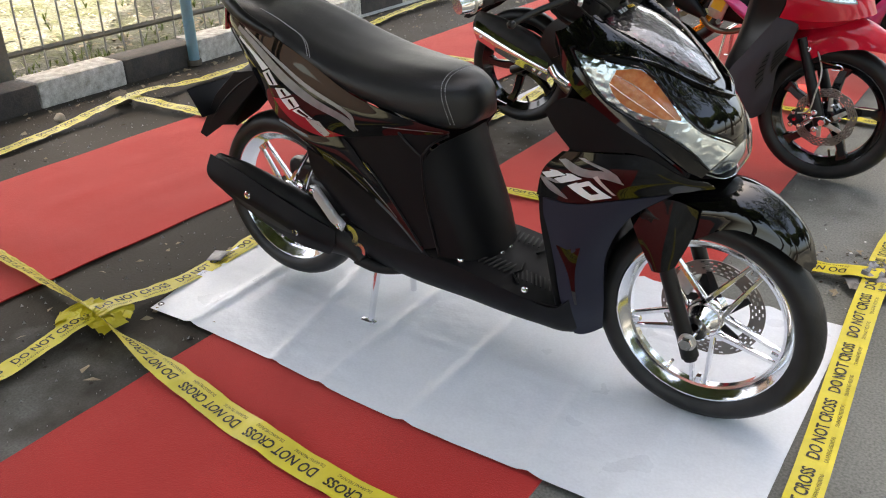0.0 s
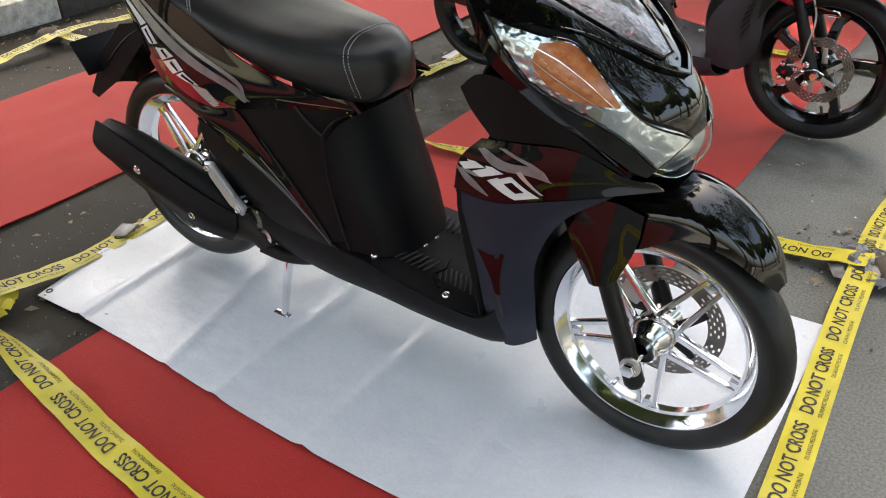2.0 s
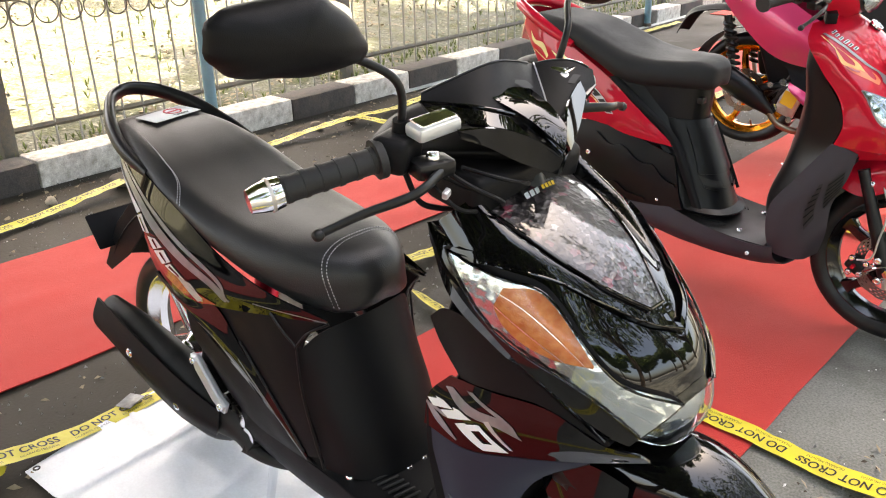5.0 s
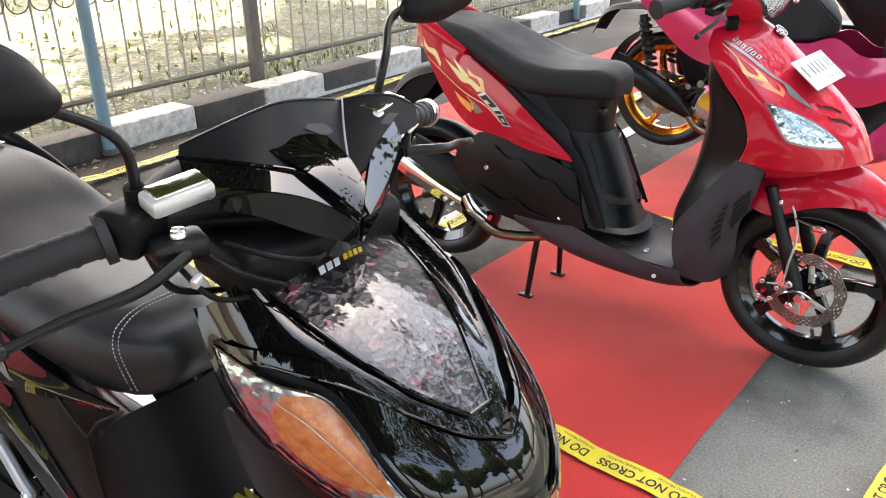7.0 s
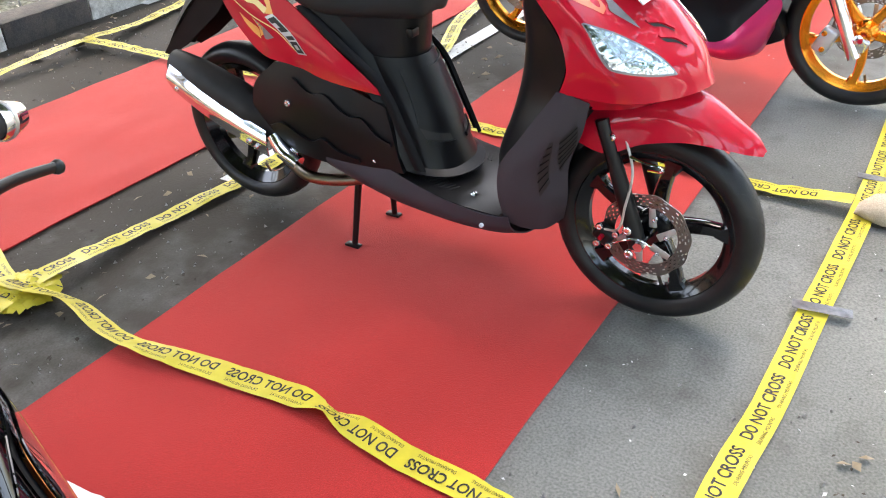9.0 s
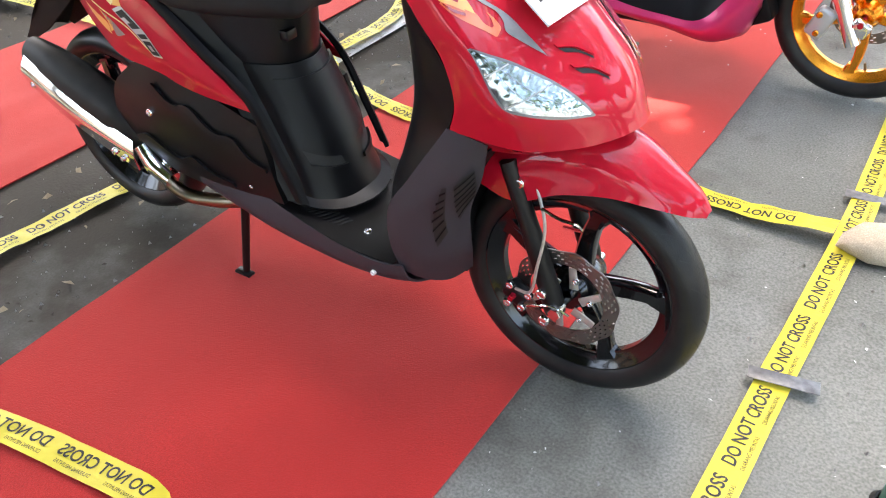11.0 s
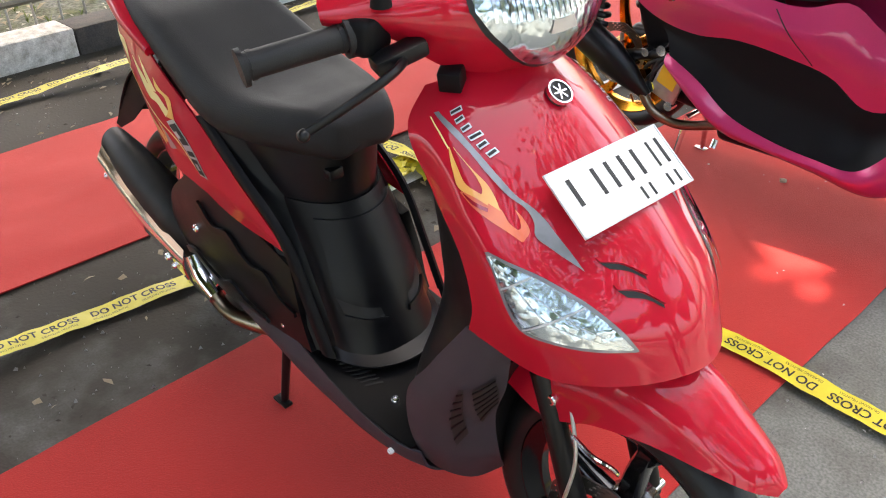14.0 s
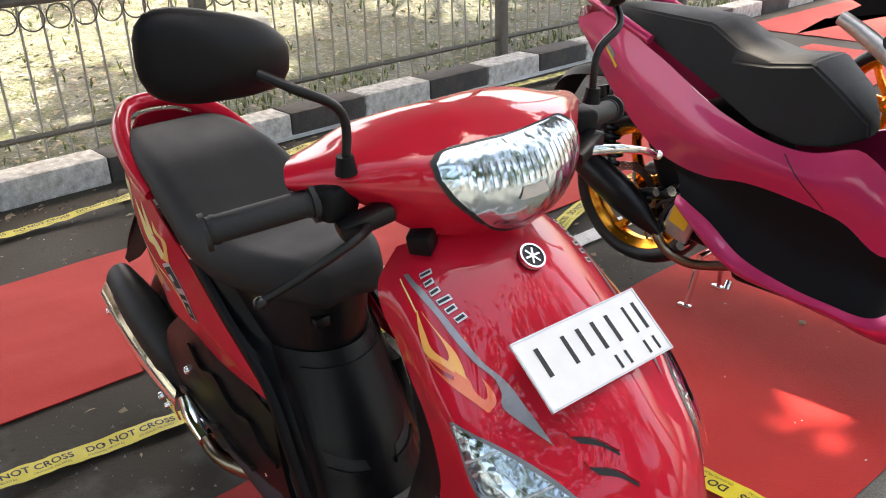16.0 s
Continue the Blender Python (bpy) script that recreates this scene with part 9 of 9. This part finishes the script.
# ---- trees placed round the parking strip for shade and reflections ----
def tree(x, y, height, spread, seed, gaps=(), lean=(0, 0), density=1.0):
    """A broad street tree: tapered trunk, limbs, and a crown of many leaves in clumps."""
    r = np.random.default_rng(seed)
    t = thing("tree", "tall broad-leaved tree placed for its shade and reflections", "tree", pose(x, y, 0))
    top = Vector((lean[0] * 0.5, lean[1] * 0.5, height * 0.62))
    part("trunk", tube([(0, 0, -0.1), (0.05, 0.02, 1.2), (lean[0] * 0.2, lean[1] * 0.2, height * 0.35), tuple(top)], [0.24, 0.17, 0.14, 0.09], 14, n=16), BARK, t, "rough brown trunk")
    centres = []
    for k in range(11):
        a = k * 2.399 + seed
        d = spread * math.sqrt((k + 0.6) / 11)
        e = Vector((lean[0] + d * math.cos(a), lean[1] + d * math.sin(a), height * (0.72 + 0.22 * r.random())))
        st = Vector((lean[0] * 0.3, lean[1] * 0.3, height * (0.36 + 0.02 * k)))
        mid = st.lerp(e, 0.5) + Vector((0, 0, 0.5))
        part("limb", tube([tuple(st), tuple(mid), tuple(e)], [0.07, 0.045, 0.015], 8, n=8), BARK, t)
        for j in range(7):
            centres.append(np.array(st.lerp(e, 0.45 + 0.6 * j / 6)) + r.normal(0, 0.55, 3) * (1, 1, 0.55))
    vs, fs = [], []
    for c in centres:
        rad = r.uniform(0.5, 1.0)
        n = int(560 * rad * density)
        p = r.normal(0, 1, (n, 3))
        p = p / np.linalg.norm(p, axis=1, keepdims=True) * (r.random((n, 1)) ** 0.4) * rad * (1, 1, 0.7) + c
        d = r.normal(0, 1, (n, 3)) * (1, 1, 0.6)
        d /= np.linalg.norm(d, axis=1, keepdims=True)
        u = np.cross(d, r.normal(0, 1, (n, 3)))
        u /= np.linalg.norm(u, axis=1, keepdims=True)
        l, w = r.uniform(0.14, 0.27, (n, 1)), r.uniform(0.055, 0.11, (n, 1))
        for q, dd, uu, ll, ww in zip(p, d * l, u, l, w):
            keep = True
            for gx, gy, gz, gr in gaps:
                # a free line of sight along the sun's way
                v = np.array((q[0] + x - gx, q[1] + y - gy, q[2] - gz))
                if np.linalg.norm(v - SUNWAY * (v @ SUNWAY)) < gr:
                    keep = False
            if not keep:
                continue
            k = len(vs)
            m = q + dd * 0.5
            vs += [tuple(q), tuple(m + uu * ww), tuple(q + dd), tuple(m - uu * ww)]
            fs += [(k, k + 1, k + 2, k + 3)]
    me = bpy.data.meshes.new("crown")
    me.from_pydata(vs, [], fs)
    me.materials.append(LEAF)
    cr = new("crown", me)
    cr.parent = t
    cr["kind"] = "stuff"
    return t


SUNWAY = np.array((math.cos(radians(SUN_ELEVATION)) * math.cos(radians(SUN_AZIMUTH)), math.cos(radians(SUN_ELEVATION)) * math.sin(radians(SUN_AZIMUTH)), math.sin(radians(SUN_ELEVATION))))
# holes cut through the crowns where sun spots are to land
GAPS = ((-2.15, 1.5, 0, 0.13), (-0.85, 4.45, 0, 0.2), (-1.0, 4.7, 0, 0.12), (-7.5, 6.0, 0, 1.2), (-6.0, 3.4, 0, 0.7), (-6.5, 8.0, 0, 0.9), (-9, 4, 0, 1.0), (-5.4, 5.3, 0, 0.45))
tree(-6.6, -0.9, 6.5, 2.7, 1, GAPS, (3.4, 3.3), 1.2)
tree(2.4, 11.4, 7.6, 2.7, 2, GAPS, (-6.1, -2.4))
tree(-7.5, -3.4, 7.0, 2.7, 3, GAPS, (4.2, 3.6), 2.0)
# low unseen crown added to darken the carpet's near end
tree(-2.6, -4.2, 4.6, 2.2, 6, GAPS, (1.0, 1.4), 2.4)
tree(-13.5, 13.0, 8.2, 3.0, 4, GAPS, (7.6, -5.0), 1.2)
tree(-8.5, -5.0, 9.0, 2.8, 5, GAPS, (4.7, 11.4), 1.2)
# unseen tree added to block sky light from behind the camera
tree(1.3, -4.0, 4.8, 1.9, 7, GAPS, (-0.8, 0.9), 1.6)
# trees beyond the fence, added to darken the sky that upper surfaces mirror
tree(-9.8, 11.5, 8.5, 3.0, 31, GAPS, (0.6, -0.6), 1.5)
tree(-14.2, 3.5, 9.0, 3.2, 32, GAPS, (0.0, 0.6), 1.5)
# unseen trees across the road, added to close off the low sky
for k in range(5):
    tree(10.5 + 1.6 * (k % 2), -6.0 + 5.6 * k, 6.2 + 0.5 * (k % 3), 2.4, 11 + k)
# sparse unseen roadside crowns, added to give the paint leafy reflections
for k in range(4):
    tree(4.6, -4.4 + 4.4 * k, 7.2 + 0.5 * (k % 2), 2.8, 21 + k, (), (-0.8, 0.4), 0.07)
